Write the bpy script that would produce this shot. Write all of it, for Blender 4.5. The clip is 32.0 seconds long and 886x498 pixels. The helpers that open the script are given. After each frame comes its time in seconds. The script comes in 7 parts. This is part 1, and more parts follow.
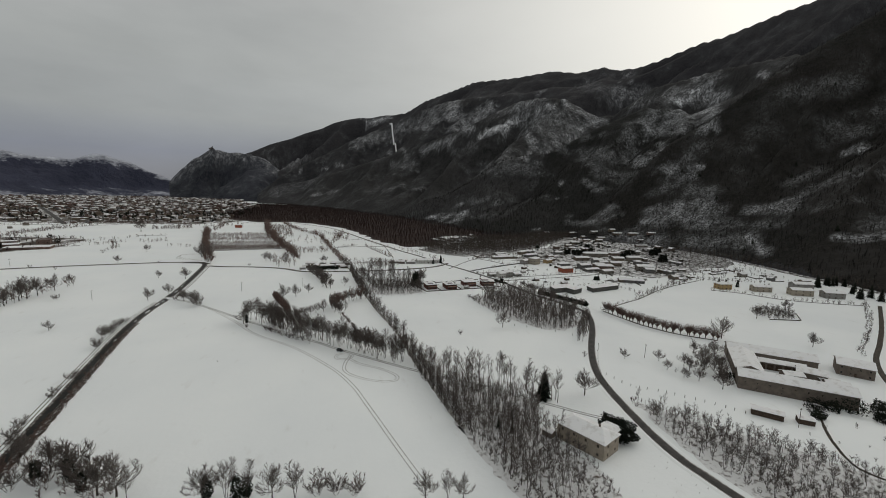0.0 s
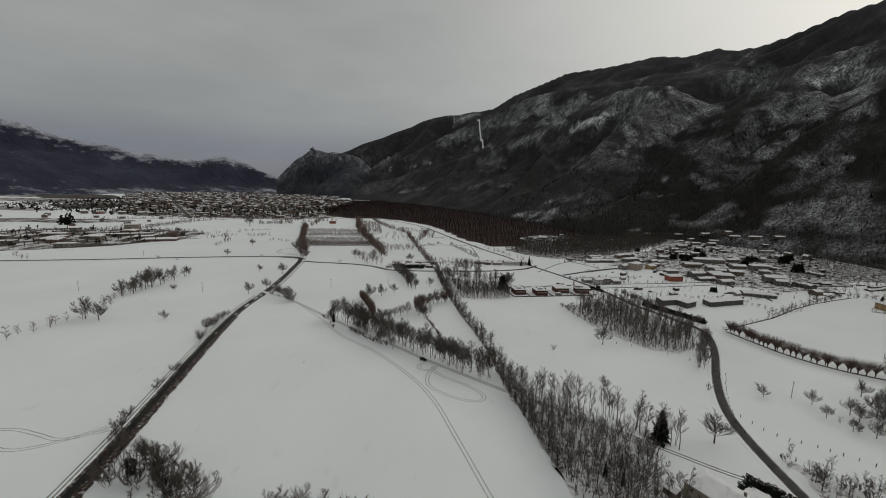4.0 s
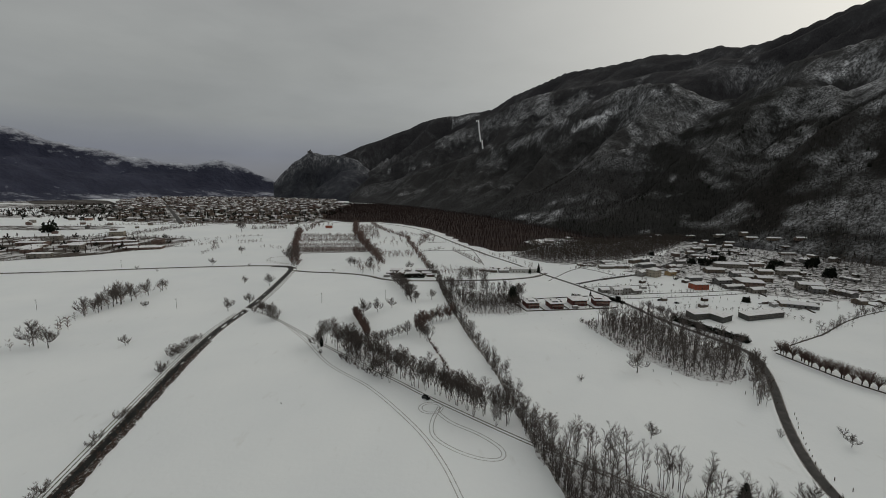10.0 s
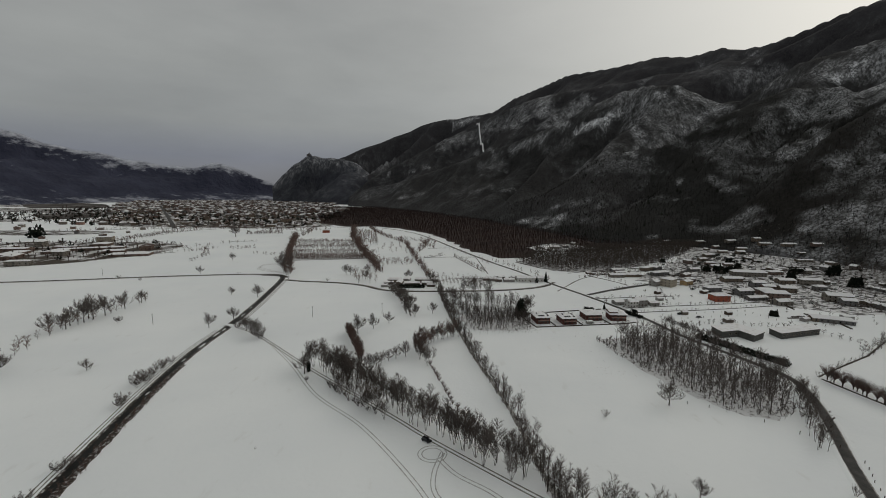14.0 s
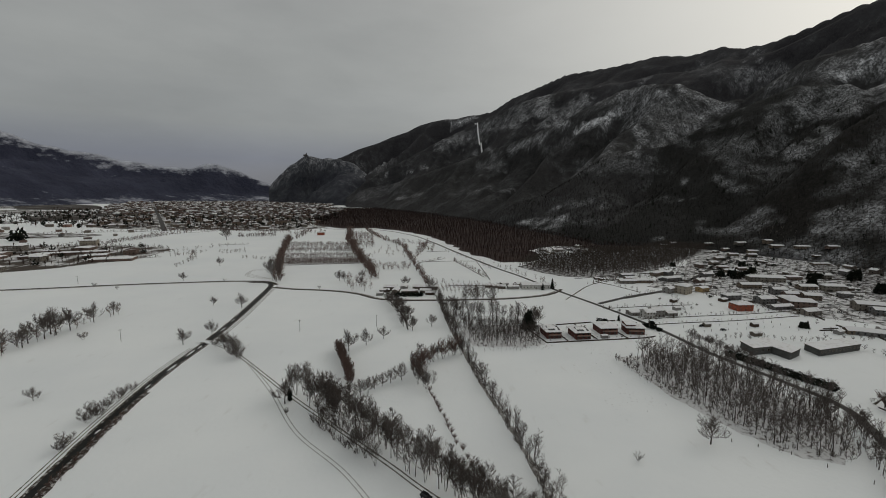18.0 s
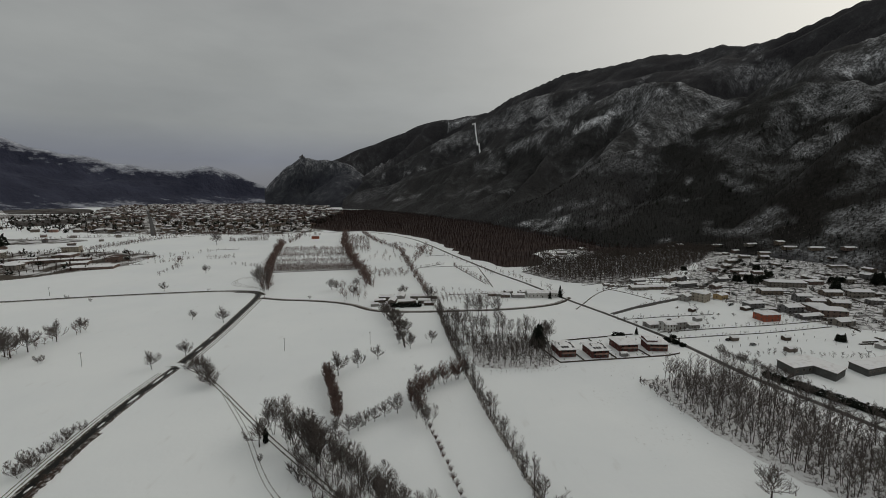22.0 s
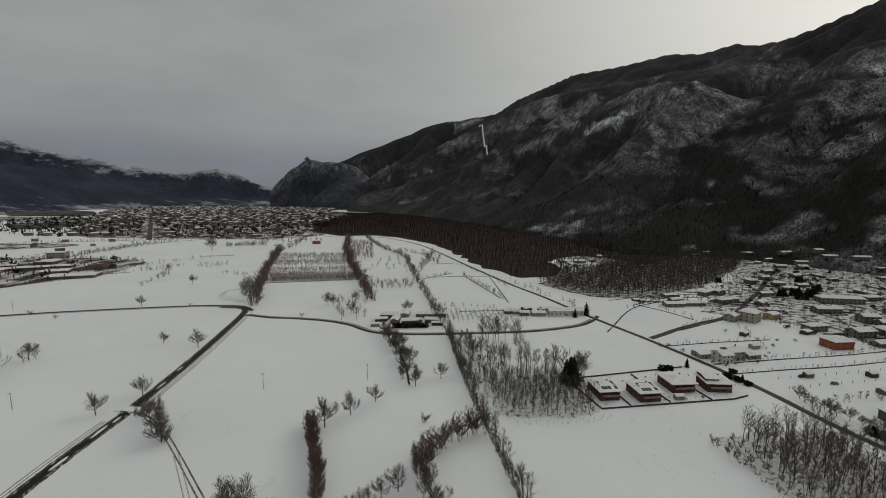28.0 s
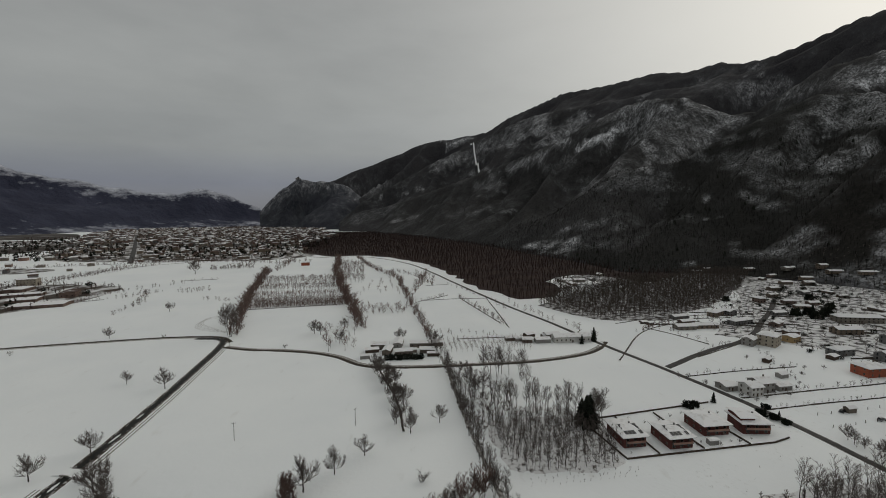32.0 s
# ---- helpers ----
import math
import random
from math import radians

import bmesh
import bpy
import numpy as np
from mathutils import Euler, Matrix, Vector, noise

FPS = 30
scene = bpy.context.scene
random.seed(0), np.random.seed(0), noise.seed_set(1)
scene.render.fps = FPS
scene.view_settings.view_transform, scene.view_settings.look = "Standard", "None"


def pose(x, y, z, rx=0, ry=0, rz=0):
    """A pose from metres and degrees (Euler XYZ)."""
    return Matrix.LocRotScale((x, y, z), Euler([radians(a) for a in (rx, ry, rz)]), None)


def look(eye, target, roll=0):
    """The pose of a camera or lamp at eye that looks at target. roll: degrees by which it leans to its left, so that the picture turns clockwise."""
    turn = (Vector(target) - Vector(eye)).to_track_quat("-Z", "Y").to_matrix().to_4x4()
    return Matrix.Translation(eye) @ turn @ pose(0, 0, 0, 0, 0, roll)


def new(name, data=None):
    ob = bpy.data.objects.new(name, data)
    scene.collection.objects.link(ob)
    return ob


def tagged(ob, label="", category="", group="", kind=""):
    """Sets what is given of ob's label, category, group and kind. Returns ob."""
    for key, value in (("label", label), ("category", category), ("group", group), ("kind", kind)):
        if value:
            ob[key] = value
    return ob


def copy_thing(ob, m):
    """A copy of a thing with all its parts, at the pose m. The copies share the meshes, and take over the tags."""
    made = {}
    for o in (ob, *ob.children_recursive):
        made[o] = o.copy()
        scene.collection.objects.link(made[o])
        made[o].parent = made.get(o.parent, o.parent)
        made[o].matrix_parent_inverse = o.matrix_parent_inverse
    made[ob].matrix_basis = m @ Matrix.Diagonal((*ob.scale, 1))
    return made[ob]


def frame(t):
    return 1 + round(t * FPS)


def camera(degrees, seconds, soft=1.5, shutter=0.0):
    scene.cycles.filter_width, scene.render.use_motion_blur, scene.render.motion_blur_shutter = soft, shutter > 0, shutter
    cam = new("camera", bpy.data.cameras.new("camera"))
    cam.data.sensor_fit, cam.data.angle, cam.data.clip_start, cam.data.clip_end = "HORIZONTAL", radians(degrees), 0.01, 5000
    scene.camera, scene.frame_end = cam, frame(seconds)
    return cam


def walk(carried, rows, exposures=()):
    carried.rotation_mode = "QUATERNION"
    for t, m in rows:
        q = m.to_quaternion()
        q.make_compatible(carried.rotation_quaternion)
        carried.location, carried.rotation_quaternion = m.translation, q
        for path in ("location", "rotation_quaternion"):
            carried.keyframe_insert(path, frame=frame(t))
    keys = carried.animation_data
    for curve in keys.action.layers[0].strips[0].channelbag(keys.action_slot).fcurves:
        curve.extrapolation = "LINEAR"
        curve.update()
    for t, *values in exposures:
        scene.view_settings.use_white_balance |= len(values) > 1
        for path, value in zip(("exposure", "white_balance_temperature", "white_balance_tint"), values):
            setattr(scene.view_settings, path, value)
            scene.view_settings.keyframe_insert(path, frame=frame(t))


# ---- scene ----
cam = camera(93.0, 32.0, soft=0.95)
PATH = [
    (0, (-4.896, -275.162, 99.845), (-4.349, -273.258, 99.571), 1.4),
    (0.5, (-4.441, -272.741, 100.067), (-4.009, -270.81, 99.779), 1.5),
    (1, (-4.052, -270.204, 100.336), (-3.665, -268.264, 100.042), 1.6),
    (1.5, (-3.736, -267.484, 100.645), (-3.386, -265.537, 100.349), 1.5),
    (2, (-3.799, -264.717, 100.885), (-3.479, -262.766, 100.585), 1.6),
    (2.5, (-3.984, -261.699, 101.109), (-3.711, -259.74, 100.811), 1.5),
    (3, (-4.128, -258.627, 101.204), (-3.891, -256.663, 100.908), 1.4),
    (3.5, (-4.138, -255.607, 101.365), (-3.954, -253.637, 101.067), 1.4),
    (4, (-4.229, -252.491, 101.522), (-4.073, -250.519, 101.223), 1.2),
    (4.5, (-4.404, -249.181, 101.552), (-4.272, -247.208, 101.251), 1.2),
    (6.5, (-4.157, -235.254, 101.611), (-4.001, -233.282, 101.316), 0.9),
    (7, (-4.073, -231.678, 101.54), (-3.919, -229.706, 101.245), 0.9),
    (8, (-3.978, -224.539, 101.483), (-3.816, -222.568, 101.185), 0.7),
    (9, (-3.866, -217.28, 101.618), (-3.7, -215.309, 101.323), 0.6),
    (10, (-3.699, -210.064, 101.621), (-3.542, -208.091, 101.33), 0.6),
    (11, (-3.357, -202.512, 101.766), (-3.192, -200.539, 101.479), 0.6),
    (12, (-3.094, -194.917, 101.938), (-2.924, -192.945, 101.654), 0.5),
    (13, (-3.051, -187.358, 102.164), (-2.886, -185.385, 101.884), 0.5),
    (14, (-2.778, -179.583, 102.456), (-2.621, -177.609, 102.18), 0.6),
    (14.5, (-2.745, -175.824, 102.558), (-2.592, -173.849, 102.284), 0.6),
    (16.5, (-2.449, -160.445, 103.069), (-2.278, -158.471, 102.794), 0.5),
    (17, (-2.17, -156.59, 102.884), (-2.007, -154.616, 102.61), 0.5),
    (18, (-1.884, -148.416, 103.031), (-1.718, -146.442, 102.757), 0.5),
    (19, (-1.177, -140.484, 103.393), (-1.012, -138.51, 103.121), 0.3),
    (20, (-1.061, -132.912, 103.545), (-0.902, -130.937, 103.275), 0.2),
    (21, (-0.969, -124.895, 103.863), (-0.813, -122.918, 103.598), 0.2),
    (22, (-0.718, -117.286, 104.155), (-0.543, -115.312, 103.885), 0.1),
    (23, (-0.619, -108.436, 104.024), (-0.469, -106.46, 103.756), 0.2),
    (24, (-0.413, -100.089, 104.225), (-0.262, -98.112, 103.96), 0.2),
    (25, (-0.474, -91.451, 104.466), (-0.324, -89.474, 104.204), 0.3),
    (25.5, (-0.389, -87.474, 104.529), (-0.244, -85.496, 104.27), 0.2),
    (27.5, (0.072, -71.385, 105.076), (0.224, -69.408, 104.814), 0.1),
    (28, (-0.183, -67.182, 105.127), (-0.035, -65.204, 104.868), 0.2),
    (28.5, (-0.256, -63.321, 105.188), (-0.114, -61.342, 104.937), 0.2),
    (29, (-0.33, -59.687, 105.299), (-0.191, -57.706, 105.056), 0.2),
    (29.5, (-0.521, -56.364, 105.486), (-0.38, -54.382, 105.252), 0.2),
    (30, (-0.649, -52.701, 105.529), (-0.494, -50.72, 105.307), 0.0),
    (30.5, (-0.454, -49.311, 105.601), (-0.292, -47.329, 105.39), -0.1),
    (31, (-0.317, -46.082, 105.75), (-0.159, -44.098, 105.551), -0.1),
    (31.5, (-0.218, -43.37, 105.885), (-0.044, -41.386, 105.699), -0.3),
    (32, (-0.269, -40.707, 105.816), (-0.085, -38.723, 105.641), -0.5),
]
walk(cam, [(t, look(eye, target, roll)) for t, eye, target, roll in PATH],
     exposures=[(0, 0.28), (0.4, 0.14), (0.9, 0.04), (2.0, 0.02), (4.0, 0.03), (12, 0.0), (32, 0.0)])

# ---- light: a closed grey winter sky, the sun behind cloud over the mountain ----
SUN_AZ, SUN_EL = 62.0, 26.0
sun_way = Vector((math.sin(radians(SUN_AZ)) * math.cos(radians(SUN_EL)), math.cos(radians(SUN_AZ)) * math.cos(radians(SUN_EL)), math.sin(radians(SUN_EL))))


class Nodes:
    """Short calls for building node trees."""

    def __init__(self, tree):
        self.tree = tree
        tree.nodes.clear()

    def add(self, kind, ins=None, **props):
        n = self.tree.nodes.new(kind)
        for k, v in props.items():
            setattr(n, k, v)
        for k, v in (ins or {}).items():
            if isinstance(v, bpy.types.NodeSocket):
                self.tree.links.new(v, n.inputs[k])
            else:
                n.inputs[k].default_value = v
        return n

    def math(self, op, a, b=0.0, c=0.0, clamp=False):
        return self.add("ShaderNodeMath", {0: a, 1: b, 2: c}, operation=op, use_clamp=clamp).outputs[0]

    def vec(self, op, a, b=(0, 0, 0)):
        n = self.add("ShaderNodeVectorMath", {0: a, 1: b}, operation=op)
        return n.outputs["Value"] if op in ("DOT_PRODUCT", "LENGTH", "DISTANCE") else n.outputs["Vector"]

    def noise(self, vector, scale, detail=4.0, rough=0.55, out="Fac"):
        return self.add("ShaderNodeTexNoise", {"Vector": vector, "Scale": scale, "Detail": detail, "Roughness": rough}).outputs[out]

    def ramp(self, fac, stops):
        n = self.add("ShaderNodeValToRGB", {0: fac})
        while len(n.color_ramp.elements) < len(stops):
            n.color_ramp.elements.new(0.5)
        for e, (p, c) in zip(n.color_ramp.elements, stops):
            e.position, e.color = p, (*((c, c, c) if isinstance(c, (int, float)) else c), 1)
        return n.outputs[0]

    def mix(self, fac, a, b, blend="MIX"):
        n = self.add("ShaderNodeMix", {0: fac}, data_type="RGBA", blend_type=blend)
        for k, v in ((6, a), (7, b)):
            if isinstance(v, bpy.types.NodeSocket):
                self.tree.links.new(v, n.inputs[k])
            else:
                n.inputs[k].default_value = (*v, 1)
        return n.outputs[2]

    def scaled(self, vector, s):
        return self.vec("MULTIPLY", vector, s)


world = bpy.data.worlds.new("overcast")
scene.world = world
world.use_nodes = True
n = Nodes(world.node_tree)
way = n.vec("NORMALIZE", n.add("ShaderNodeTexCoord").outputs["Generated"])
z = n.add("ShaderNodeSeparateXYZ", {0: way}).outputs[2]
height = n.ramp(n.math("ADD", n.math("MULTIPLY", z, 1.0), 0.1, clamp=True), [
    (0.0, (0.16, 0.165, 0.18)), (0.125, (0.19, 0.20, 0.235)), (0.165, (0.195, 0.205, 0.25)), (0.19, (0.235, 0.243, 0.272)), (0.235, (0.325, 0.33, 0.325)),
    (0.34, (0.365, 0.37, 0.352)), (0.60, (0.395, 0.40, 0.383)), (1.0, (0.47, 0.475, 0.455))])
cloud = n.noise(n.scaled(way, (1.0, 1.0, 3.2)), 2.6, 6.0, 0.55)
cloud = n.math("ADD", n.math("MULTIPLY", cloud, 0.55), 0.725)
side = n.vec("DOT_PRODUCT", way, tuple(sun_way))
glow = n.math("POWER", n.math("ADD", n.math("MULTIPLY", side, 0.5), 0.5, clamp=True), 9.0)
bright = n.mix(1.0, height, n.add("ShaderNodeCombineXYZ", {0: cloud, 1: cloud, 2: cloud}).outputs[0], "MULTIPLY")
warm = n.mix(n.math("MULTIPLY", glow, 1.15, clamp=True), bright, (0.98, 0.95, 0.86))
nishita = n.add("ShaderNodeTexSky", sky_type="NISHITA", sun_disc=False, sun_elevation=radians(SUN_EL), sun_rotation=radians(SUN_AZ)).outputs[0]
sky = n.mix(0.012, warm, nishita)
n.add("ShaderNodeOutputWorld", {0: n.add("ShaderNodeBackground", {0: sky, 1: 0.755}).outputs[0]})

sun = new("sun", bpy.data.lights.new("sun", "SUN"))
sun.data.energy, sun.data.angle, sun.data.color = 0.4, radians(35), (1.0, 0.96, 0.9)
sun.matrix_world = look(sun_way * 100, (0, 0, 0))


# ---- materials ----
def material(name, paint, rough=0.9, bump=None, spec=0.2, metal=0.0, alpha=None):
    """paint(nodes, position) gives a colour; bump(nodes, position) a (height, strength, distance)."""
    m = bpy.data.materials.new(name)
    m.use_nodes = True
    k = Nodes(m.node_tree)
    at = k.add("ShaderNodeNewGeometry").outputs["Position"]
    shade = k.add("ShaderNodeBsdfPrincipled", {"Roughness": rough, "Specular IOR Level": spec, "Metallic": metal})
    colour = paint(k, at) if callable(paint) else (*paint, 1)
    if isinstance(colour, tuple):
        shade.inputs["Base Color"].default_value = colour
    else:
        k.tree.links.new(colour, shade.inputs["Base Color"])
    if bump:
        h, strength, dist = bump(k, at)
        b = k.add("ShaderNodeBump", {"Height": h, "Strength": strength, "Distance": dist})
        k.tree.links.new(b.outputs[0], shade.inputs["Normal"])
    k.add("ShaderNodeOutputMaterial", {0: shade.outputs[0]})
    return m


def speckled(a, b, scale, low=0.4, high=0.6, detail=4.0, stretch=(1, 1, 1)):
    def paint(k, at):
        f = k.noise(k.scaled(at, stretch), scale, detail)
        return k.mix(k.ramp(f, [(low, 0.0), (high, 1.0)]), a, b)
    return paint


def varied(a, b, scale=1.5):
    """Two colours by object, with a finer mottling."""
    def paint(k, at):
        pick = k.add("ShaderNodeObjectInfo").outputs["Random"]
        base = k.mix(pick, a, b)
        f = k.noise(at, scale, 5.0)
        return k.mix(k.math("MULTIPLY", f, 0.6), base, tuple(v * 0.55 for v in a))
    return paint


def snow_paint(k, at):
    big = k.noise(at, 0.012, 5.0)
    mid = k.noise(k.scaled(at, (1, 0.35, 1)), 0.16, 6.0, 0.6)
    fine = k.noise(at, 1.3, 4.0, 0.65)
    base = k.mix(k.ramp(big, [(0.35, 0.0), (0.65, 1.0)]), (0.85, 0.875, 0.88), (0.905, 0.925, 0.92))
    base = k.mix(k.ramp(mid, [(0.62, 0.0), (0.80, 0.35)]), base, (0.58, 0.56, 0.52))
    return k.mix(k.ramp(fine, [(0.66, 0.0), (0.78, 0.35)]), base, (0.50, 0.47, 0.42))


def snow_bump(k, at):
    return k.math("ADD", k.noise(at, 0.5, 6.0), k.math("MULTIPLY", k.noise(at, 0.05, 3.0), 3.0)), 0.35, 0.25


def stubble_paint(k, at):
    base = snow_paint(k, at)
    rows = k.noise(k.scaled(at, (0.9, 0.6, 1)), 0.7, 6.0, 0.7)
    patch = k.noise(at, 0.06, 3.0)
    f = k.math("MULTIPLY", k.ramp(rows, [(0.56, 0.0), (0.70, 1.0)]), k.ramp(patch, [(0.45, 0.0), (0.66, 0.45)]))
    return k.mix(f, base, (0.24, 0.21, 0.17))


def asphalt_paint(k, at):
    f = k.noise(at, 0.25, 5.0)
    g = k.noise(at, 5.0, 3.0)
    base = k.mix(k.ramp(f, [(0.35, 0.0), (0.7, 1.0)]), (0.045, 0.043, 0.042), (0.085, 0.080, 0.075))
    return k.mix(k.ramp(g, [(0.60, 0.0), (0.78, 0.4)]), base, (0.30, 0.29, 0.28))


def rut_paint(k, at):
    f = k.noise(at, 0.7, 5.0, 0.7)
    return k.mix(k.ramp(f, [(0.38, 0.0), (0.62, 1.0)]), (0.10, 0.085, 0.065), (0.62, 0.61, 0.59))


def forest_paint(dark, mid, light, thin, grain=0.16):
    """Woodland slope: bare wood and dark conifers, with snow between the trunks where the wood is thin or open."""
    def paint(k, at):
        patch = k.noise(at, 0.0075, 6.0, 0.62)
        streak = k.noise(k.scaled(at, (1.0, 1.0, 0.45)), 0.028, 6.0, 0.72)
        trunk = k.noise(k.scaled(at, (1.0, 1.0, 0.14)), grain, 4.0, 0.75)
        belt = k.noise(k.scaled(at, (0.8, 0.8, 1.6)), 0.0034, 5.0, 0.6)
        wood = k.mix(k.ramp(belt, [(0.42, 0.0), (0.60, 1.0)]), dark, mid)
        wood = k.mix(k.ramp(trunk, [(0.42, 0.0), (0.70, 0.75)]), wood, light)
        cover = k.add("ShaderNodeAttribute", attribute_name="open_ground").outputs["Fac"]
        spare = k.math("MULTIPLY", k.ramp(patch, [(0.46, 0.0), (0.74, 1.0)]), thin)
        lies = k.math("MULTIPLY", k.math("ADD", k.math("MULTIPLY", cover, 1.0), spare), k.ramp(streak, [(0.36, 0.06), (0.50, 0.8), (0.64, 1.7)]))
        stems = k.ramp(trunk, [(0.42, 1.0), (0.57, 0.14)])
        stems = k.math("MAXIMUM", stems, k.math("SUBTRACT", k.math("MULTIPLY", cover, 1.3), 0.85, clamp=True))
        return k.mix(k.math("MULTIPLY", lies, stems, clamp=True), wood, (0.78, 0.79, 0.81))
    return paint


def hazed_far_paint(k, at):
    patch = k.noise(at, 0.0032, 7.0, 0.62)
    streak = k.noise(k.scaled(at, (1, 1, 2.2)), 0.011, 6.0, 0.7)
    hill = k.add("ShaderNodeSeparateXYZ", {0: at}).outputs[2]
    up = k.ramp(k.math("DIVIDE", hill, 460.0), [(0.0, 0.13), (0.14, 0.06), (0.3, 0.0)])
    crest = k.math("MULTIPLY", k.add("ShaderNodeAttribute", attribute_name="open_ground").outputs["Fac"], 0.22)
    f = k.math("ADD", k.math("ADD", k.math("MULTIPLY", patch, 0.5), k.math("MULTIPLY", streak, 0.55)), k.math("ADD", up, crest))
    # blue mixed into the wood and snow colours stands for the haze of distance
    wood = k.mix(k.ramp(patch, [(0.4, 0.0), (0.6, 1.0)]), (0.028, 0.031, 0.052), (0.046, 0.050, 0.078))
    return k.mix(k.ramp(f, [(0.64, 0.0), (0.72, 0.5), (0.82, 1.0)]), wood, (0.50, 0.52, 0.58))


SNOW = material("snow", snow_paint, 0.75, snow_bump, 0.25)
STUBBLE = material("snowy_stubble", stubble_paint, 0.8, snow_bump, 0.2)
ROOF_SNOW = material("roof_snow", speckled((0.85, 0.85, 0.85), (0.64, 0.62, 0.60), 0.35, 0.52, 0.75), 0.75, snow_bump, 0.2)
ASPHALT = material("asphalt", asphalt_paint, 0.8, None, 0.2)
RUT = material("muddy_rut", rut_paint, 0.85)
FAINT = material("faint_rut", speckled((0.34, 0.33, 0.31), (0.66, 0.66, 0.65), 0.35, 0.35, 0.70, 5.0), 0.85)
TRACKRUT = material("thawed_rut", speckled((0.10, 0.088, 0.072), (0.34, 0.33, 0.31), 0.5, 0.42, 0.66, 5.0), 0.85)
MUD = material("ditch_mud", speckled((0.028, 0.023, 0.018), (0.085, 0.07, 0.055), 0.8), 0.8)
BANK = material("canal_bank", speckled((0.050, 0.038, 0.031), (0.52, 0.51, 0.50), 0.8, 0.50, 0.64, 7.0), 0.85)
WATER = material("canal_water", speckled((0.010, 0.011, 0.010), (0.022, 0.022, 0.019), 0.3), 0.5, None, 0.10)
BARK = material("bark", varied((0.055, 0.045, 0.038), (0.095, 0.080, 0.069)), 0.95)
TWIG = material("twigs", varied((0.105, 0.089, 0.080), (0.17, 0.147, 0.134)), 0.95)
REDTWIG = material("russet_twigs", varied((0.13, 0.085, 0.072), (0.21, 0.145, 0.124)), 0.95)
BROWNWOOD = material("brown_thicket", speckled((0.055, 0.036, 0.031), (0.095, 0.065, 0.055), 0.02), 0.95)
REDWOOD = material("red_brown_wood", speckled((0.026, 0.0155, 0.0135), (0.055, 0.035, 0.030), 0.016, 0.35, 0.65, 6.0), 0.95)
NEEDLE = material("dark_needles", varied((0.012, 0.017, 0.011), (0.028, 0.034, 0.022)), 0.9)
SLOPE_BUMP = lambda k, at: (k.noise(k.scaled(at, (1, 1, 0.5)), 0.09, 5.0, 0.7), 0.5, 6.0)
# first entry: grey beech wood, with some distance haze painted in as bluish grey
WOODS = [material("hazed_beech_slope", forest_paint((0.022, 0.021, 0.024), (0.036, 0.035, 0.038), (0.060, 0.058, 0.060), 0.08), 0.95, SLOPE_BUMP),
         material("rocky_wooded_slope", forest_paint((0.013, 0.013, 0.013), (0.028, 0.027, 0.027), (0.056, 0.054, 0.053), 0.12), 0.95, SLOPE_BUMP),
         material("dark_pine_slope", forest_paint((0.009, 0.0095, 0.0085), (0.015, 0.0145, 0.013), (0.030, 0.028, 0.025), 0.04, 0.24), 0.95, SLOPE_BUMP),
         material("near_wooded_slope", forest_paint((0.010, 0.010, 0.0085), (0.018, 0.016, 0.014), (0.036, 0.032, 0.028), 0.09, 0.24), 0.95, SLOPE_BUMP),
         material("gully_slope", forest_paint((0.016, 0.016, 0.018), (0.029, 0.028, 0.029), (0.050, 0.048, 0.049), 0.11), 0.95, SLOPE_BUMP)]
# the far hill's haze is put into its base colours as a blue tint
HAZED_CASTLEWOODS = material("hazed_rocky_hill_slope", forest_paint((0.017, 0.019, 0.025), (0.034, 0.036, 0.046), (0.062, 0.064, 0.074), 0.14, 0.06), 0.95, SLOPE_BUMP)
HAZED_FARWOODS = material("hazed_distant_slope", hazed_far_paint, 0.95, lambda k, at: (k.noise(at, 0.012, 6.0, 0.65), 0.9, 30.0))


# ---- building helpers ----
def mesh_np(name, verts, faces, mats, index=None, smooth=False):
    """A mesh from arrays: verts (n, 3) and faces (m, 3 or 4)."""
    verts, faces = np.asarray(verts, np.float32), np.asarray(faces, np.int32)
    me = bpy.data.meshes.new(name)
    me.vertices.add(len(verts))
    me.vertices.foreach_set("co", verts.ravel())
    per = faces.shape[1]
    me.loops.add(faces.size)
    me.loops.foreach_set("vertex_index", faces.ravel())
    me.polygons.add(len(faces))
    me.polygons.foreach_set("loop_start", np.arange(0, faces.size, per, dtype=np.int32))
    for m in mats if isinstance(mats, (list, tuple)) else [mats]:
        me.materials.append(m)
    if index is not None:
        me.polygons.foreach_set("material_index", np.asarray(index, np.int32))
    if smooth:
        me.polygons.foreach_set("use_smooth", np.ones(len(faces), bool))
    me.update(calc_edges=True)
    me.validate()
    return me


def part(name, bm, mat, parent=None, label=""):
    me = bpy.data.meshes.new(name)
    bm.to_mesh(me)
    bm.free()
    me.materials.append(mat)
    ob = new(name, me)
    if parent:
        ob.parent = parent
    return tagged(ob, label) if label else ob


def box(bm, x0, x1, y0, y1, z0, z1, m=None):
    r = bmesh.ops.create_cube(bm, size=1.0)
    for v in r["verts"]:
        v.co = Vector((x0 + (v.co.x + 0.5) * (x1 - x0), y0 + (v.co.y + 0.5) * (y1 - y0), z0 + (v.co.z + 0.5) * (z1 - z0)))
        if m:
            v.co = m @ v.co
    return r["verts"]


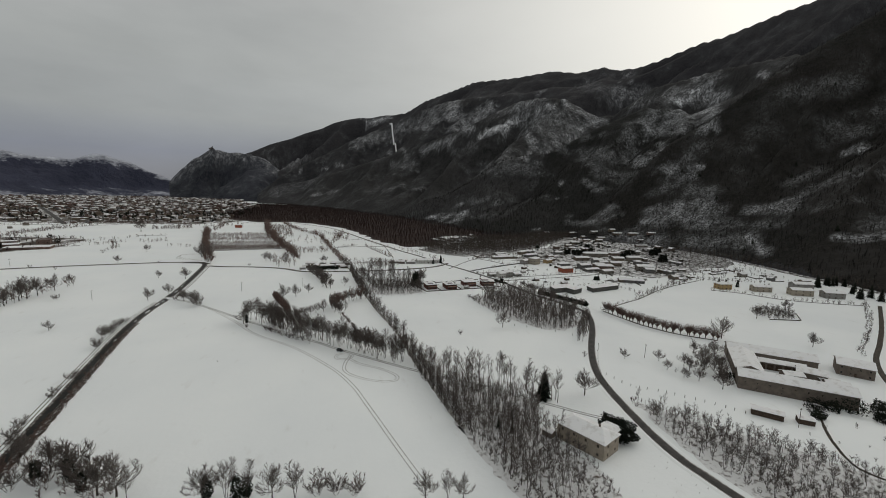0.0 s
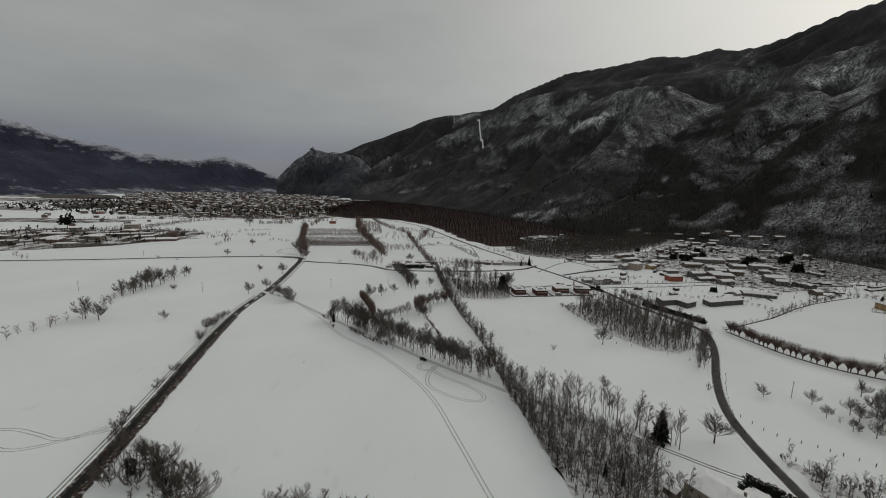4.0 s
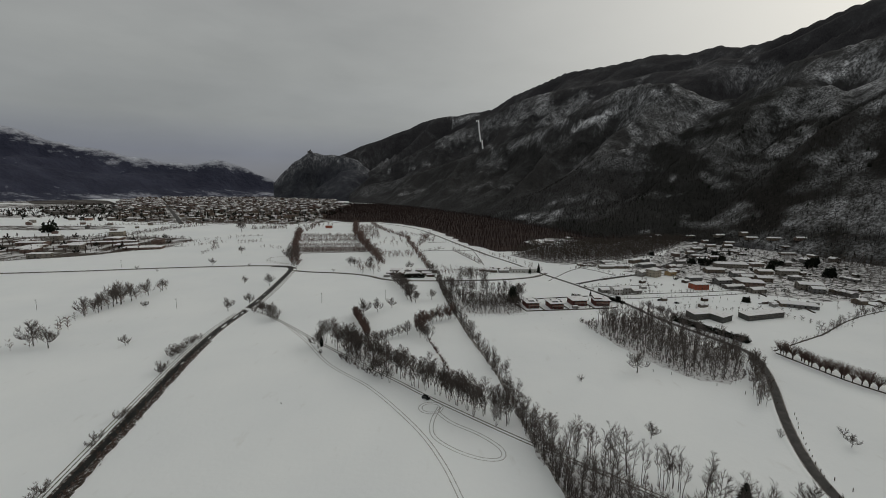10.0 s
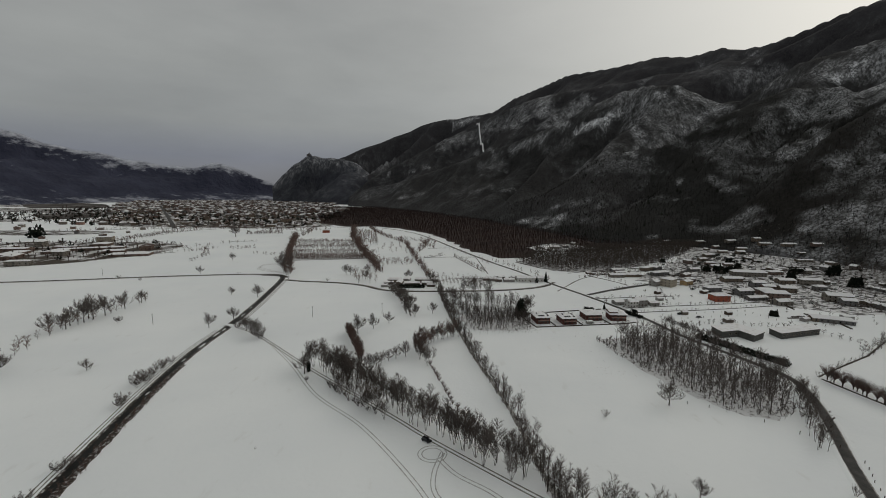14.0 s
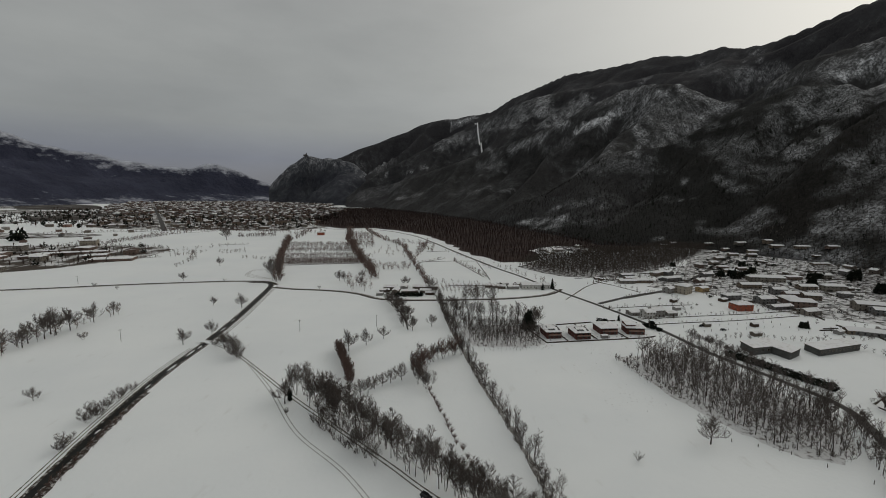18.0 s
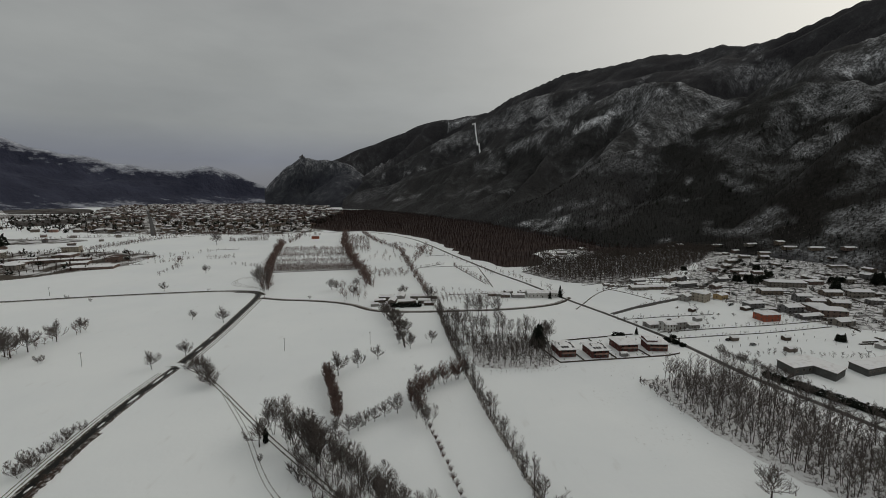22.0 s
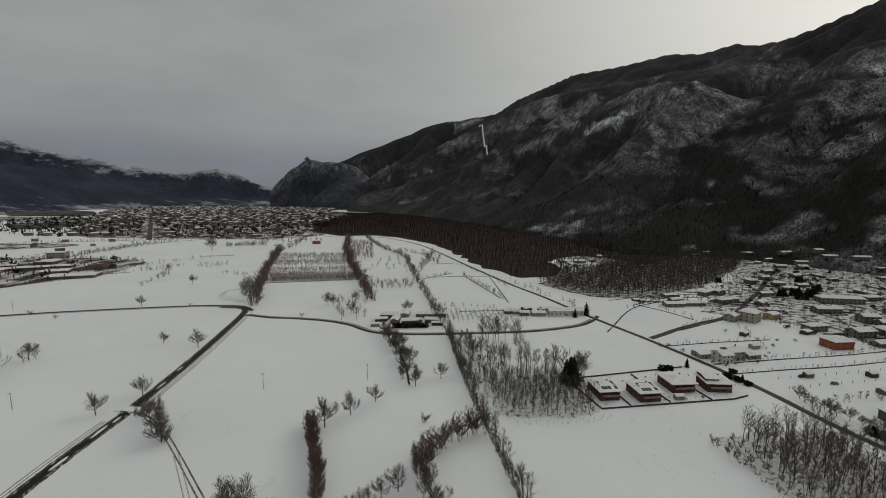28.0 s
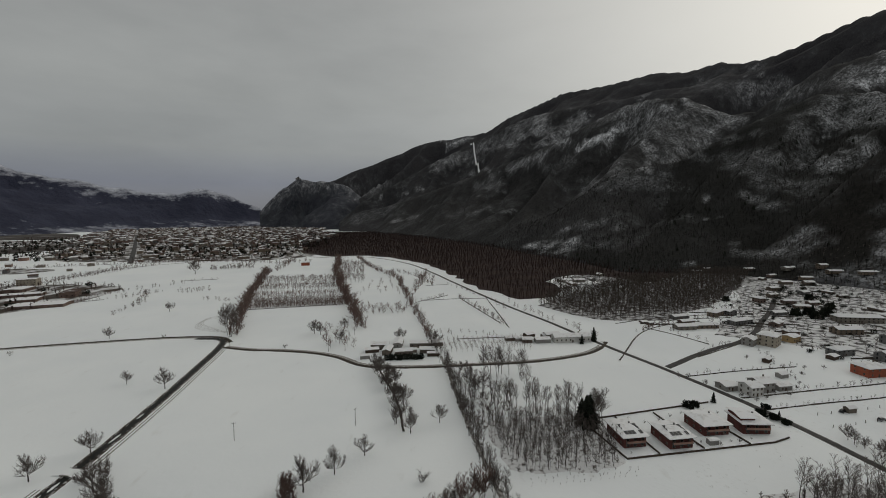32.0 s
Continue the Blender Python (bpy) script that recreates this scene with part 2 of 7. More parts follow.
def curve(points, step=4.0):
    """A smooth line through the points, with a place about every step metres."""
    p = [Vector((*q, 0)[:3]) for q in points]
    p = [p[0] * 2 - p[1], *p, p[-1] * 2 - p[-2]]
    out = []
    for a, b, c, d in zip(p, p[1:], p[2:], p[3:]):
        k = max(1, int((c - b).length / step))
        for i in range(k):
            t = i / k
            out.append(0.5 * (2 * b + (c - a) * t + (2 * a - 5 * b + 4 * c - d) * t * t + (3 * b - a - 3 * c + d) * t**3))
    return out + [p[-2]]


def offset(line, d):
    out = []
    for i, q in enumerate(line):
        t = (line[min(i + 1, len(line) - 1)] - line[max(i - 1, 0)]).normalized()
        out.append(q + Vector((t.y, -t.x, 0)) * d)
    return out


def ribbon(name, line, profile, mat, wobble=0.0, lift=0.0, seed=0):
    """A strip along a line; profile: (offset to the right, height) across it."""
    rnd = random.Random(seed)
    rows, verts = [offset(line, d) for d, _ in profile], []
    for i in range(len(line)):
        for row, (_, h) in zip(rows, profile):
            q = row[i]
            verts.append((q.x + rnd.uniform(-wobble, wobble), q.y + rnd.uniform(-wobble, wobble), h + lift + ground_z(q.x, q.y)))
    w = len(profile)
    faces = [(i * w + j, i * w + j + 1, (i + 1) * w + j + 1, (i + 1) * w + j) for i in range(len(line) - 1) for j in range(w - 1)]
    return new(name, mesh_np(name, verts, faces, mat, smooth=True))


# ---- the lie of the land ----
HUB = (-3.0, -203.0, 102.0)


def along(table, a):
    return np.interp(a, [row[0] for row in table], [row[1] for row in table])


# each ridge: azimuth, elevation of its crest in degrees; its distance; its foot
RIDGES = []
RIDGES.append(dict(crest=[(-13, -2), (-9.5, 3.6), (-9.0, 4.08), (-5.3, 5.61), (-1.6, 6.99), (2.8, 8.85), (8.0, 9.59), (10.9, 10.06), (13.4, 11.6), (17.3, 13.07), (20, 14.1), (25.3, 14.56), (30.1, 15.23),
                (33.3, 14.85), (36.2, 15.35), (37.8, 14.9), (40.2, 14.99), (42.5, 15.57), (46.5, 16.82), (48.7, 17.13), (54, 18.6), (62, 20.0), (80, 20), (100, 18)],
         far=[(-13, 3900), (0, 4000), (10, 3900), (20, 3500), (40, 3100), (60, 2700), (100, 2300)],
         foot=[(-13, 3300), (-2, 2620), (5, 1950), (13, 1340), (24, 960), (37, 1050), (45, 950), (51, 900), (62, 720), (80, 560), (100, 500)], power=1.25))
RIDGES.append(dict(crest=[(-6, -4), (-1.7, 0.9), (6, 3.6), (13.3, 6.18), (19.3, 8.53), (22.3, 10.1), (26.1, 11.83), (29, 12.3), (32.1, 12.07), (36.2, 9.79), (38.3, 9.88), (42.8, 12.87), (46.1, 13.4), (49.3, 14.07), (56, 14.6), (66, 12), (80, 8)],
         far=[(-6, 2900), (5, 2600), (19, 2250), (30, 2050), (45, 1900), (60, 1700), (80, 1500)],
         foot=[(-6, 2560), (5, 1750), (13, 1300), (24, 930), (37, 1000), (45, 930), (51, 880), (62, 700), (80, 560)], power=1.15))
RIDGES.append(dict(crest=[(14, -4), (20.7, 0.4), (30.3, 5.03), (36.9, 8.55), (42.1, 10.6), (46, 10.2), (50, 8.0), (56, 5)],
         far=[(14, 1400), (30, 1480), (42, 1600), (56, 1500)],
         foot=[(14, 1240), (24, 920), (37, 980), (45, 910), (56, 800)], power=1.1))
RIDGES.append(dict(crest=[(33, -6), (37, -3.5), (40.7, 0.55), (45.6, 6.14), (49.9, 9.01), (53, 11.6), (57, 14.4), (62.5, 17.3), (72, 19), (100, 16)],
         far=[(33, 1000), (45, 1130), (55, 1300), (65, 1450), (100, 1300)],
         foot=[(33, 960), (45, 880), (51, 830), (62, 690), (80, 540), (100, 480)], power=1.15))
RIDGES.append(dict(crest=[(-8, -1), (-5, 1.6), (0, 4.2), (4, 6.4), (8, 8.2), (12.5, 10.3), (16, 11.6), (20, 12.3), (24, 12.4), (27, 11.0)],
         far=[(-8, 3000), (8, 3250), (27, 2900)], foot=[(-8, 2700), (0, 2350), (13, 1400), (27, 1000)], power=1.2))
RIDGES.append(dict(crest=[(-17.3, 0.3), (-16.5, 1.2), (-15.9, 1.92), (-14.6, 3.1), (-13.2, 4.0), (-12.8, 4.45), (-12.4, 4.3), (-11.4, 4.01), (-9, 4.0), (-7, 3.5), (-4, 1)],
         far=[(-18, 3720), (-9, 3600), (-4, 3500)], foot=[(-18, 3560), (-13, 3250), (-4, 2700)], power=0.9))
RIDGES.append(dict(crest=[(-80, 11), (-60, 9), (-50, 7.0), (-44.6, 5.6), (-40.9, 5.31), (-38.4, 4.37), (-36, 3.7), (-35.1, 3.8), (-32.4, 3.11), (-27.9, 2.41), (-25.7, 2.36), (-23.6, 2.95), (-22.8, 2.99), (-21.5, 2.5), (-19.8, 1.82), (-17, 0.5), (-15, -0.6)],
         far=[(-80, 3600), (-45, 4200), (-15, 4550)], foot=[(-80, 2300), (-60, 2700), (-41, 3300), (-15, 4300)], power=1.3))


def mountain_z(x, y, ridges, name_ridge=False):
    """Height of the slopes over the valley floor, on arrays."""
    dx, dy = np.asarray(x, float) - HUB[0], np.asarray(y, float) - HUB[1]
    a, r = np.degrees(np.arctan2(dx, dy)), np.hypot(dx, dy)
    top, which = np.full(np.shape(r), -60.0), np.zeros(np.shape(r), int)
    for number, k in enumerate(ridges):
        el, far, foot = along(k["crest"], a), along(k["far"], a), along(k["foot"], a)
        crest = HUB[2] + far * np.tan(np.radians(el))
        t = (r - foot) / (far - foot)
        front = np.clip(t, 0, 1) ** k["power"] * crest
        back = crest - (r - far) * 0.55
        z_ = np.where(r < far, np.where(t > 0, front, -8 + 0 * t), back)
        z_ = np.where((a < k["crest"][0][0]) | (a > k["crest"][-1][0]) | (crest < 0), -60.0, z_)
        which = np.where(z_ > top, number, which)
        top = np.maximum(top, z_)
    return (top, which) if name_ridge else top


SLOPES = RIDGES[:5]


def ground_z(x, y):
    return 0.0


def field_noise(x, y, scale, seed, octaves=5):
    """Smooth random relief on arrays, about -1 to 1."""
    rng, out, amp = np.random.RandomState(seed), np.zeros(np.shape(x)), 1.0
    for _ in range(octaves):
        grid = rng.uniform(-1, 1, (64, 64))
        u, v = np.asarray(x) / scale, np.asarray(y) / scale
        i, j = np.floor(u).astype(int), np.floor(v).astype(int)
        fu, fv = u - i, v - j
        fu, fv = fu * fu * (3 - 2 * fu), fv * fv * (3 - 2 * fv)
        g = lambda p, q: grid[(i + p) % 64, (j + q) % 64]
        out += amp * ((g(0, 0) * (1 - fu) + g(1, 0) * fu) * (1 - fv) + (g(0, 1) * (1 - fu) + g(1, 1) * fu) * fv)
        amp, scale = amp * 0.5, scale * 0.47
    return out


def slope_z(x, y, ridges):
    z_ = mountain_z(x, y, ridges)
    dx, dy = np.asarray(x, float) - HUB[0], np.asarray(y, float) - HUB[1]
    a, r = np.degrees(np.arctan2(dx, dy)), np.hypot(dx, dy)
    warp = field_noise(x, y, 620.0, 15, 3)
    gully = np.abs(field_noise((a - (r - 1000) * 0.0165 + warp * 3.2) * 42, r * 0.22, 420.0, 5, 5))
    rough = field_noise(x, y, 300.0, 6, 6)
    crest = np.clip(z_ / 260.0, 0, 1)
    near_top = np.zeros(np.shape(r))
    for k in ridges:
        near_top = np.maximum(near_top, np.exp(-((r - along(k["far"], a)) / 95.0) ** 2))
    return z_ + crest * (1 - near_top) * (rough * 22 - 6 - gully * 120 * np.clip(r / 1800, 0.3, 1.4))


# open ground on the slopes where the snow lies: from (x, y, z) to (x, y, z), breadth, how open
CLEARINGS = []
# the far upper slope
CLEARINGS += [
    (391, 3680, 701, 584, 3613, 734, 23, 0.8), (910, 2719, 738, 838, 2534, 604, 58, 0.5), (740, 2577, 573, 657, 2534, 505, 26, 0.55), (820, 2740, 688, 679, 2794, 569, 74, 0.28),
    (1081, 2451, 653, 829, 2381, 510, 54, 0.42), (736, 1912, 435, 758, 1855, 424, 17, 0.6), (652, 1959, 367, 567, 2058, 336, 27, 0.42), (234, 2935, 441, 435, 2894, 480, 42, 0.36),
    (-152, 3345, 332, -279, 3311, 265, 47, 0.26), (-410, 3606, 331, -455, 3562, 255, 45, 0.24), (-580, 3598, 303, -737, 3574, 227, 34, 0.24),
]
CLEARINGS += [
    (516, 2893, 533, 629, 2848, 588, 56, 0.26), (442, 2659, 349, 483, 2372, 345, 25, 0.32), (479, 2036, 247, 396, 2151, 232, 38, 0.2), (460, 2159, 307, 461, 2147, 300, 14, 0.5),
    (-155, 2822, 197, -92, 2822, 197, 11, 0.85), (-4, 2825, 230, 27, 2747, 227, 13, 0.6), (-506, 3501, 190, -435, 3548, 202, 22, 0.55), (-691, 3523, 155, -604, 3459, 183, 22, 0.45),
    (-60, 2274, 61, 60, 2215, 75, 14, 0.55), (84, 2702, 256, 128, 2662, 251, 11, 0.45), (-311, 2652, 71, -84, 2535, 128, 41, 0.2),
]
CLEARINGS += [
    (285, 1799, 95, 359, 1790, 123, 15, 0.3), (402, 1659, 105, 476, 1641, 110, 10, 0.8),
]
# the rocky dome
CLEARINGS += [
    (738, 1691, 377, 795, 1645, 394, 15, 1.1), (795, 1645, 394, 893, 1642, 446, 17, 1.1), (928, 1642, 494, 1005, 1349, 365, 100, 0.34), (993, 1543, 501, 1023, 1494, 485, 18, 0.5),
    (952, 1568, 457, 978, 1539, 477, 24, 0.45), (1071, 1507, 529, 1056, 1456, 482, 18, 0.55), (1080, 1461, 484, 1125, 1433, 479, 30, 0.45), (1126, 1403, 444, 1161, 1367, 423, 23, 0.55),
    (1117, 1369, 404, 1058, 1363, 376, 23, 0.6), (912, 1248, 312, 865, 1283, 257, 41, 0.3), (913, 1614, 432, 936, 1573, 437, 24, 0.4),
]
CLEARINGS += [
    (805, 1319, 320, 805, 1272, 284, 25, 0.36), (684, 1114, 227, 683, 1082, 216, 15, 0.5), (667, 1255, 247, 659, 1384, 199, 49, 0.22), (865, 1757, 506, 934, 1657, 521, 38, 0.28),
    (1363, 2326, 749, 1410, 2325, 776, 18, 0.32), (579, 1105, 183, 694, 1047, 190, 30, 0.14), (682, 1637, 311, 659, 1878, 304, 31, 0.13), (1738, 1982, 709, 1843, 1928, 705, 64, 0.34),
    (1639, 2209, 801, 1683, 1989, 687, 60, 0.14), (1919, 2174, 877, 1935, 2162, 883, 23, 0.25),
]
# the eastern shoulder
CLEARINGS += [
    (1354, 1065, 542, 1352, 990, 509, 33, 0.36), (1266, 1066, 476, 1334, 945, 452, 46, 0.42), (1258, 1022, 443, 1290, 1012, 455, 13, 1.0), (1310, 1021, 485, 1323, 995, 469, 22, 0.7),
    (1105, 888, 369, 1180, 833, 376, 35, 0.46), (1077, 832, 323, 1128, 839, 345, 20, 0.5), (1046, 917, 347, 1068, 838, 318, 45, 0.34), (1021, 797, 288, 1039, 785, 295, 13, 0.7),
    (1000, 901, 307, 1048, 881, 311, 18, 0.5), (959, 903, 301, 920, 879, 261, 30, 0.26), (948, 772, 256, 967, 756, 236, 20, 0.4),
]
CLEARINGS += [
    (963, 880, 269, 998, 880, 275, 5, 0.6), (839, 948, 225, 908, 855, 220, 38, 0.24), (792, 845, 172, 822, 744, 153, 29, 0.2), (883, 779, 195, 902, 748, 205, 16, 0.62),
    (911, 759, 215, 944, 726, 219, 16, 0.5), (1248, 1255, 472, 1252, 1099, 481, 20, 0.28), (1314, 986, 439, 1326, 924, 431, 21, 0.5), (745, 818, 139, 752, 790, 128, 11, 0.5),
    (741, 762, 113, 740, 739, 113, 11, 0.5),
]
# the near slope and its foot
CLEARINGS += [
    (915, 568, 280, 902, 572, 270, 11, 0.5), (891, 568, 260, 877, 575, 255, 7, 0.35), (790, 545, 163, 811, 514, 154, 21, 0.34), (756, 527, 127, 785, 513, 133, 19, 0.26),
    (830, 513, 170, 834, 505, 169, 6, 0.8), (724, 538, 106, 750, 507, 112, 14, 0.2), (774, 472, 114, 779, 433, 112, 20, 0.36), (688, 462, 52, 735, 392, 70, 24, 0.85),
    (668, 485, 44, 675, 479, 47, 11, 0.7), (727, 443, 76, 755, 411, 89, 20, 0.7), (723, 469, 81, 731, 465, 85, 12, 0.5),
]
CLEARINGS += [
    (642, 582, 49, 661, 578, 63, 14, 0.8), (588, 655, 30, 628, 585, 40, 11, 0.45), (687, 869, 124, 704, 879, 137, 8, 0.4), (865, 545, 219, 822, 544, 185, 23, 0.12),
    (333, 1058, 14, 403, 921, 33, 13, 0.9), (337, 960, 5, 369, 884, 13, 9, 0.6), (429, 1034, 57, 485, 946, 79, 11, 0.42), (480, 869, 64, 504, 888, 70, 9, 0.35),
    (490, 651, 12, 503, 647, 13, 6, 0.6), (553, 908, 78, 620, 823, 91, 11, 0.16), (402, 857, 26, 434, 793, 39, 10, 0.2),
]
CLEARINGS += [
    (771, 330, 78, 790, 274, 87, 13, 0.6), (691, 142, 48, 715, 99, 55, 6, 0.85), (840, 275, 122, 854, 184, 142, 13, 0.28), (1382, 834, 504, 1355, 791, 484, 13, 0.5),
    (976, 317, 192, 983, 298, 198, 8, 0.4), (861, 329, 133, 906, 313, 158, 14, 0.24), (1008, 358, 241, 1097, 331, 290, 33, 0.14), (1040, 481, 350, 1098, 406, 350, 31, 0.12),
    (735, 134, 65, 752, 121, 73, 10, 0.4), (764, 221, 84, 782, 173, 103, 12, 0.2),
]
# the brushy hillside above the village fields
CLEARINGS += [
    (625, 476, 13, 642, 411, 10, 20, 0.6), (655, 354, 9, 700, 272, 30, 28, 0.34), (703, 278, 34, 658, 210, 15, 9, 0.85), (714, 362, 48, 744, 251, 59, 14, 0.25), (640, 450, 16, 600, 520, 10, 14, 0.5),
]


def open_ground(points):
    """How far the woods are open at points on the slopes, 0 to 1.1; openings run further up and down the slope than along it."""
    out = np.zeros(len(points))
    way = points[:, :2] - np.array(HUB[:2])
    way /= np.linalg.norm(way, axis=1, keepdims=True)
    ragged = 1 + 0.55 * field_noise(points[:, 0], points[:, 1] + points[:, 2], 38.0, 21, 4)
    for x0, y0, z0, x1, y1, z1, breadth, gain in CLEARINGS:
        p, d = np.array((x0, y0, z0), float), np.array((x1 - x0, y1 - y0, z1 - z0), float)
        q = points - p
        t = np.clip(q @ d / (d @ d + 1e-6), 0, 1)
        q = q - t[:, None] * d
        q[:, :2] -= (0.80 if z0 > 150 else 0.5) * (q[:, :2] * way).sum(1, keepdims=True) * way
        near = np.clip((1.22 - np.linalg.norm(q, axis=1) / breadth * ragged) / 0.75, 0, 1) if z0 > 150 else np.clip((1.5 - np.linalg.norm(q, axis=1) / breadth * ragged) / 1.3, 0, 1)
        out = np.maximum(out, gain * (0.9 if z0 > 150 else 0.62) * near)
    return out


def massif(name, ridges, a0, a1, r0, r1, step, rows, mat, label, category):
    a = np.radians(np.arange(a0, a1 + step / 2, step))
    r = r0 * (r1 / r0) ** np.linspace(0, 1, rows)
    aa, rr = np.meshgrid(a, r)
    x, y = HUB[0] + rr * np.sin(aa), HUB[1] + rr * np.cos(aa)
    z_ = slope_z(x, y, ridges)
    verts = np.stack([x, y, z_], -1).reshape(-1, 3)
    w = len(a)
    i = np.arange(w * (rows - 1)).reshape(rows - 1, w)[:, :-1].ravel()
    faces = np.stack([i, i + 1, i + w + 1, i + w], 1)
    faces = faces[(verts[faces][:, :, 2] > -7.5).any(1)]
    index = None
    if isinstance(mat, list):
        c = verts[faces].mean(1)
        wx, wy = field_noise(c[:, 0], c[:, 1], 60.0, 8, 3) * 16, field_noise(c[:, 0], c[:, 1], 60.0, 9, 3) * 16
        index = mountain_z(c[:, 0] + wx, c[:, 1] + wy, ridges, True)[1]
    me = mesh_np(name, verts, faces, mat, index, smooth=True)
    if ridges is not SLOPES:
        crest = np.max([HUB[2] + along(k["far"], np.degrees(aa)) * np.tan(np.radians(along(k["crest"], np.degrees(aa)))) for k in ridges], 0).ravel()
        me.attributes.new("open_ground", "FLOAT", "POINT").data.foreach_set("value", (np.clip(1 - (crest - verts[:, 2]) / (0.30 * crest + 30), 0, 1) * (0.3 if len(ridges[0]["crest"]) < 12 else 1.15)).astype(np.float32))
    else:
        me.attributes.new("open_ground", "FLOAT", "POINT").data.foreach_set("value", open_ground(verts).astype(np.float32))
    return tagged(new(name, me), label, category, kind="structure")


bm = bmesh.new()
for v in [(-4600, -900), (4600, -900), (4600, 4650), (-4600, 4650)]:
    bm.verts.new((*v, 0))
bm.faces.new(bm.verts)
ground = tagged(part("ground", bm, SNOW), "flat valley floor under fresh snow", "ground", kind="structure")

massif("mountain", SLOPES, -13, 99, 480, 4300, 0.22, 260, WOODS, "steep wooded mountain side with snow among bare trees", "mountain")
massif("castle_hill", RIDGES[5:6], -17.3, -4, 2650, 4000, 0.12, 70, HAZED_CASTLEWOODS, "dark rocky hill with a ruin on top", "hill")
massif("far_mountain", RIDGES[6:], -80, -15, 2250, 4800, 0.3, 90, HAZED_FARWOODS, "distant mountain range with snow on its crest", "mountain")

# the ruin on the castle hill
ruin = new("ruined_abbey")
az, far_ = radians(-12.8), 3640.0
rx_, ry_ = HUB[0] + far_ * math.sin(az), HUB[1] + far_ * math.cos(az)
ruin.matrix_basis = pose(rx_, ry_, float(slope_z(np.array([rx_]), np.array([ry_]), RIDGES[5:6])[0]) - 4, 0, 0, 12) @ Matrix.Scale(0.5, 4)
for nm, (x0, x1, y0, y1, h0, h1) in (("church", (-14, 16, -8, 8, 0, 30)), ("tower", (4, 14, -7, 6, 30, 42)), ("lower_wall", (-40, -14, -9, 7, -10, 16)), ("outer_wall", (16, 34, -7, 6, -8, 13))):
    bm = bmesh.new()
    for v in box(bm, x0, x1, y0, y1, h0, h1):
        if v.co.z > h1 - 0.1 and v.co.x < (x0 + x1) / 2:
            v.co.z -= (h1 - h0) * 0.14
    part(nm, bm, BANK, ruin)
tagged(ruin, "old stone abbey on a rocky hilltop far away", "abbey")

# the bare strip of a penstock running down the far slope
strip = curve([(566, 3470), (520, 3120), (496, 2900), (488, 2700), (474, 2560)], 22)
edge_a, edge_b = offset(strip, -4.5), offset(strip, 4.5)
verts = [(q.x, q.y, float(slope_z(np.array([q.x]), np.array([q.y]), SLOPES)[0]) + 5) for pair in zip(edge_a, edge_b) for q in pair]
tagged(new("penstock_strip", mesh_np("penstock_strip", verts, [(2 * i, 2 * i + 1, 2 * i + 3, 2 * i + 2) for i in range(len(strip) - 1)], ROOF_SNOW)), "white cleared strip down the wooded slope", "clearing", kind="structure")


# ---- plants ----
def prisms(segs):
    """Three-sided tapered sticks from rows of (p, q, radius at p, radius at q); a stick with no end radius runs to a point."""
    vs, fs, count = [], [], 0
    for pointed in (False, True):
        own = [s for s in segs if (s[3] == 0) == pointed]
        if not own:
            continue
        p, q = np.array([s[0] for s in own], float), np.array([s[1] for s in own], float)
        ra, rb = np.array([s[2] for s in own])[:, None], np.array([s[3] for s in own])[:, None]
        d = q - p
        d /= np.linalg.norm(d, axis=1, keepdims=True) + 1e-9
        ref = np.where(np.abs(d[:, 2:3]) > 0.9, [[1.0, 0, 0]], [[0, 0, 1.0]])
        u = np.cross(d, ref)
        u /= np.linalg.norm(u, axis=1, keepdims=True) + 1e-9
        w = np.cross(d, u)
        rings = []
        for base, r in ((p, ra),) if pointed else ((p, ra), (q, rb)):
            for k in range(3):
                an = 2 * math.pi * k / 3
                rings.append(base + r * (math.cos(an) * u + math.sin(an) * w))
        f = [(0, 1, 3), (1, 2, 3), (2, 0, 3)] if pointed else [t for k in range(3) for t in ((k, (k + 1) % 3, (k + 1) % 3 + 3), (k, (k + 1) % 3 + 3, k + 3))]
        if pointed:
            rings.append(q)
        vs.append(np.stack(rings, 1).reshape(-1, 3))
        fs.append((np.arange(len(own))[:, None, None] * len(rings) + np.array(f)[None]).reshape(-1, 3) + count)
        count += len(vs[-1])
    return np.concatenate(vs), np.concatenate(fs)


def bent(rnd, d, lean, up=0.0):
    v = Vector(d) + Vector((rnd.uniform(-lean, lean), rnd.uniform(-lean, lean), rnd.uniform(-lean, lean) * 0.6 + up))
    return v.normalized()


def sprout(rnd, out, base, d, length, radius, depth, kids, lean, up, droop=0.62, thin=0.016, fuzz=0):
    """A limb that forks; its sticks are added to out."""
    d = Vector(d)
    if depth == 0 and kids:
        out.append((base, base + d * length, radius * 1.35, 0))
        return
    mid = base + d * length * 0.5
    d2 = bent(rnd, d, lean * 0.35, up * 0.5)
    end = mid + d2 * length * 0.5
    if depth == 1 and fuzz:
        d2, end = d, base + d * length
        out.append((base, end, radius, max(thin, radius * 0.42)))
    else:
        out.append((base, mid, radius, radius * 0.75))
        out.append((mid, end, radius * 0.75, max(thin, radius * 0.42)))
    if depth == 0:
        return
    more = kids + (fuzz if depth == 1 else 0)
    for i in range(more):
        t = 0.35 + 0.65 * (i + rnd.random()) / more
        at = base + d * length * 0.5 * min(1, t * 2) + (d2 * length * 0.5 * max(0, t * 2 - 1))
        sprout(rnd, out, at, bent(rnd, d2, lean, up), length * droop * rnd.uniform(0.75, 1.15), max(thin, radius * 0.42), depth - 1, kids, lean, up, droop, thin, fuzz)


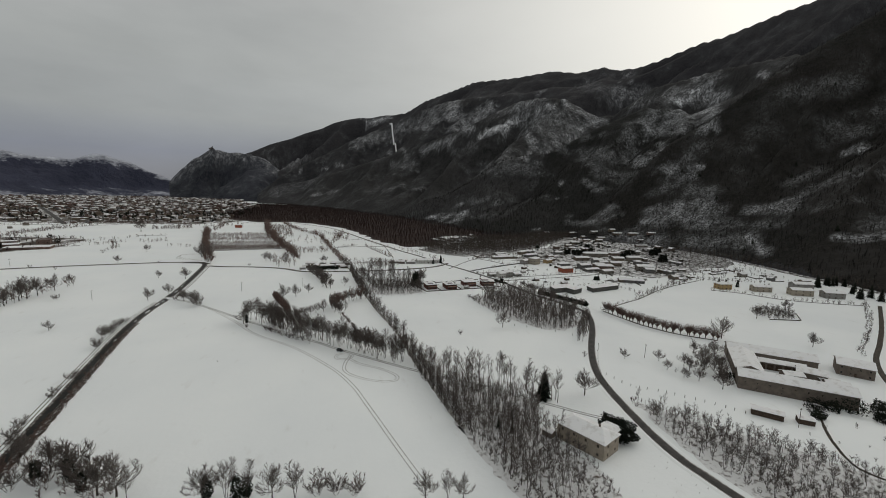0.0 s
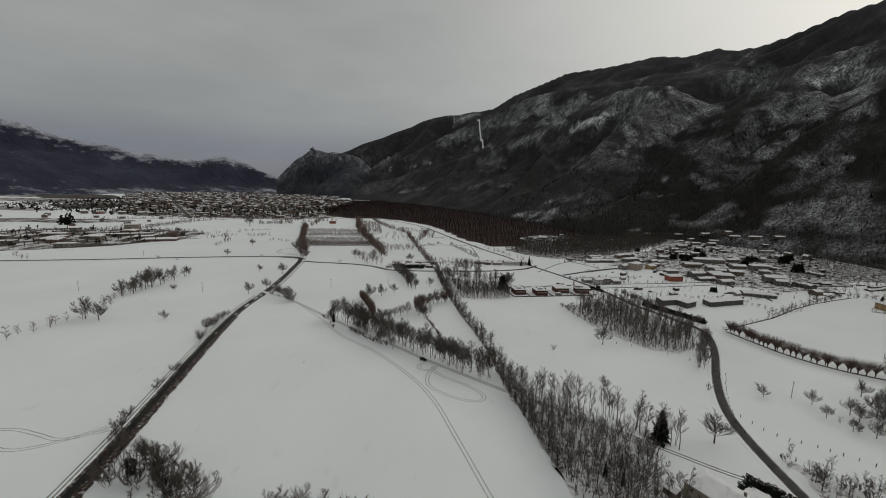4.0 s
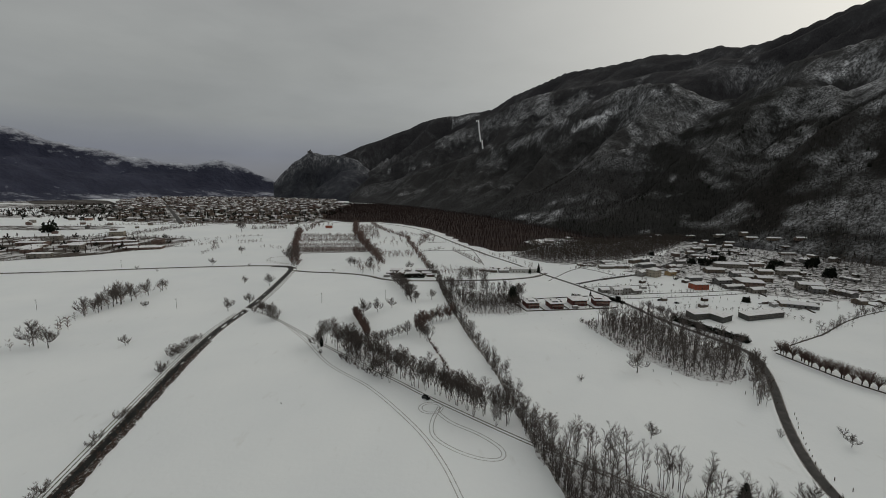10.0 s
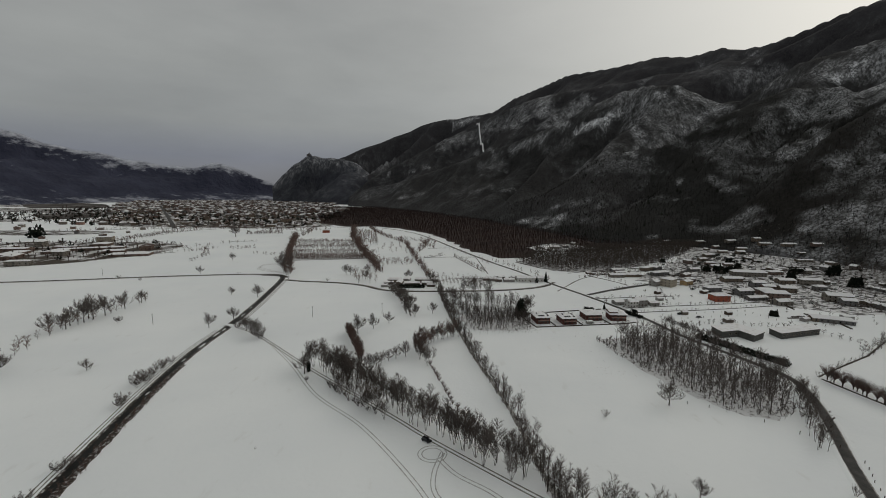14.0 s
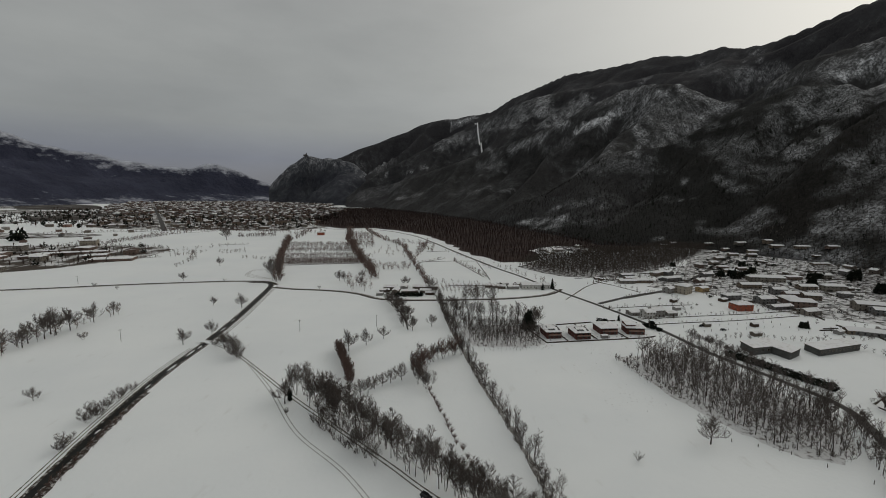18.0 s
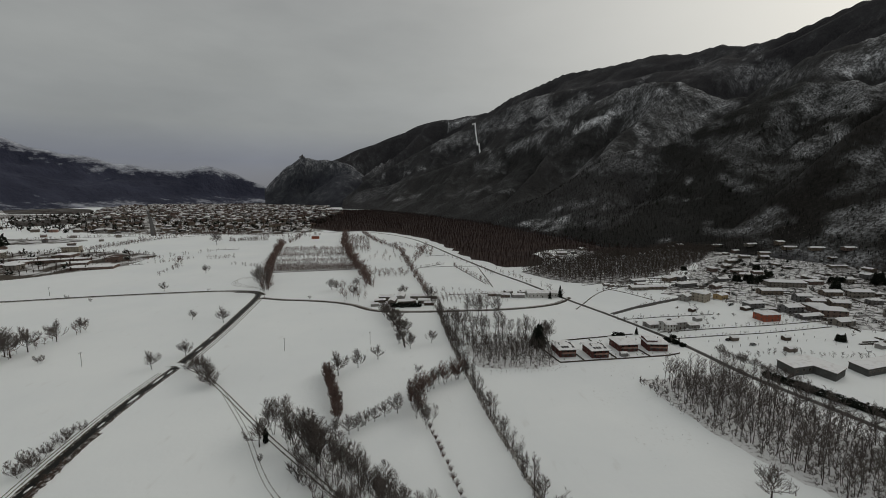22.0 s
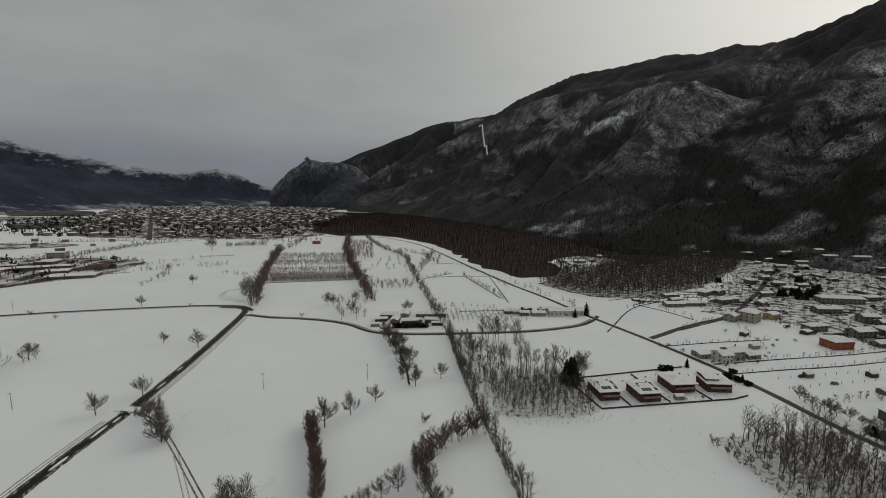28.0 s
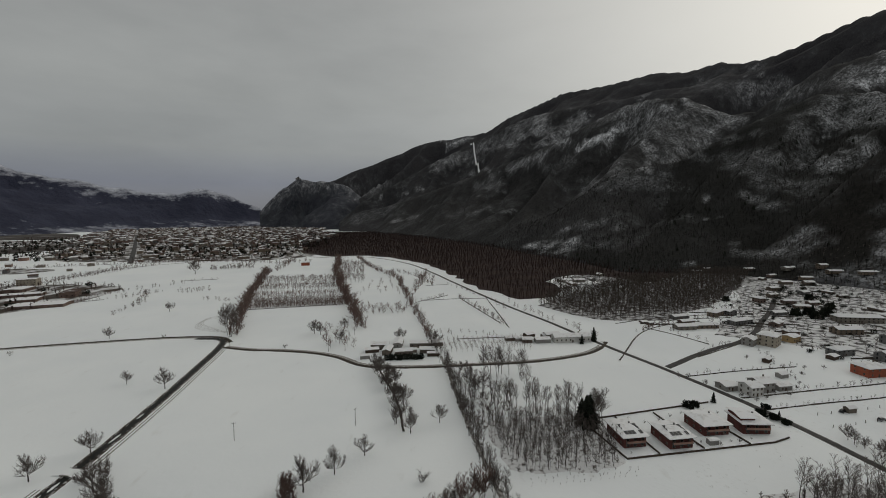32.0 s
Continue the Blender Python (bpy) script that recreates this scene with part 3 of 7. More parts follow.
def fan_tree(rnd, height, stems, splay, branches, twigs, sub, thin, low=0.28, foot=0.0):
    """Tall stems that part from the ground or low down, with steep branches and a haze of fine twigs."""
    trunk, crown = [], []
    if foot:
        r = height * 0.017
        trunk += [((0, 0, -0.3), (0.06, 0, height * foot * 0.6), r * 1.4, r), ((0.06, 0, height * foot * 0.6), (0, 0.06, height * foot), r, r * 0.85)]
    for i in range(stems):
        an = 2.4 * i + rnd.uniform(-0.5, 0.5)
        tilt = (splay * (0.05, 0.5, 1.0)[i % 3] * rnd.uniform(0.7, 1.1) if foot else splay * rnd.uniform(0.35, 1.0)) if stems > 1 else 0.03
        d = Vector((math.cos(an) * tilt, math.sin(an) * tilt, 1)).normalized()
        p = Vector((math.cos(an) * 0.08, math.sin(an) * 0.08, height * foot * rnd.uniform(0.72, 1.0))) if foot else Vector((math.cos(an) * 0.25, math.sin(an) * 0.25, -0.3))
        length, r = height * rnd.uniform(0.74, 0.95) * (0.6 if foot else 1.0), height * 0.0095 / math.sqrt(stems) * 1.25
        spine = [p]
        for s in range(4):
            q = spine[-1] + d * length / 4
            (trunk if s < 2 and not foot else crown).append((spine[-1], q, r * (1 - 0.22 * s), r * (0.78 - 0.22 * s) if s < 3 else 0))
            spine.append(q)
            d = bent(rnd, d, 0.12, 0.05)
        for b in range(branches):
            t = low + (0.98 - low) * (b + rnd.random()) / branches
            k = min(3, int(t * 4))
            at, way = spine[k].lerp(spine[k + 1], t * 4 - k), (spine[k + 1] - spine[k]).normalized()
            an = rnd.uniform(0, 6.28)
            out = (way + Vector((math.cos(an), math.sin(an), 0.1)) * rnd.uniform(0.5, 1.15)).normalized()
            reach = height * rnd.uniform(0.19, 0.28) * (1.25 - t) ** 0.6 * (0.62 if splay < 0.2 else 0.85 if foot else 1.0)
            crown.append((at, at + out * reach, max(thin * 1.8, r * 0.32), thin * 0.9))
            for w in range(twigs):
                o = at + out * reach * (0.25 + 0.75 * (w + rnd.random()) / twigs)
                e = bent(rnd, out, 0.62, 0.24)
                size = reach * rnd.uniform(0.45, 0.8) + height * 0.025
                crown.append((o, o + e * size, thin * 1.25, 0))
                for _ in range(sub):
                    c = o + e * size * rnd.uniform(0.2, 0.7)
                    crown.append((c, c + bent(rnd, e, 0.6, 0.15) * size * rnd.uniform(0.45, 0.75), thin, 0))
    (tv, tf), (cv, cf) = prisms(trunk), prisms(crown)
    if foot:
        return (tv, tf), (rounded(cv, (0, 0, height * 0.56), (height * 0.43, height * 0.43, height * 0.42)), cf)
    return (tv, tf), (rounded(cv, (0, 0, height * 0.60), (height * (0.17 if splay < 0.2 else 0.33 if splay < 0.6 else 0.52),) * 2 + (height * 0.40,)), cf)


def rounded(points, mid, radii):
    """Draws what sticks out of an egg-shaped crown back to its outline."""
    d = points - np.array(mid)
    far = np.linalg.norm(d / np.array(radii), axis=1, keepdims=True)
    return np.where(far > 0.9, np.array(mid) + d * (0.9 + 0.2 * np.tanh((far - 0.9) * 1.4)) / np.maximum(far, 1e-6), points)


def bare_tree(seed, style, height, full=True):
    """Trunk and crown of a leafless tree, as arrays."""
    rnd, trunk, crown = random.Random(seed), [], []
    if style in ("fan", "pole", "bush", "dome"):
        stems, splay, branches, low = {"fan": (1 + seed % 4, 0.34, 13, 0.30), "pole": (1 + seed % 2, 0.10, 15, 0.40), "bush": (6, 0.46, 7, 0.08), "dome": (8, 0.95, 7, 0.06)}[style]
        if full:
            return fan_tree(rnd, height, stems, splay, branches + 14 // stems, 8, 2, 0.031, low)
        return fan_tree(rnd, height, min(stems, 2), splay, 11, 6, 1, 0.030, low)
    if style == "round":
        if full:
            return fan_tree(rnd, height, 10, 1.9, 8, 6, 2, 0.026, 0.12, 0.20)
        return fan_tree(rnd, height, 6, 1.8, 6, 4, 1, 0.036, 0.15, 0.2)
    if style == "shrub":
        for i in range(7 if full else 6):
            an = rnd.uniform(0, 6.3)
            d = Vector((math.cos(an) * 0.55, math.sin(an) * 0.55, 1)).normalized()
            out = trunk if i < 3 else crown
            sprout(rnd, out, Vector((rnd.uniform(-0.4, 0.4), rnd.uniform(-0.4, 0.4), -0.1)), d, height * 0.62, 0.06, 1, 7, 0.65, 0.12, 0.6, 0.038)
    else:  # pollard
        th = height * 0.2
        trunk += [((0, 0, -0.2), (0.05, 0, th), 0.15, 0.17)]
        for i in range(170):
            an = rnd.uniform(0, 6.3)
            d = Vector((math.cos(an) * rnd.uniform(0.1, 1.1), math.sin(an) * rnd.uniform(0.1, 1.1), 1)).normalized()
            sprout(rnd, crown, Vector((rnd.uniform(-0.2, 0.2), rnd.uniform(-0.2, 0.2), th * rnd.uniform(0.9, 1.25))), d, height * rnd.uniform(0.45, 0.78), 0.020, 0, 0, 0.4, 0.1, 0.6, 0.014)
    (tv, tf), (cv, cf) = prisms(trunk), prisms(crown)
    return (tv, tf), (cv, cf)


def needle_tree(seed, height, spread):
    """Tiers of drooping boughs round a stem."""
    rnd, v, f = random.Random(seed), [], []
    tiers = int(height * 1.5)
    for i in range(tiers):
        t = (i + 0.5) / tiers
        reach = spread * (1 - t) ** 0.8 + 0.25
        for k in range(9):
            an = 6.28 * (k + rnd.random()) / 9
            c, s, L, z_ = math.cos(an), math.sin(an), reach * rnd.uniform(0.65, 1.1), height * (0.06 + 0.94 * t)
            w, drop = 0.20 * L + 0.12, L * rnd.uniform(0.25, 0.5)
            b = len(v)
            v += [(0, 0, z_ + 0.35), (c * L * 0.6 - s * w, s * L * 0.6 + c * w, z_ - drop * 0.4), (c * L, s * L, z_ - drop), (c * L * 0.6 + s * w, s * L * 0.6 - c * w, z_ - drop * 0.4), (c * L * 0.55, s * L * 0.55, z_ - drop * 0.4 - 0.35)]
            f += [(b, b + 1, b + 2), (b, b + 2, b + 3), (b, b + 4, b + 1), (b + 1, b + 4, b + 2), (b + 2, b + 4, b + 3), (b + 3, b + 4, b)]
    return np.array(v), np.array(f)


def leaf_mass(seed, count, sx, sy, sz, leaf, lift=0.0):
    """An uneven mass of small leaf tufts, with gaps."""
    rng = np.random.RandomState(seed)
    d = rng.normal(size=(count, 3))
    d /= np.linalg.norm(d, axis=1, keepdims=True)
    lump = 1 + 0.28 * np.sin(d[:, 0] * 5 + seed) * np.cos(d[:, 1] * 4.3 + seed * 2) + 0.2 * np.sin(d[:, 2] * 7 + seed * 3)
    c = d * (rng.uniform(0.45, 1, (count, 1)) ** 0.5) * lump[:, None] * (sx, sy, sz)
    c[:, 2] = np.abs(c[:, 2] + sz * 0.75) + lift
    a, b = rng.normal(size=(count, 3)), rng.normal(size=(count, 3))
    a *= leaf / np.linalg.norm(a, axis=1, keepdims=True)
    b *= leaf / np.linalg.norm(b, axis=1, keepdims=True)
    v = np.stack([c - a, c + a * 0.4 + b, c + a - b * 0.5, c + b * 0.2 + (0, 0, leaf * 0.8)], 1).reshape(-1, 3)
    i = np.arange(count)[:, None] * 4
    f = np.concatenate([i + (0, 1, 2), i + (0, 3, 1), i + (2, 1, 3)])
    return v, f


TREES = {}


def tree_meshes(style, variant, height):
    key = (style, variant)
    if key not in TREES:
        (tv, tf), (cv, cf) = bare_tree(hash_of(style) + variant, "bush" if style == "russet" else style, height)
        TREES[key] = (mesh_np("trunk", tv, tf, BARK), mesh_np("crown", cv, cf, REDTWIG if style in ("russet", "pollard") or (style == "shrub" and variant % 3 == 0) else TWIG), height)
    return TREES[key]


def hash_of(text):
    return sum(ord(c) * (i + 3) for i, c in enumerate(text))


def plant(style, x, y, height, label, group="", rnd=None, category="tree", z_=0.0, name=None, crown_mat=None):
    """One leafless tree as a thing: trunk with its crown."""
    rnd = rnd or random
    base = {"round": 10.0, "russet": 9.0, "shrub": 4.0, "pollard": 4.5, "fan": 18.0, "pole": 16.0, "bush": 6.0, "dome": 7.0}[style]
    variant = rnd.randrange(5)
    trunk, crown, h = tree_meshes(style, variant, base)
    top = new(name or {"round": "bare_tree", "russet": "russet_tree", "shrub": "shrub", "pollard": "pollard_tree", "fan": "bare_tree", "pole": "slender_tree", "bush": "bare_bush", "dome": "bare_bush"}[style])
    s = height / h * (1.0 if style in ("fan", "pole", "bush", "dome") else 1.3 if style == "russet" else 1.55)
    top.matrix_basis = Matrix.LocRotScale((x, y, z_), Euler((0, 0, rnd.uniform(0, 6.28))), (s * rnd.uniform(0.9, 1.1), s * rnd.uniform(0.9, 1.1), s))
    for nm, me in (("trunk", trunk), ("crown", crown)):
        o = new(nm, me)
        o.parent = top
    return tagged(top, label, category, group)


def joined(name, rows, kinds, mats, label, category="woodland", grow=1.0):
    """One object of many plants that nobody could count. rows: x, y, z, height, kind; kinds: (verts, faces, material index, height)."""
    vs, fs, ms, count = [], [], [], 0
    rng = np.random.RandomState(len(rows))
    for k, (kv, kf, mi, h) in enumerate(kinds):
        own = np.array([r[:4] for r in rows if r[4] == k], float)
        if not len(own):
            continue
        an = rng.uniform(0, 6.28, len(own))
        c, s, q = np.cos(an), np.sin(an), own[:, 3] / h * grow
        wide = q * rng.uniform(0.8, 1.25, len(own))
        x = (kv[None, :, 0] * c[:, None] - kv[None, :, 1] * s[:, None]) * wide[:, None] + own[:, 0:1]
        y = (kv[None, :, 0] * s[:, None] + kv[None, :, 1] * c[:, None]) * wide[:, None] + own[:, 1:2]
        z_ = kv[None, :, 2] * q[:, None] + own[:, 2:3]
        vs.append(np.stack([x, y, z_], -1).reshape(-1, 3))
        fs.append((kf[None] + (np.arange(len(own)) * len(kv))[:, None, None]).reshape(-1, 3) + count)
        mi = np.full(len(kf), mi) if np.isscalar(mi) else mi
        ms.append(np.tile(mi, len(own)))
        count += len(own) * len(kv)
    ob = new(name, mesh_np(name, np.concatenate(vs), np.concatenate(fs), mats, np.concatenate(ms)))
    return tagged(ob, label, category, kind="stuff")


def inside(x, y, poly):
    hit, j = False, len(poly) - 1
    for i in range(len(poly)):
        (xi, yi), (xj, yj) = poly[i], poly[j]
        if (yi > y) != (yj > y) and x < (xj - xi) * (y - yi) / (yj - yi) + xi:
            hit = not hit
        j = i
    return hit


def scatter(poly, gap, seed, most=5000):
    """Places inside an outline, about gap apart."""
    rnd, out, cells = random.Random(seed), [], {}
    x0, x1 = min(p[0] for p in poly), max(p[0] for p in poly)
    y0, y1 = min(p[1] for p in poly), max(p[1] for p in poly)
    for _ in range(int((x1 - x0) * (y1 - y0) / gap**2 * 2.2)):
        x, y = rnd.uniform(x0, x1), rnd.uniform(y0, y1)
        c = (int(x / gap), int(y / gap))
        if len(out) < most and inside(x, y, poly) and not any((x - u) ** 2 + (y - v) ** 2 < gap * gap for i in (-1, 0, 1) for j in (-1, 0, 1) for u, v in cells.get((c[0] + i, c[1] + j), ())):
            cells.setdefault(c, []).append((x, y))
            out.append((x, y))
    return out


def whole(t, mi_trunk=0, mi_crown=1, height=10.0):
    (tv, tf), (cv, cf) = t
    return np.concatenate([tv, cv]), np.concatenate([tf, cf + len(tv)]), np.concatenate([np.full(len(tf), mi_trunk), np.full(len(cf), mi_crown)]), height


LIGHT_POPLARS = [whole(bare_tree(40 + i, "pole" if i % 2 else "fan", 14.0, False), height=14.0) for i in range(4)]
LIGHT_ROUNDS = [whole(bare_tree(60 + i, "round", 9.0, False), height=9.0) for i in range(3)]
LIGHT_SHRUBS = [whole(bare_tree(80 + i, "bush", 3.5, False), height=3.5) for i in range(4)]
LIGHT = LIGHT_POPLARS + LIGHT_ROUNDS + LIGHT_SHRUBS      # kinds 0-3, 4-6, 7-10


def sparse_tree(seed, height, limbs, twigs, reach, low, thick):
    """A light tree for far rows: a stem, limbs and pointed twigs."""
    r, segs = random.Random(seed), [((0, 0, -0.2), (0, 0, height * 0.75), height * 0.012, height * 0.006)]
    for i in range(limbs):
        an, t = r.uniform(0, 6.28), r.uniform(low, 0.72)
        p = Vector((0, 0, height * t))
        q = p + Vector((math.cos(an) * reach, math.sin(an) * reach, r.uniform(0.6, 1.2) * reach)).normalized() * height * r.uniform(0.2, 0.32)
        segs.append((p, q, thick * 1.6, 0))
        for k in range(twigs):
            b = p.lerp(q, r.uniform(0.35, 1.0))
            segs.append((b, b + Vector((math.cos(an) * reach + r.uniform(-1, 1), math.sin(an) * reach + r.uniform(-1, 1), r.uniform(0.2, 1.6))).normalized() * height * 0.15, thick, 0))
    v, f = prisms(segs)
    return v, f, np.where(np.arange(len(f)) < 6, 0, 1), height


MID = [sparse_tree(200 + i, 14.0, 9, 3, 0.45, 0.3, 0.085) for i in range(4)] + [sparse_tree(210 + i, 9.0, 13, 5, 1.1, 0.12, 0.075) for i in range(3)] + [sparse_tree(220 + i, 3.5, 10, 3, 0.9, 0.0, 0.06) for i in range(4)]

# ---- roads, tracks and water ----
CANAL = [(-108, -210), (-112, -140), (-117, -93), (-122, -58), (-131, 5), (-136, 45), (-139, 90), (-138, 140), (-140, 200), (-144, 255), (-148, 300), (-155, 322), (-178, 329)]
ROAD = [(146, -420), (136, -260), (128, -179), (126, -156), (130, -128), (141, -87), (160, -53), (188, -14), (204, 12), (210, 30), (205, 55), (194, 95), (190, 135), (184, 170), (172, 216), (154, 275), (136, 345), (113, 420), (76, 570), (48, 690), (12, 815), (-50, 928), (-112, 985), (-182, 974), (-262, 1070), (-370, 1420)]
ROAD_WEST = [(-146, 312), (-160, 327), (-185, 331), (-220, 330), (-307, 318), (-398, 300), (-560, 280), (-800, 262)]
ROAD_EAST = [(-143, 303), (-120, 294), (-95, 289), (-70, 281), (-48, 268), (-28, 249), (0, 243), (38, 242), (91, 244), (130, 254), (150, 268), (158, 279)]
TRACK = [(-131, 134), (-108, 113), (-61, 57), (-34, 27), (-8, -2), (5, -17), (37, -50), (54, -66), (73, -83), (96, -106), (112, -122), (124, -131)]
DITCH = [(60, -165), (52, -121), (47, -62), (45, -5), (42, 30), (38, 60), (34, 108), (30, 160), (27, 243), (20, 300), (13, 381), (-4, 545), (-14, 636), (-60, 764), (-110, 960)]
VILLAGE_ROAD = [(172, 218), (190, 228), (209, 239), (240, 254), (268, 266), (300, 288), (330, 315), (380, 358), (434, 410), (510, 480), (596, 562)]

canal = curve(CANAL, 2.0)
tagged(ribbon("canal_bank", canal, [(-2.9, 0.0), (-2.3, 0.35), (-1.8, 0.30), (-1.5, 0.05), (1.5, 0.05), (1.8, 0.25), (2.3, 0.32), (3.0, 0.0)], BANK, 0.3, 0.01, 1), "muddy canal bank with patches of snow", "bank", kind="structure")
tagged(ribbon("canal_water", canal, [(-1.55, 0.0), (1.55, 0.0)], WATER, 0.1, 0.10, 2), "dark water in a narrow farm canal", "water", kind="structure")
tagged(ribbon("scrubby_bank", [q for q in offset(canal, 3.6) if q.y < 66], [(-0.9, 0.0), (-0.4, 0.3), (0.3, 0.26), (0.9, 0.0)], BANK, 0.6, 0.014, 3), "scrubby canal bank half buried in snow", "bank", kind="structure")
# snow lying on shoals in the water
rs = random.Random(31)
for y0, w, long in ((118, 0.8, 12), (96, 0.9, 9), (128, 0.7, 6), (72, 0.6, 5), (30, 0.5, 4), (164, 0.7, 9), (186, 0.6, 6)):
    x0 = float(np.interp(y0, [5, 45, 90, 140, 200], [-131, -136, -139, -138, -140])) + rs.uniform(-0.5, 0.5)
    bm = bmesh.new()
    ring_ = [bm.verts.new((x0 + w * math.cos(a) * rs.uniform(0.7, 1.2), y0 + long / 2 * math.sin(a) * rs.uniform(0.8, 1.1), 0.11)) for a in (6.2832 * i / 14 for i in range(14))]
    top = bm.verts.new((x0, y0, 0.34))
    for i in range(14):
        bm.faces.new((ring_[i], ring_[(i + 1) % 14], top))
    tagged(part("snowy_shoal", bm, SNOW), "snow-covered shoal in the dark canal", "shoal", kind="structure")


def farm_bridge(x, y, turn, long, wide):
    """A low slab over the canal with a kerb on each side, under snow."""
    top = new("farm_bridge")
    top.matrix_basis = pose(x, y, 0, 0, 0, turn)
    bm = bmesh.new()
    n_ = 10
    rows_ = []
    for i in range(n_ + 1):
        u = -long / 2 + long * i / n_
        h = 0.12 + 0.55 * (1 - (2 * u / long) ** 2)
        rows_.append([bm.verts.new((u, s * wide / 2, h + dz)) for s in (-1, 1) for dz in (0, -0.35)])
    for r0, r1 in zip(rows_, rows_[1:]):
        for i, j in ((0, 2), (2, 3), (3, 1), (1, 0)):
            bm.faces.new((r0[i], r0[j], r1[j], r1[i]))
    part("deck", bm, SNOW, top, "snow-covered deck")
    for s in (-1, 1):
        bm = bmesh.new()
        for i in range(6):
            u = -2.2 + 0.74 * i
            box(bm, u, u + 0.70, s * wide / 2 - 0.14, s * wide / 2 + 0.14, 0.3, 0.92)
        part("kerb", bm, RUT, top, "stone kerb edged with snow")
    return tagged(top, "low farm bridge under snow across the canal", "bridge")


farm_bridge(-138.4, 137, -14, 13, 5.0)
tagged(ribbon("ditch_bed", [q for q in curve(DITCH, 2.5) if -120 < q.y < 262], [(-1.0, 0.0), (-0.5, 0.2), (0.4, 0.18), (0.9, 0.0)], RUT, 0.4, 0.012, 9), "narrow ditch choked with dead growth and snow", "ditch", kind="structure")
road = curve(ROAD, 5)
tagged(ribbon("road", road, [(-2.0, 0.0), (-1.9, 0.05), (0, 0.09), (1.9, 0.05), (2.0, 0.0)], ASPHALT, 0.0, 0.02), "wet dark asphalt country road", "road", kind="structure")
for side_ in (-1, 1):
    prof = [(side_ * 2.2, 0.0), (side_ * 2.6, 0.24), (side_ * 3.2, 0.2), (side_ * 4.2, 0.0)]
    verge = [(side_ * 1.8, 0.02), (side_ * 2.1, 0.10), (side_ * 2.5, 0.0)]
    tagged(ribbon("verge", road, verge if side_ > 0 else verge[::-1], RUT, 0.3, 0.03, 7), "muddy verge with slush beside the road", "verge", kind="structure")
    tagged(ribbon("snow_bank", road, prof if side_ > 0 else prof[::-1], SNOW, 0.12, 0.02, 4), "low ploughed snow bank beside the road", "snow bank", kind="structure")
for nm, pts, half in (("road_west", ROAD_WEST, 1.5), ("road_east", ROAD_EAST, 1.5)):
    line = curve(pts)
    tagged(ribbon(nm, line, [(-half, 0.0), (-half * 0.9, 0.05), (half * 0.9, 0.05), (half, 0.0)], RUT, 0.1, 0.012, 5), "narrow farm road with melted wheel marks", "road", kind="structure")
    tagged(ribbon("roadside_ditch", offset(line, 3.0), [(-1.7, 0.0), (-1.0, 0.4), (1.0, 0.36), (1.7, 0.0)], MUD, 0.3, 0.012, 6), "dark ditch with dead grass along a farm road", "ditch", kind="structure")
tagged(ribbon("village_road", curve(VILLAGE_ROAD), [(-2.4, 0), (-2.2, 0.05), (2.2, 0.05), (2.4, 0)], ASPHALT, 0.0, 0.015), "wet village street", "road", kind="structure")


def ruts(line, apart=1.6, wide=0.42, seed=0, mat=None):
    for d in (-apart / 2, apart / 2):
        tagged(ribbon("wheel_rut", offset(line, d), [(-wide / 2, 0.0), (0, 0.03), (wide / 2, 0.0)], mat or FAINT, 0.03, 0.012, seed), "wheel rut melted into the snow", "wheel rut", kind="structure")


canal_left = [q for q in offset(canal, -5.0) if -140 < q.y < 128]
ruts(canal_left, 1.6, 0.5, 11, TRACKRUT)
ruts([q for q in offset(canal, 5.2) if 134 < q.y < 302], 1.7, 0.6, 12, TRACKRUT)
ruts(curve(TRACK, 3), 1.7, 0.6, 13, TRACKRUT)
ruts(curve([(-99, 103), (-72, 62), (-50, 24), (-24, -6), (-2, -42), (8, -66), (14, -90), (22, -125), (28, -150)], 3), seed=14)
ruts(curve([(10, -27), (6, -39), (6, -50), (14, -60), (24, -66), (31, -66), (32, -60), (25, -50), (14, -40), (8, -30)], 2), seed=15)
ring = [(6 + 5 * math.cos(a * 0.7), -27.5 + 4.5 * math.sin(a * 0.7)) for a in range(10)]
ruts(curve(ring, 1.5), seed=16)
ruts(curve([(-126, -84), (-140, -90), (-152, -86), (-166, -82), (-190, -84), (-215, -80)], 3), seed=17)
ruts(curve([(-126, -80), (-142, -93), (-156, -96), (-172, -88), (-200, -92)], 3), seed=18)
for i in range(3):
    ruts(curve([(-160, 345), (-178, 352 + 4 * i), (-196, 366 + 6 * i), (-200, 392 + 5 * i), (-184, 402 + 3 * i), (-172, 392)], 3), seed=20 + i)

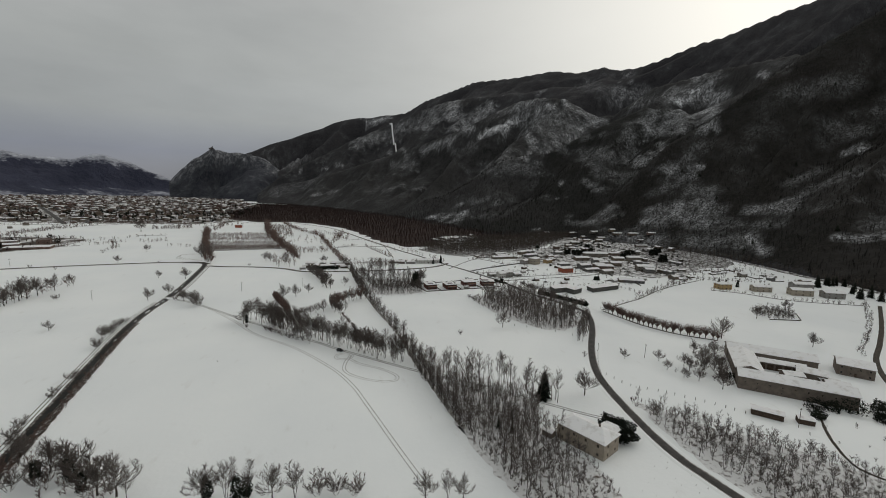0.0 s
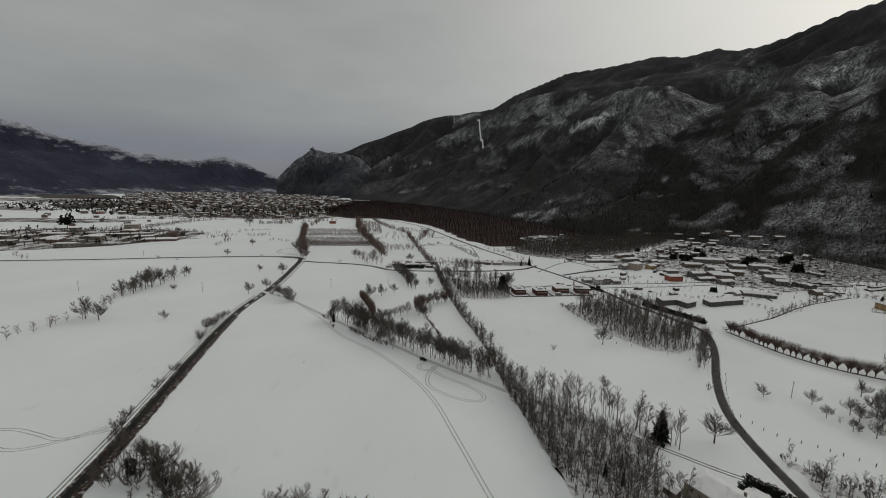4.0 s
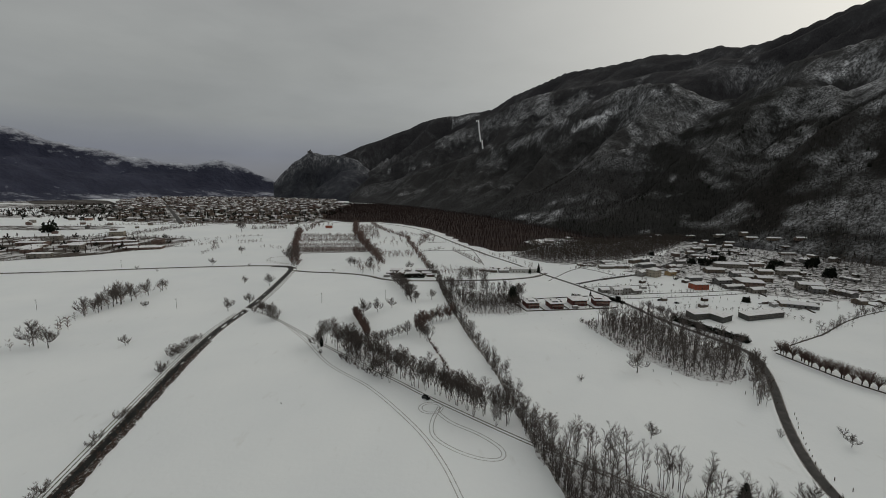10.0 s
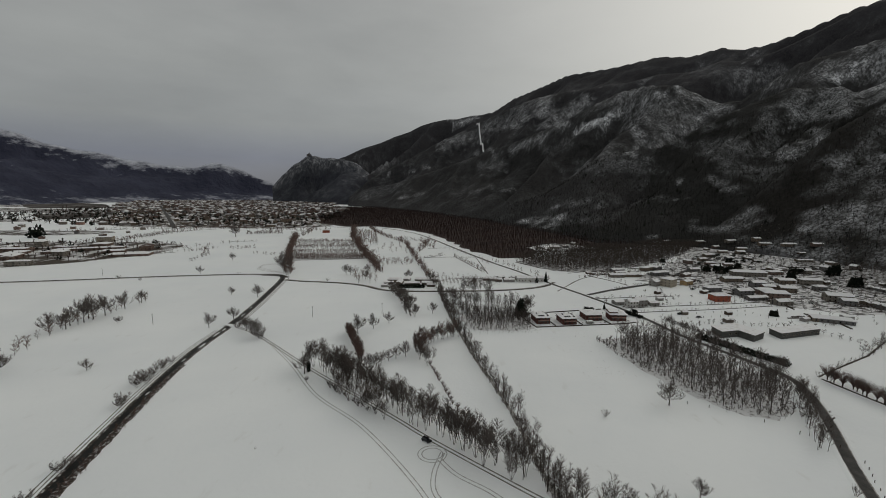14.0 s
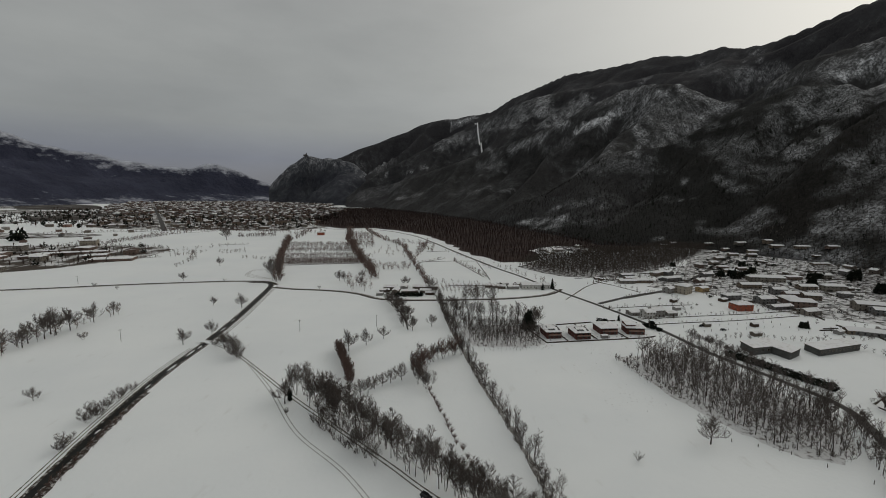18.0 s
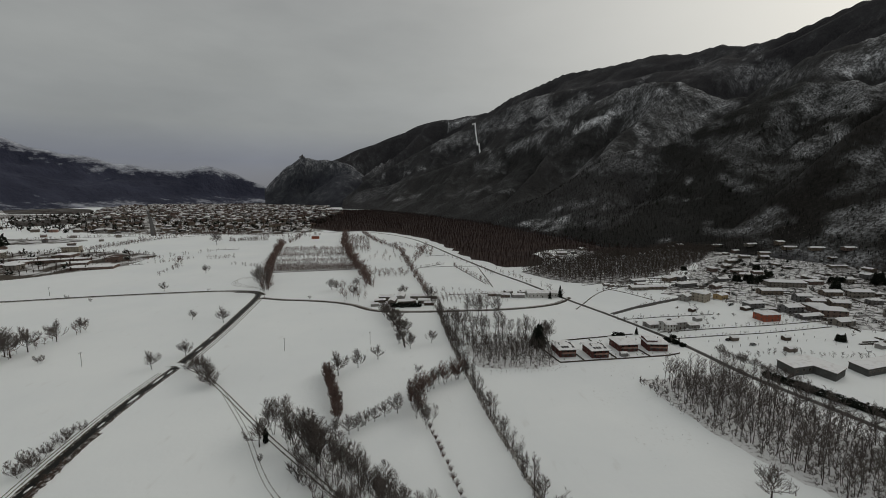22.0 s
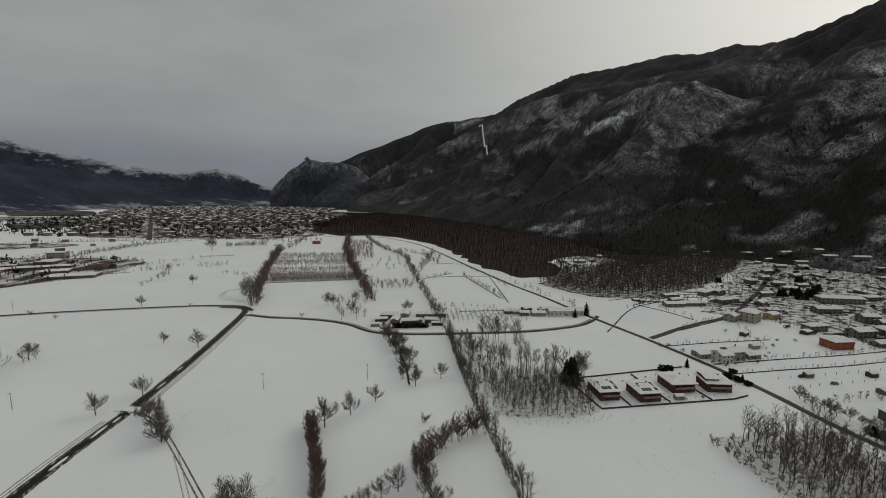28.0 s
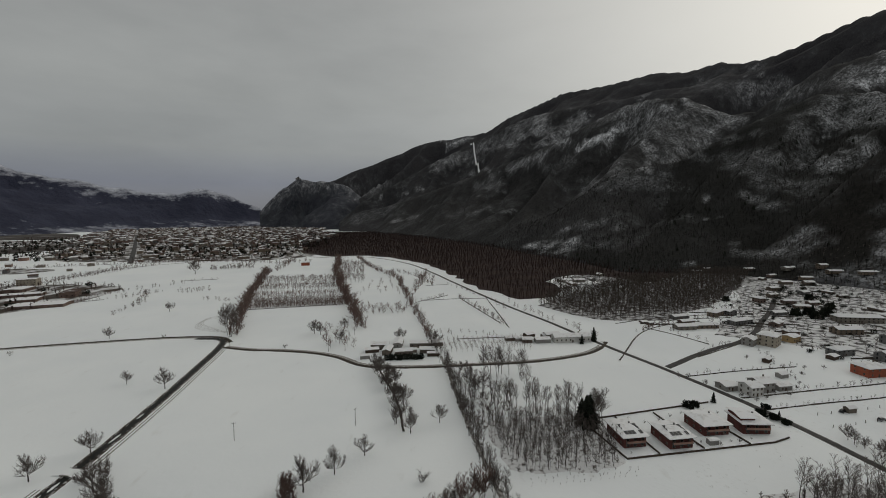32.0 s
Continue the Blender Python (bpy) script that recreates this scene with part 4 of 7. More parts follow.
# field edges: low dark lines of dead grass, walls and ditches
EDGES = []
EDGES += [[(227, 26), (230, 2), (234, -18), (244, -38), (261, -55)], [(183, 156), (225, 160), (267, 163), (330, 172)], [(187, 171), (240, 176), (289, 180), (350, 188)], [(172, 203), (215, 208), (261, 211)], [(209, 236), (266, 262)], [(22, 458), (60, 462), (99, 461)], [(99, 461), (97, 400), (94, 329)], [(30, 560), (62, 566)], [(42, 300), (94, 300), (104, 296)], [(290, 56), (340, 84), (384, 103), (430, 118)]]
EDGES += [[(399, 73), (419, 56), (442, 20), (497, -10)], [(228, 29), (262, 44), (290, 56)], [(-66, 452), (-176, 434)], [(-594, 640), (-570, 660), (-568, 721), (-560, 780), (-552, 849), (-430, 968)], [(-900, 800), (-813, 841), (-725, 892), (-597, 925), (-435, 972), (-380, 1030)], [(-349, 659), (-303, 668)], [(53, 484), (15, 451)], [(66, 472), (81, 392), (90, 345)], [(-540, 536), (-503, 541), (-436, 492), (-376, 516)], [(215, 313), (257, 335), (318, 337)]]
EDGES += [[(238, 262), (228, 290), (215, 313)], [(196, 330), (250, 345), (330, 352)], [(300, 300), (260, 345)], [(-2, 155), (-6, 190), (-21, 249)], [(205, 475), (222, 587), (294, 606)], [(150, 236), (205, 300), (257, 327)], [(218, -146), (200, -162), (188, -178), (192, -190)]]
for i, e in enumerate(EDGES):
    tagged(ribbon("field_edge", curve(e, 3), [(-0.55, 0.0), (-0.25, 0.35), (0.2, 0.4), (0.55, 0.0)], MUD, 0.22, 0.012, 30 + i), "dark strip of dead grass between snowy fields", "field edge", kind="structure")
for pts, lbl in (([(95, 20), (190, 60), (182, 128), (96, 112)], "rough pasture"), ([(170, 128), (250, 132), (330, 150), (330, 182), (190, 168)], "trodden paddock"), ([(132, -140), (180, -190), (150, -230), (136, -215)], "rough verge")):
    bm = bmesh.new()
    bm.faces.new([bm.verts.new((x, y, 0.006)) for x, y in pts])
    tagged(part("stubble_patch", bm, STUBBLE), f"{lbl} with dead grass showing through thin snow", "stubble field", kind="structure")

# ---- single trees ----
rnd = random.Random(4)
LONE = {}
LONE["by the canal"] = [(-151, 133, 8), (-141, 152, 7.5), (-121, 124, 8.5), (-112, 116, 8), (-107, 108, 8.5), (-147, 222, 9), (-184, 60, 5), (-175, 232, 6), (-168, 372, 14)]
LONE["western fields"] = [(-240, 62, 10), (-228, 58, 8), (-256, 126, 9), (-249, 158, 12), (-244, 187, 9), (-242, 206, 7), (-254, 142, 9), (-254, 160, 11), (-250, 150, 10), (-247, 168, 10), (-251, 134, 8), (-254, 338, 6), (-370, 736, 16), (-256, 436, 7)]
LONE["middle fields"] = [(-40, 115, 10), (-30, 125, 8), (-19, 137, 6.5), (16, 162, 7), (122.8, 3.2, 10), (95, -57.6, 5.9), (120, -104, 11), (141, -128, 4), (-56, 345, 7), (-80, 330, 9), (-74, 326, 8), (-52, 300, 8), (24, 290, 8), (-5, 300, 8)]
LONE["round the old farm"] = [(268, -52, 13), (317, -79, 8), (344, -19, 9), (398, -4, 8), (173, -68, 4.5), (191, -76, 6), (187, -99, 5), (210, -89, 9), (196, -115, 8), (206, -104, 8), (198, -92, 7), (203, -97, 8), (214, -94, 8), (192, -104, 6), (218, -84, 9), (224, -70, 7), (200, -86, 7), (212, -100, 9), (186, -88, 5), (232, -78, 9), (215, 40, 7), (228, 22, 6), (205, 70, 7), (190, 20, 9)]
for x, y, h in (r for rows_ in LONE.values() for r in rows_):
    tall = h > 12 and y > 200
    h *= 1.35 if x < -220 else 1.15 if x < 60 else 1.0
    plant("round", x, y, h, "tall bare tree with several stems in the snow" if tall else "bare spreading tree standing alone in snow", "field trees", rnd)
for x, y, h in ((-88, -117, 15), (-80, -124, 15), (-70, -129, 14), (-97, -110, 12), (-108, -104, 11), (-104, -118, 12), (-76, -127, 13), (-92, -112, 11), (-112, -98, 8), (-100, -104, 8), (-84, -118, 9), (-66, -132, 9), (-95, -119, 9), (-118, -92, 7), (-43, -138, 12), (-36, -139, 13), (-30, -141, 12), (-22, -142, 11), (-15, -143, 11), (-8, -144, 10), (-2, -145, 9), (4, -147, 9), (26, -154, 9), (33, -156, 9), (38, -157, 8)):
    plant(("fan", "dome", "round")[int(x * 7) % 3], x, y, h * (1.2, 0.95, 0.82)[int(x * 7) % 3], "bare round-crowned tree at the edge of a snowfield", "field edge trees", rnd)
for x, y, h in ((87, -5, 3.2), (6, 117, 4), (5, 116, 3), (-184, 63, 2.5), (-207, 333, 3), (-330, 312, 4), (-95, 293, 3), (178, -60, 3), (150, -60, 3), (-64, -20, 0.8), (176, 20, 3), (-300, 300, 3)):
    plant("shrub", x, y, h, "small leafless shrub poking through the snow", "field shrubs", rnd, "shrub")


for x, y, h in ((-143, 37, 6.5), (-141, 41, 7), (-145, 44, 6), (-143, 50, 5), (-143, 57, 5.5), (-144, 62, 5), (-142.5, 67, 4.2), (-139, 20, 5.5), (-138, 16, 4.5), (-129, -30, 4.5), (-128, -26, 3.6), (-128, -45, 4), (-127, -50, 3.4), (-124, -76, 5), (-122, -84, 5.5), (-224, 148, 5)):
    plant("dome", x, y, h * 1.3, "wide round bare bush beside the canal track", "canal bushes", rnd, "bush")
for x, y, h in ((-126, 136, 8.5), (-123, 133, 7), (-129, 129, 6), (-109, 110, 8), (-105, 107, 7)):
    plant("dome", x, y, h, "bare reddish willow with many stems by the bridge", "bridge willows", rnd, "willow")
for x, y, h in ((50, 222, 20), (54, 219, 21), (58, 216, 22), (62, 221, 20), (66, 219, 19), (73, 217, 20), (71, 196, 17), (94, 152, 18), (97, 155, 19), (95, 158, 16)):
    plant("fan", x, y, h, "tall bare tree with several slender stems", "tall field trees", rnd)
plant("fan", -151, 331, 32, "very tall bare poplar at the bend of the farm road", "field trees", rnd)
plant("fan", -155, 336, 26, "very tall bare poplar at the bend of the farm road", "field trees", rnd)

# ---- rows of trees along ditches and tracks ----
def along_line(points, gap, seed, spread=1.5):
    r, out = random.Random(seed), []
    for q in curve(points, gap):
        out.append((q.x + r.uniform(-spread, spread), q.y + r.uniform(-spread, spread)))
    return out


track = curve(TRACK, 3.6)
for d, y0, y1, tall in ((-3.2, -46, 62, 15.5), (-6.4, -44, 60, 17.0), (-9.0, -30, 48, 15.0), (4.2, 0, 34, 14.0)):
    for q in offset(track, d):
        if y0 < q.y < y1 and rnd.random() < 0.88:
            plant("fan", q.x + rnd.uniform(-1.6, 1.6), q.y + rnd.uniform(-1.6, 1.6), tall * rnd.uniform(0.72, 1.15), "tall bare tree of several stems beside the farm track", "track-side trees", rnd)
plant("bush", -58, 39, 3.6, "low tangled bush below the farm track", "track-side shrubs", rnd, "bush")
plant("round", -61.5, 49, 10, "bare tree clad in ivy at the head of a tree row", "track-side trees", rnd)
for x, y in along_line([(-46, 34), (-36, 22), (-27, 12), (-20, 6)], 2.6, 202, 1.0):
    plant("shrub", x, y, rnd.uniform(2, 3.4), "leafless russet shrub below the farm track", "track-side shrubs", rnd, "shrub")
for x, y in along_line([(-31, 52), (-26, 55), (-19, 61), (-12, 68), (-6, 71)], 3.6, 3, 0.6):
    plant("round", x, y, rnd.uniform(5.5, 8.2), "bare tree on a curved field boundary", "boundary trees", rnd)
for x, y in along_line([(-47, 116), (-43, 104), (-39, 90), (-35, 78), (-33, 66)], 2.2, 5, 0.8):
    plant("russet", x, y, rnd.uniform(6.4, 8.6), "bushy tree with russet twigs in a hedge", "russet hedge", rnd)
for x, y in along_line([(34, 106), (24, 102), (14, 97), (6, 88), (2, 78), (5, 66), (9, 56)], 2.4, 6, 1.8):
    plant("russet" if rnd.random() < 0.3 else "fan", x, y, rnd.uniform(8.5, 12.5), "bare tree in a hooked hedgerow", "hooked hedgerow", rnd)
for x, y in along_line([(-20, 248), (-12, 220), (-6, 190), (-3, 170), (-2, 155)], 3.0, 7, 4.5):
    plant("fan" if rnd.random() < 0.5 else "round", x, y, rnd.uniform(6.5, 9.5), "bare tree in a loose row on the field edge", "loose row", rnd)
for x, y in along_line([(230, 24), (232, 2), (236, -18), (246, -38), (262, -54)], 3.0, 8, 1.3):
    plant("pollard", x, y, rnd.uniform(5.4, 6.6), "old pollard with a round head of fine reddish rods", "pollard row", rnd)
for x, y in along_line([(196, 126), (198, 108), (202, 96), (206, 84)], 3.2, 9, 0.8):
    plant("round", x + 5, y, rnd.uniform(4, 6), "small bare tree beside the road", "roadside trees", rnd)

# thickets that nobody could count
rows = []
rr = random.Random(12)
for x, y in along_line([(9, 56), (14, 31), (18, 10), (24, -8)], 4.2, 10, 0.4):
    plant("pollard", x, y, rnd.uniform(1.7, 2.6), "small pollard in a row across a snowy field", "small pollards", rnd)
for x, y in along_line([(9, 56), (14, 31), (18, 10), (24, -8), (30, -22)], 4.0, 10, 0.6):
    rows.append((x, y, 0, rr.uniform(0.8, 1.5), 7 + rr.randrange(4)))
for x, y in along_line(DITCH[1:9], 2.0, 11, 1.8):
    rows.append((x, y, 0, rr.uniform(4.5, 10.5), rr.choice([0, 1, 2, 3, 1, 3])))
for x, y in along_line(DITCH[1:9], 1.7, 111, 1.6):
    rows.append((x, y, 0, rr.uniform(1.5, 3.4), 7 + rr.randrange(4)))
for x, y in along_line(DITCH[8:10], 2.6, 12, 3.5):
    rows.append((x, y, 0, rr.uniform(4, 9), rr.choice([0, 1, 2, 3, 4])))
joined("ditch_hedge", rows, LIGHT, [BARK, TWIG], "tangled bare hedge along a ditch", "hedge", grow=1.35)

rows = [(x, y, 0, rr.uniform(6, 12), rr.randrange(4)) for x, y in scatter([(43, -30), (50, -112), (58, -162), (78, -166), (86, -150), (84, -118), (92, -106), (70, -86), (52, -66)], 2.7, 20)]
rows += [(x, y, 0, rr.uniform(10, 14), rr.choice([0, 1, 2, 3])) for x, y in along_line([(46, -52), (60, -66), (76, -80), (90, -92), (104, -108)], 2.2, 21, 3.0)]
rows += [(x, y, 0, rr.uniform(2, 5), 7 + rr.randrange(4)) for x, y in scatter([(43, -30), (50, -112), (58, -172), (90, -170), (92, -106), (52, -66)], 3.0, 22)]
joined("poplar_wood", rows, LIGHT, [BARK, TWIG], "dense strip of thin bare trees over snowy ground", "woodland", grow=1.42)
rows = [(x, y, 0, rr.uniform(5, 8), rr.choice([0, 1, 2, 3, 4])) for x, y in scatter([(140, -112), (162, -146), (182, -172), (186, -196), (160, -205), (140, -188), (134, -160), (137, -135)], 2.9, 23)]
rows += [(x, y, 0, rr.uniform(2, 4), 7 + rr.randrange(4)) for x, y in scatter([(138, -110), (182, -166), (200, -196), (160, -215), (136, -190), (135, -135)], 3.2, 24)]
joined("roadside_thicket", rows, LIGHT, [BARK, TWIG], "thicket of thin bare saplings beside the road", "thicket", grow=1.3)
rows = [(x, y, 0, rr.uniform(8, 13), rr.randrange(4)) for x, y in scatter([(140, 92), (180, 92), (188, 60), (196, 26), (190, 4), (166, -10), (150, -2), (140, 28), (133, 60)], 3.6, 25)]
rows += [(x, y, 0, rr.uniform(2, 4), 7 + rr.randrange(4)) for x, y in scatter([(126, 92), (180, 98), (196, 20), (180, -14), (148, -8), (128, 60)], 3.0, 26)]
rows += [(x, y, 0, rr.uniform(5, 9), rr.choice([0, 1, 2, 3, 3, 7])) for x, y in along_line([(197, 28), (199, 12), (190, -2), (180, -14), (170, -26), (162, -36)], 1.6, 260, 3.0) if (x - 205) ** 2 + (y - 12) ** 2 > 30]
joined("alder_wood", rows, LIGHT, [BARK, TWIG], "brown leafless wood between pasture and road", "woodland", grow=1.55)
rows = [(x, y, 0, rr.uniform(6, 11), rr.randrange(4)) for x, y in scatter([(40, 160), (90, 158), (92, 130), (86, 116), (48, 119), (42, 135)], 2.3, 27)]
rows += [(x, y, 0, rr.uniform(1.5, 3.2), 7 + rr.randrange(4)) for x, y in scatter([(36, 162), (90, 160), (92, 130), (86, 115), (44, 117), (38, 135)], 3.4, 127)]
rows += [(x, y, 0, rr.uniform(12, 17), rr.randrange(4)) for x, y in along_line([(34, 196), (50, 180), (68, 168), (88, 162)], 1.8, 28, 4)]
rows += [(x, y, 0, rr.uniform(4, 8), 4 + rr.randrange(7)) for x, y in scatter([(26, 236), (40, 236), (50, 185), (56, 160), (34, 150), (28, 170)], 4.2, 29)]
joined("sapling_plantation", rows, LIGHT, [BARK, TWIG], "plantation of straight bare saplings", "woodland", grow=1.2)
rows = []
for j in range(15):
    for i in range(60):
        u, v = i / 59, j / 14
        x = (-178 + 110 * u) * (1 - v) + (-228 + 134 * u) * v
        y = 446 + (644 - 446) * v
        if j in (5, 6, 10) or rr.random() < 0.12:
            continue
        rows.append((x + rr.uniform(-0.8, 0.8), y + rr.uniform(-1, 1), 0, rr.uniform(6, 9), rr.randrange(4)))
        if j < 3:
            rows.append((x + rr.uniform(-1.5, 1.5), y + rr.uniform(-3, 3), 0, rr.uniform(2, 4), 7 + rr.randrange(4)))
rows += [(x, y, 0, rr.uniform(1.8, 3.6), 7 + rr.randrange(4)) for x, y in scatter([(-178, 436), (-70, 452), (-80, 496), (-192, 492)], 3.0, 330)]
rows += [(x, y, 0, rr.uniform(3, 6), 4 + rr.randrange(7)) for line in ([(-178, 444), (-120, 450), (-72, 455)], [(-180, 450), (-120, 457), (-74, 462)], [(-196, 520), (-130, 526), (-82, 530)], [(-212, 585), (-150, 590), (-90, 594)]) for x, y in along_line(line, 1.7, 331, 2)]
rows += [(x, y, 0, rr.uniform(3, 6), 4 + rr.randrange(7)) for x, y in along_line([(-228, 655), (-160, 662), (-96, 660)], 3.0, 332, 6)]
rows += [(x, y, 0, rr.uniform(5, 9), rr.choice([0, 4, 5, 8])) for x, y in scatter([(-50, 396), (0, 394), (4, 420), (-48, 426)], 5.0, 33)]
rows += [(x, y, 0, rr.uniform(6, 11), rr.choice([0, 1, 2, 3, 4])) for x, y in scatter([(-110, 600), (-62, 600), (-84, 830), (-150, 900)], 5.2, 34)]
rows += [(x, y, 0, rr.uniform(4, 8), rr.choice([0, 4, 7, 8])) for x, y in scatter([(-60, 500), (4, 500), (-8, 610), (-60, 610)], 13, 334)]
rows += [(x, y, 0, rr.uniform(8, 12), rr.choice([4, 5, 6])) for x, y in scatter([(24, 560), (46, 560), (40, 660), (18, 660)], 9, 335)]
rows += [(x, y, 0, rr.uniform(7, 12), rr.choice([0, 1, 4, 5])) for x, y in scatter([(-70, 280), (-38, 276), (-44, 340), (-70, 340)], 7, 336)]
rows += [(x, y, 0, rr.uniform(4, 6), rr.randrange(4)) for j in range(6) for x, y in along_line([(30, 268 + 5 * j), (95, 268 + 5 * j)], 4.0, 35 + j, 0.3)]
rows += [(x, y, 0, rr.uniform(6, 9), rr.choice([4, 5, 6])) for x, y in along_line([(-242, 210), (-246, 180), (-252, 150), (-250, 110), (-244, 70), (-250, 40), (-262, 10)], 6, 36, 4)]
joined("nursery_rows", rows, MID, [BARK, REDTWIG], "rows of thin bare nursery trees and field belts", "tree rows", grow=1.2)
DENSE = [sparse_tree(240 + i, 12.0, 14, 5, 1.0, 0.05, 0.10) for i in range(3)] + [sparse_tree(250 + i, 4.0, 10, 3, 0.9, 0.0, 0.08) for i in range(3)]
rows = []
for x, y in along_line(CANAL[:6], 0.55, 42, 1.4):
    if y < 62:
        rows.append((x + rr.uniform(2.0, 4.4), y, 0, rr.uniform(0.8, 2.2), 3 + rr.randrange(3)))
for x, y in along_line(CANAL[:6], 3.4, 44, 1.0):
    if y < 50:
        rows.append((x + rr.choice([2.6, 3.0, 3.4]), y, 0, rr.uniform(1.6, 3.0), 3 + rr.randrange(3)))
for x, y in along_line(CANAL[4:10], 1.6, 43, 1.0):
    rows.append((x + rr.choice([2.6, -2.6, -2.2]), y, 0, rr.uniform(0.4, 1.2), 3 + rr.randrange(3)))
joined("canal_hedge", rows, DENSE, [BARK, REDTWIG], "dense dark reddish brush along the canal bank", "hedge", grow=1.1)
rows = []
for pts, gap, wide_, tall in (([(-149, 332), (-158, 360), (-170, 404), (-186, 470), (-206, 551), (-234, 680), (-242, 730)], 2.4, 3.5, 12), ([(-40, 345), (-50, 385), (-63, 444), (-90, 560), (-104, 640)], 2.2, 4.0, 12), ([(-104, 640), (-124, 740), (-146, 914)], 4.0, 5.0, 13),
                              ([(-242, 730), (-236, 770), (-246, 920)], 6.0, 4.0, 10), (DITCH[9:], 3.4, 3.0, 8), ([(9, 495), (31, 643)], 8.0, 4.0, 9)):
    rows += [(x, y, 0, rr.uniform(0.6, 1.1) * tall, rr.randrange(3)) for x, y in along_line(pts, gap * 1.45, 400 + len(rows), wide_ * 1.2)]
    rows += [(x, y, 0, rr.uniform(2, 5), 3 + rr.randrange(3)) for x, y in along_line(pts, gap * 1.3, 401 + len(rows), wide_)]
joined("field_belts", rows, DENSE, [BARK, REDTWIG], "tall dense leafless belts with russet twigs between fields", "tree belt", grow=1.45)
rows = []
HEDGES = []
HEDGES += [([(-594, 643), (-570, 663), (-568, 721), (-560, 780), (-552, 849)], 2.6, 5), ([(-813, 841), (-725, 892), (-597, 925), (-435, 972), (-402, 1023)], 4.0, 6), ([(-362, 523), (-347, 534), (-334, 563)], 3.0, 6), ([(-309, 427), (-311, 450), (-316, 490)], 4.5, 5), ([(-309, 552), (-297, 551), (-286, 559), (-274, 568)], 5.0, 6), ([(-368, 797), (-330, 802), (-297, 808)], 1.6, 8), ([(-361, 791), (-329, 823), (-311, 871)], 3.6, 8), ([(-600, 945), (-480, 930), (-380, 915), (-306, 907)], 4.0, 7), ([(-563, 615), (-550, 700), (-544, 765), (-530, 840), (-515, 895)], 3.0, 6)]
HEDGES += [([(-420, 535), (-406, 547), (-385, 567)], 1.8, 5), ([(-540, 536), (-503, 541), (-436, 492), (-376, 516)], 3.0, 4), ([(-474, 462), (-448, 460), (-457, 487)], 3.0, 4), ([(53, 484), (15, 451)], 3.5, 4), ([(66, 472), (81, 392), (92, 340)], 3.5, 5), ([(-349, 659), (-303, 668)], 5.0, 3), ([(215, 313), (257, 335), (318, 337)], 4.0, 4), ([(238, 262), (230, 300), (215, 313)], 5.0, 4), ([(16, 319), (77, 310)], 6.0, 4)]
HEDGES += [([(-310, 470), (-330, 520), (-350, 560)], 5, 6), ([(-210, 480), (-250, 500)], 6, 5), ([(-270, 560), (-310, 575)], 5, 6), ([(-280, 860), (-200, 880)], 5, 9), ([(-504, 981), (-286, 891)], 5, 7), ([(-615, 640), (-571, 701), (-558, 885), (-504, 981)], 5, 7), ([(62, 566), (99, 461), (108, 400)], 6, 4), ([(40, 560), (20, 640), (-20, 720)], 5, 6), ([(-400, 560), (-330, 640)], 8, 6)]
HEDGES += [([(200, 300), (257, 327)], 5, 5), ([(160, 290), (140, 350), (118, 430)], 9, 6), ([(-480, 300), (-520, 330)], 7, 6)]
for pts, gap, hh in HEDGES:
    rows += [(x, y, 0, rr.uniform(0.6, 1.2) * hh, rr.choice([4, 5, 6, 7, 8, 9])) for x, y in along_line(pts, gap, len(rows) + 1, 3)]
for x, y, w in ((-112, -100, 5), (-108, -108, 5), (-100, -113, 4), (-90, -121, 4), (-76, -130, 4), (-86, -112, 3)):
    rows += [(x + rr.uniform(-w, w), y + rr.uniform(-w, w), 0, rr.uniform(2, 4.5), 7 + rr.randrange(4)) for _ in range(9)]
joined("far_hedges", rows, MID, [BARK, REDTWIG], "scattered hedges and scrub with russet twigs", "hedge", grow=1.2)


# ---- evergreens ----
VILLAGE_GREEN = [(387, 337, 5), (403, 338, 6), (452, 280, 6), (489, 316, 6), (535, 307, 8), (569, 334, 6), (494, 243, 8), (304, 142, 3.5), (370, 407, 4), (395, 322, 6), (413, 330, 6), (503, 318, 5), (446, 356, 5), (470, 402, 5)]

CONES = [mesh_np("needles", *needle_tree(70 + i, 12.0, 2.6), NEEDLE) for i in range(3)]


def conifer(x, y, h, label, group="", wide=1.0):
    top = new("conifer")
    top.matrix_basis = Matrix.LocRotScale((x, y, 0), Euler((0, 0, rnd.uniform(0, 6))), (h / 12 * wide, h / 12 * wide, h / 12))
    o = new("needles", CONES[rnd.randrange(3)])
    o.parent = top
    v, f = prisms([((0, 0, -0.3), (0, 0, 9), 0.2, 0.06)])
    t_ = new("trunk", mesh_np("trunk", v, f, BARK))
    t_.parent = top
    return tagged(top, label, "conifer tree", group)


conifer(98, -102, 14, "dark green spruce beside a farm track", wide=1.5)
for x, y, h, w in ((88, 151, 16, 1.7), (90.5, 153, 15, 1.7), (87, 154.5, 13, 1.7)):
    conifer(x, y, h, "tall dark pine at the corner of the villa gardens", "garden pines", w)
for x, y in ((66, -121), (70, -126), (74, -117)):
    conifer(x, y, 6, "small dark conifer inside the bare wood", "wood conifers")
for x, y, h in ((140, 276, 8), (182, 150, 5), (186, 146, 5), (150, 160, 4.5), (168, 168, 6), (432, 84, 9), (438, 90, 8), (428, 90, 10), (446, 82, 9), (466, 62, 8), (152, 281, 12)):
    conifer(x, y, h, "dark evergreen by a garden wall", "garden evergreens", 1.3)


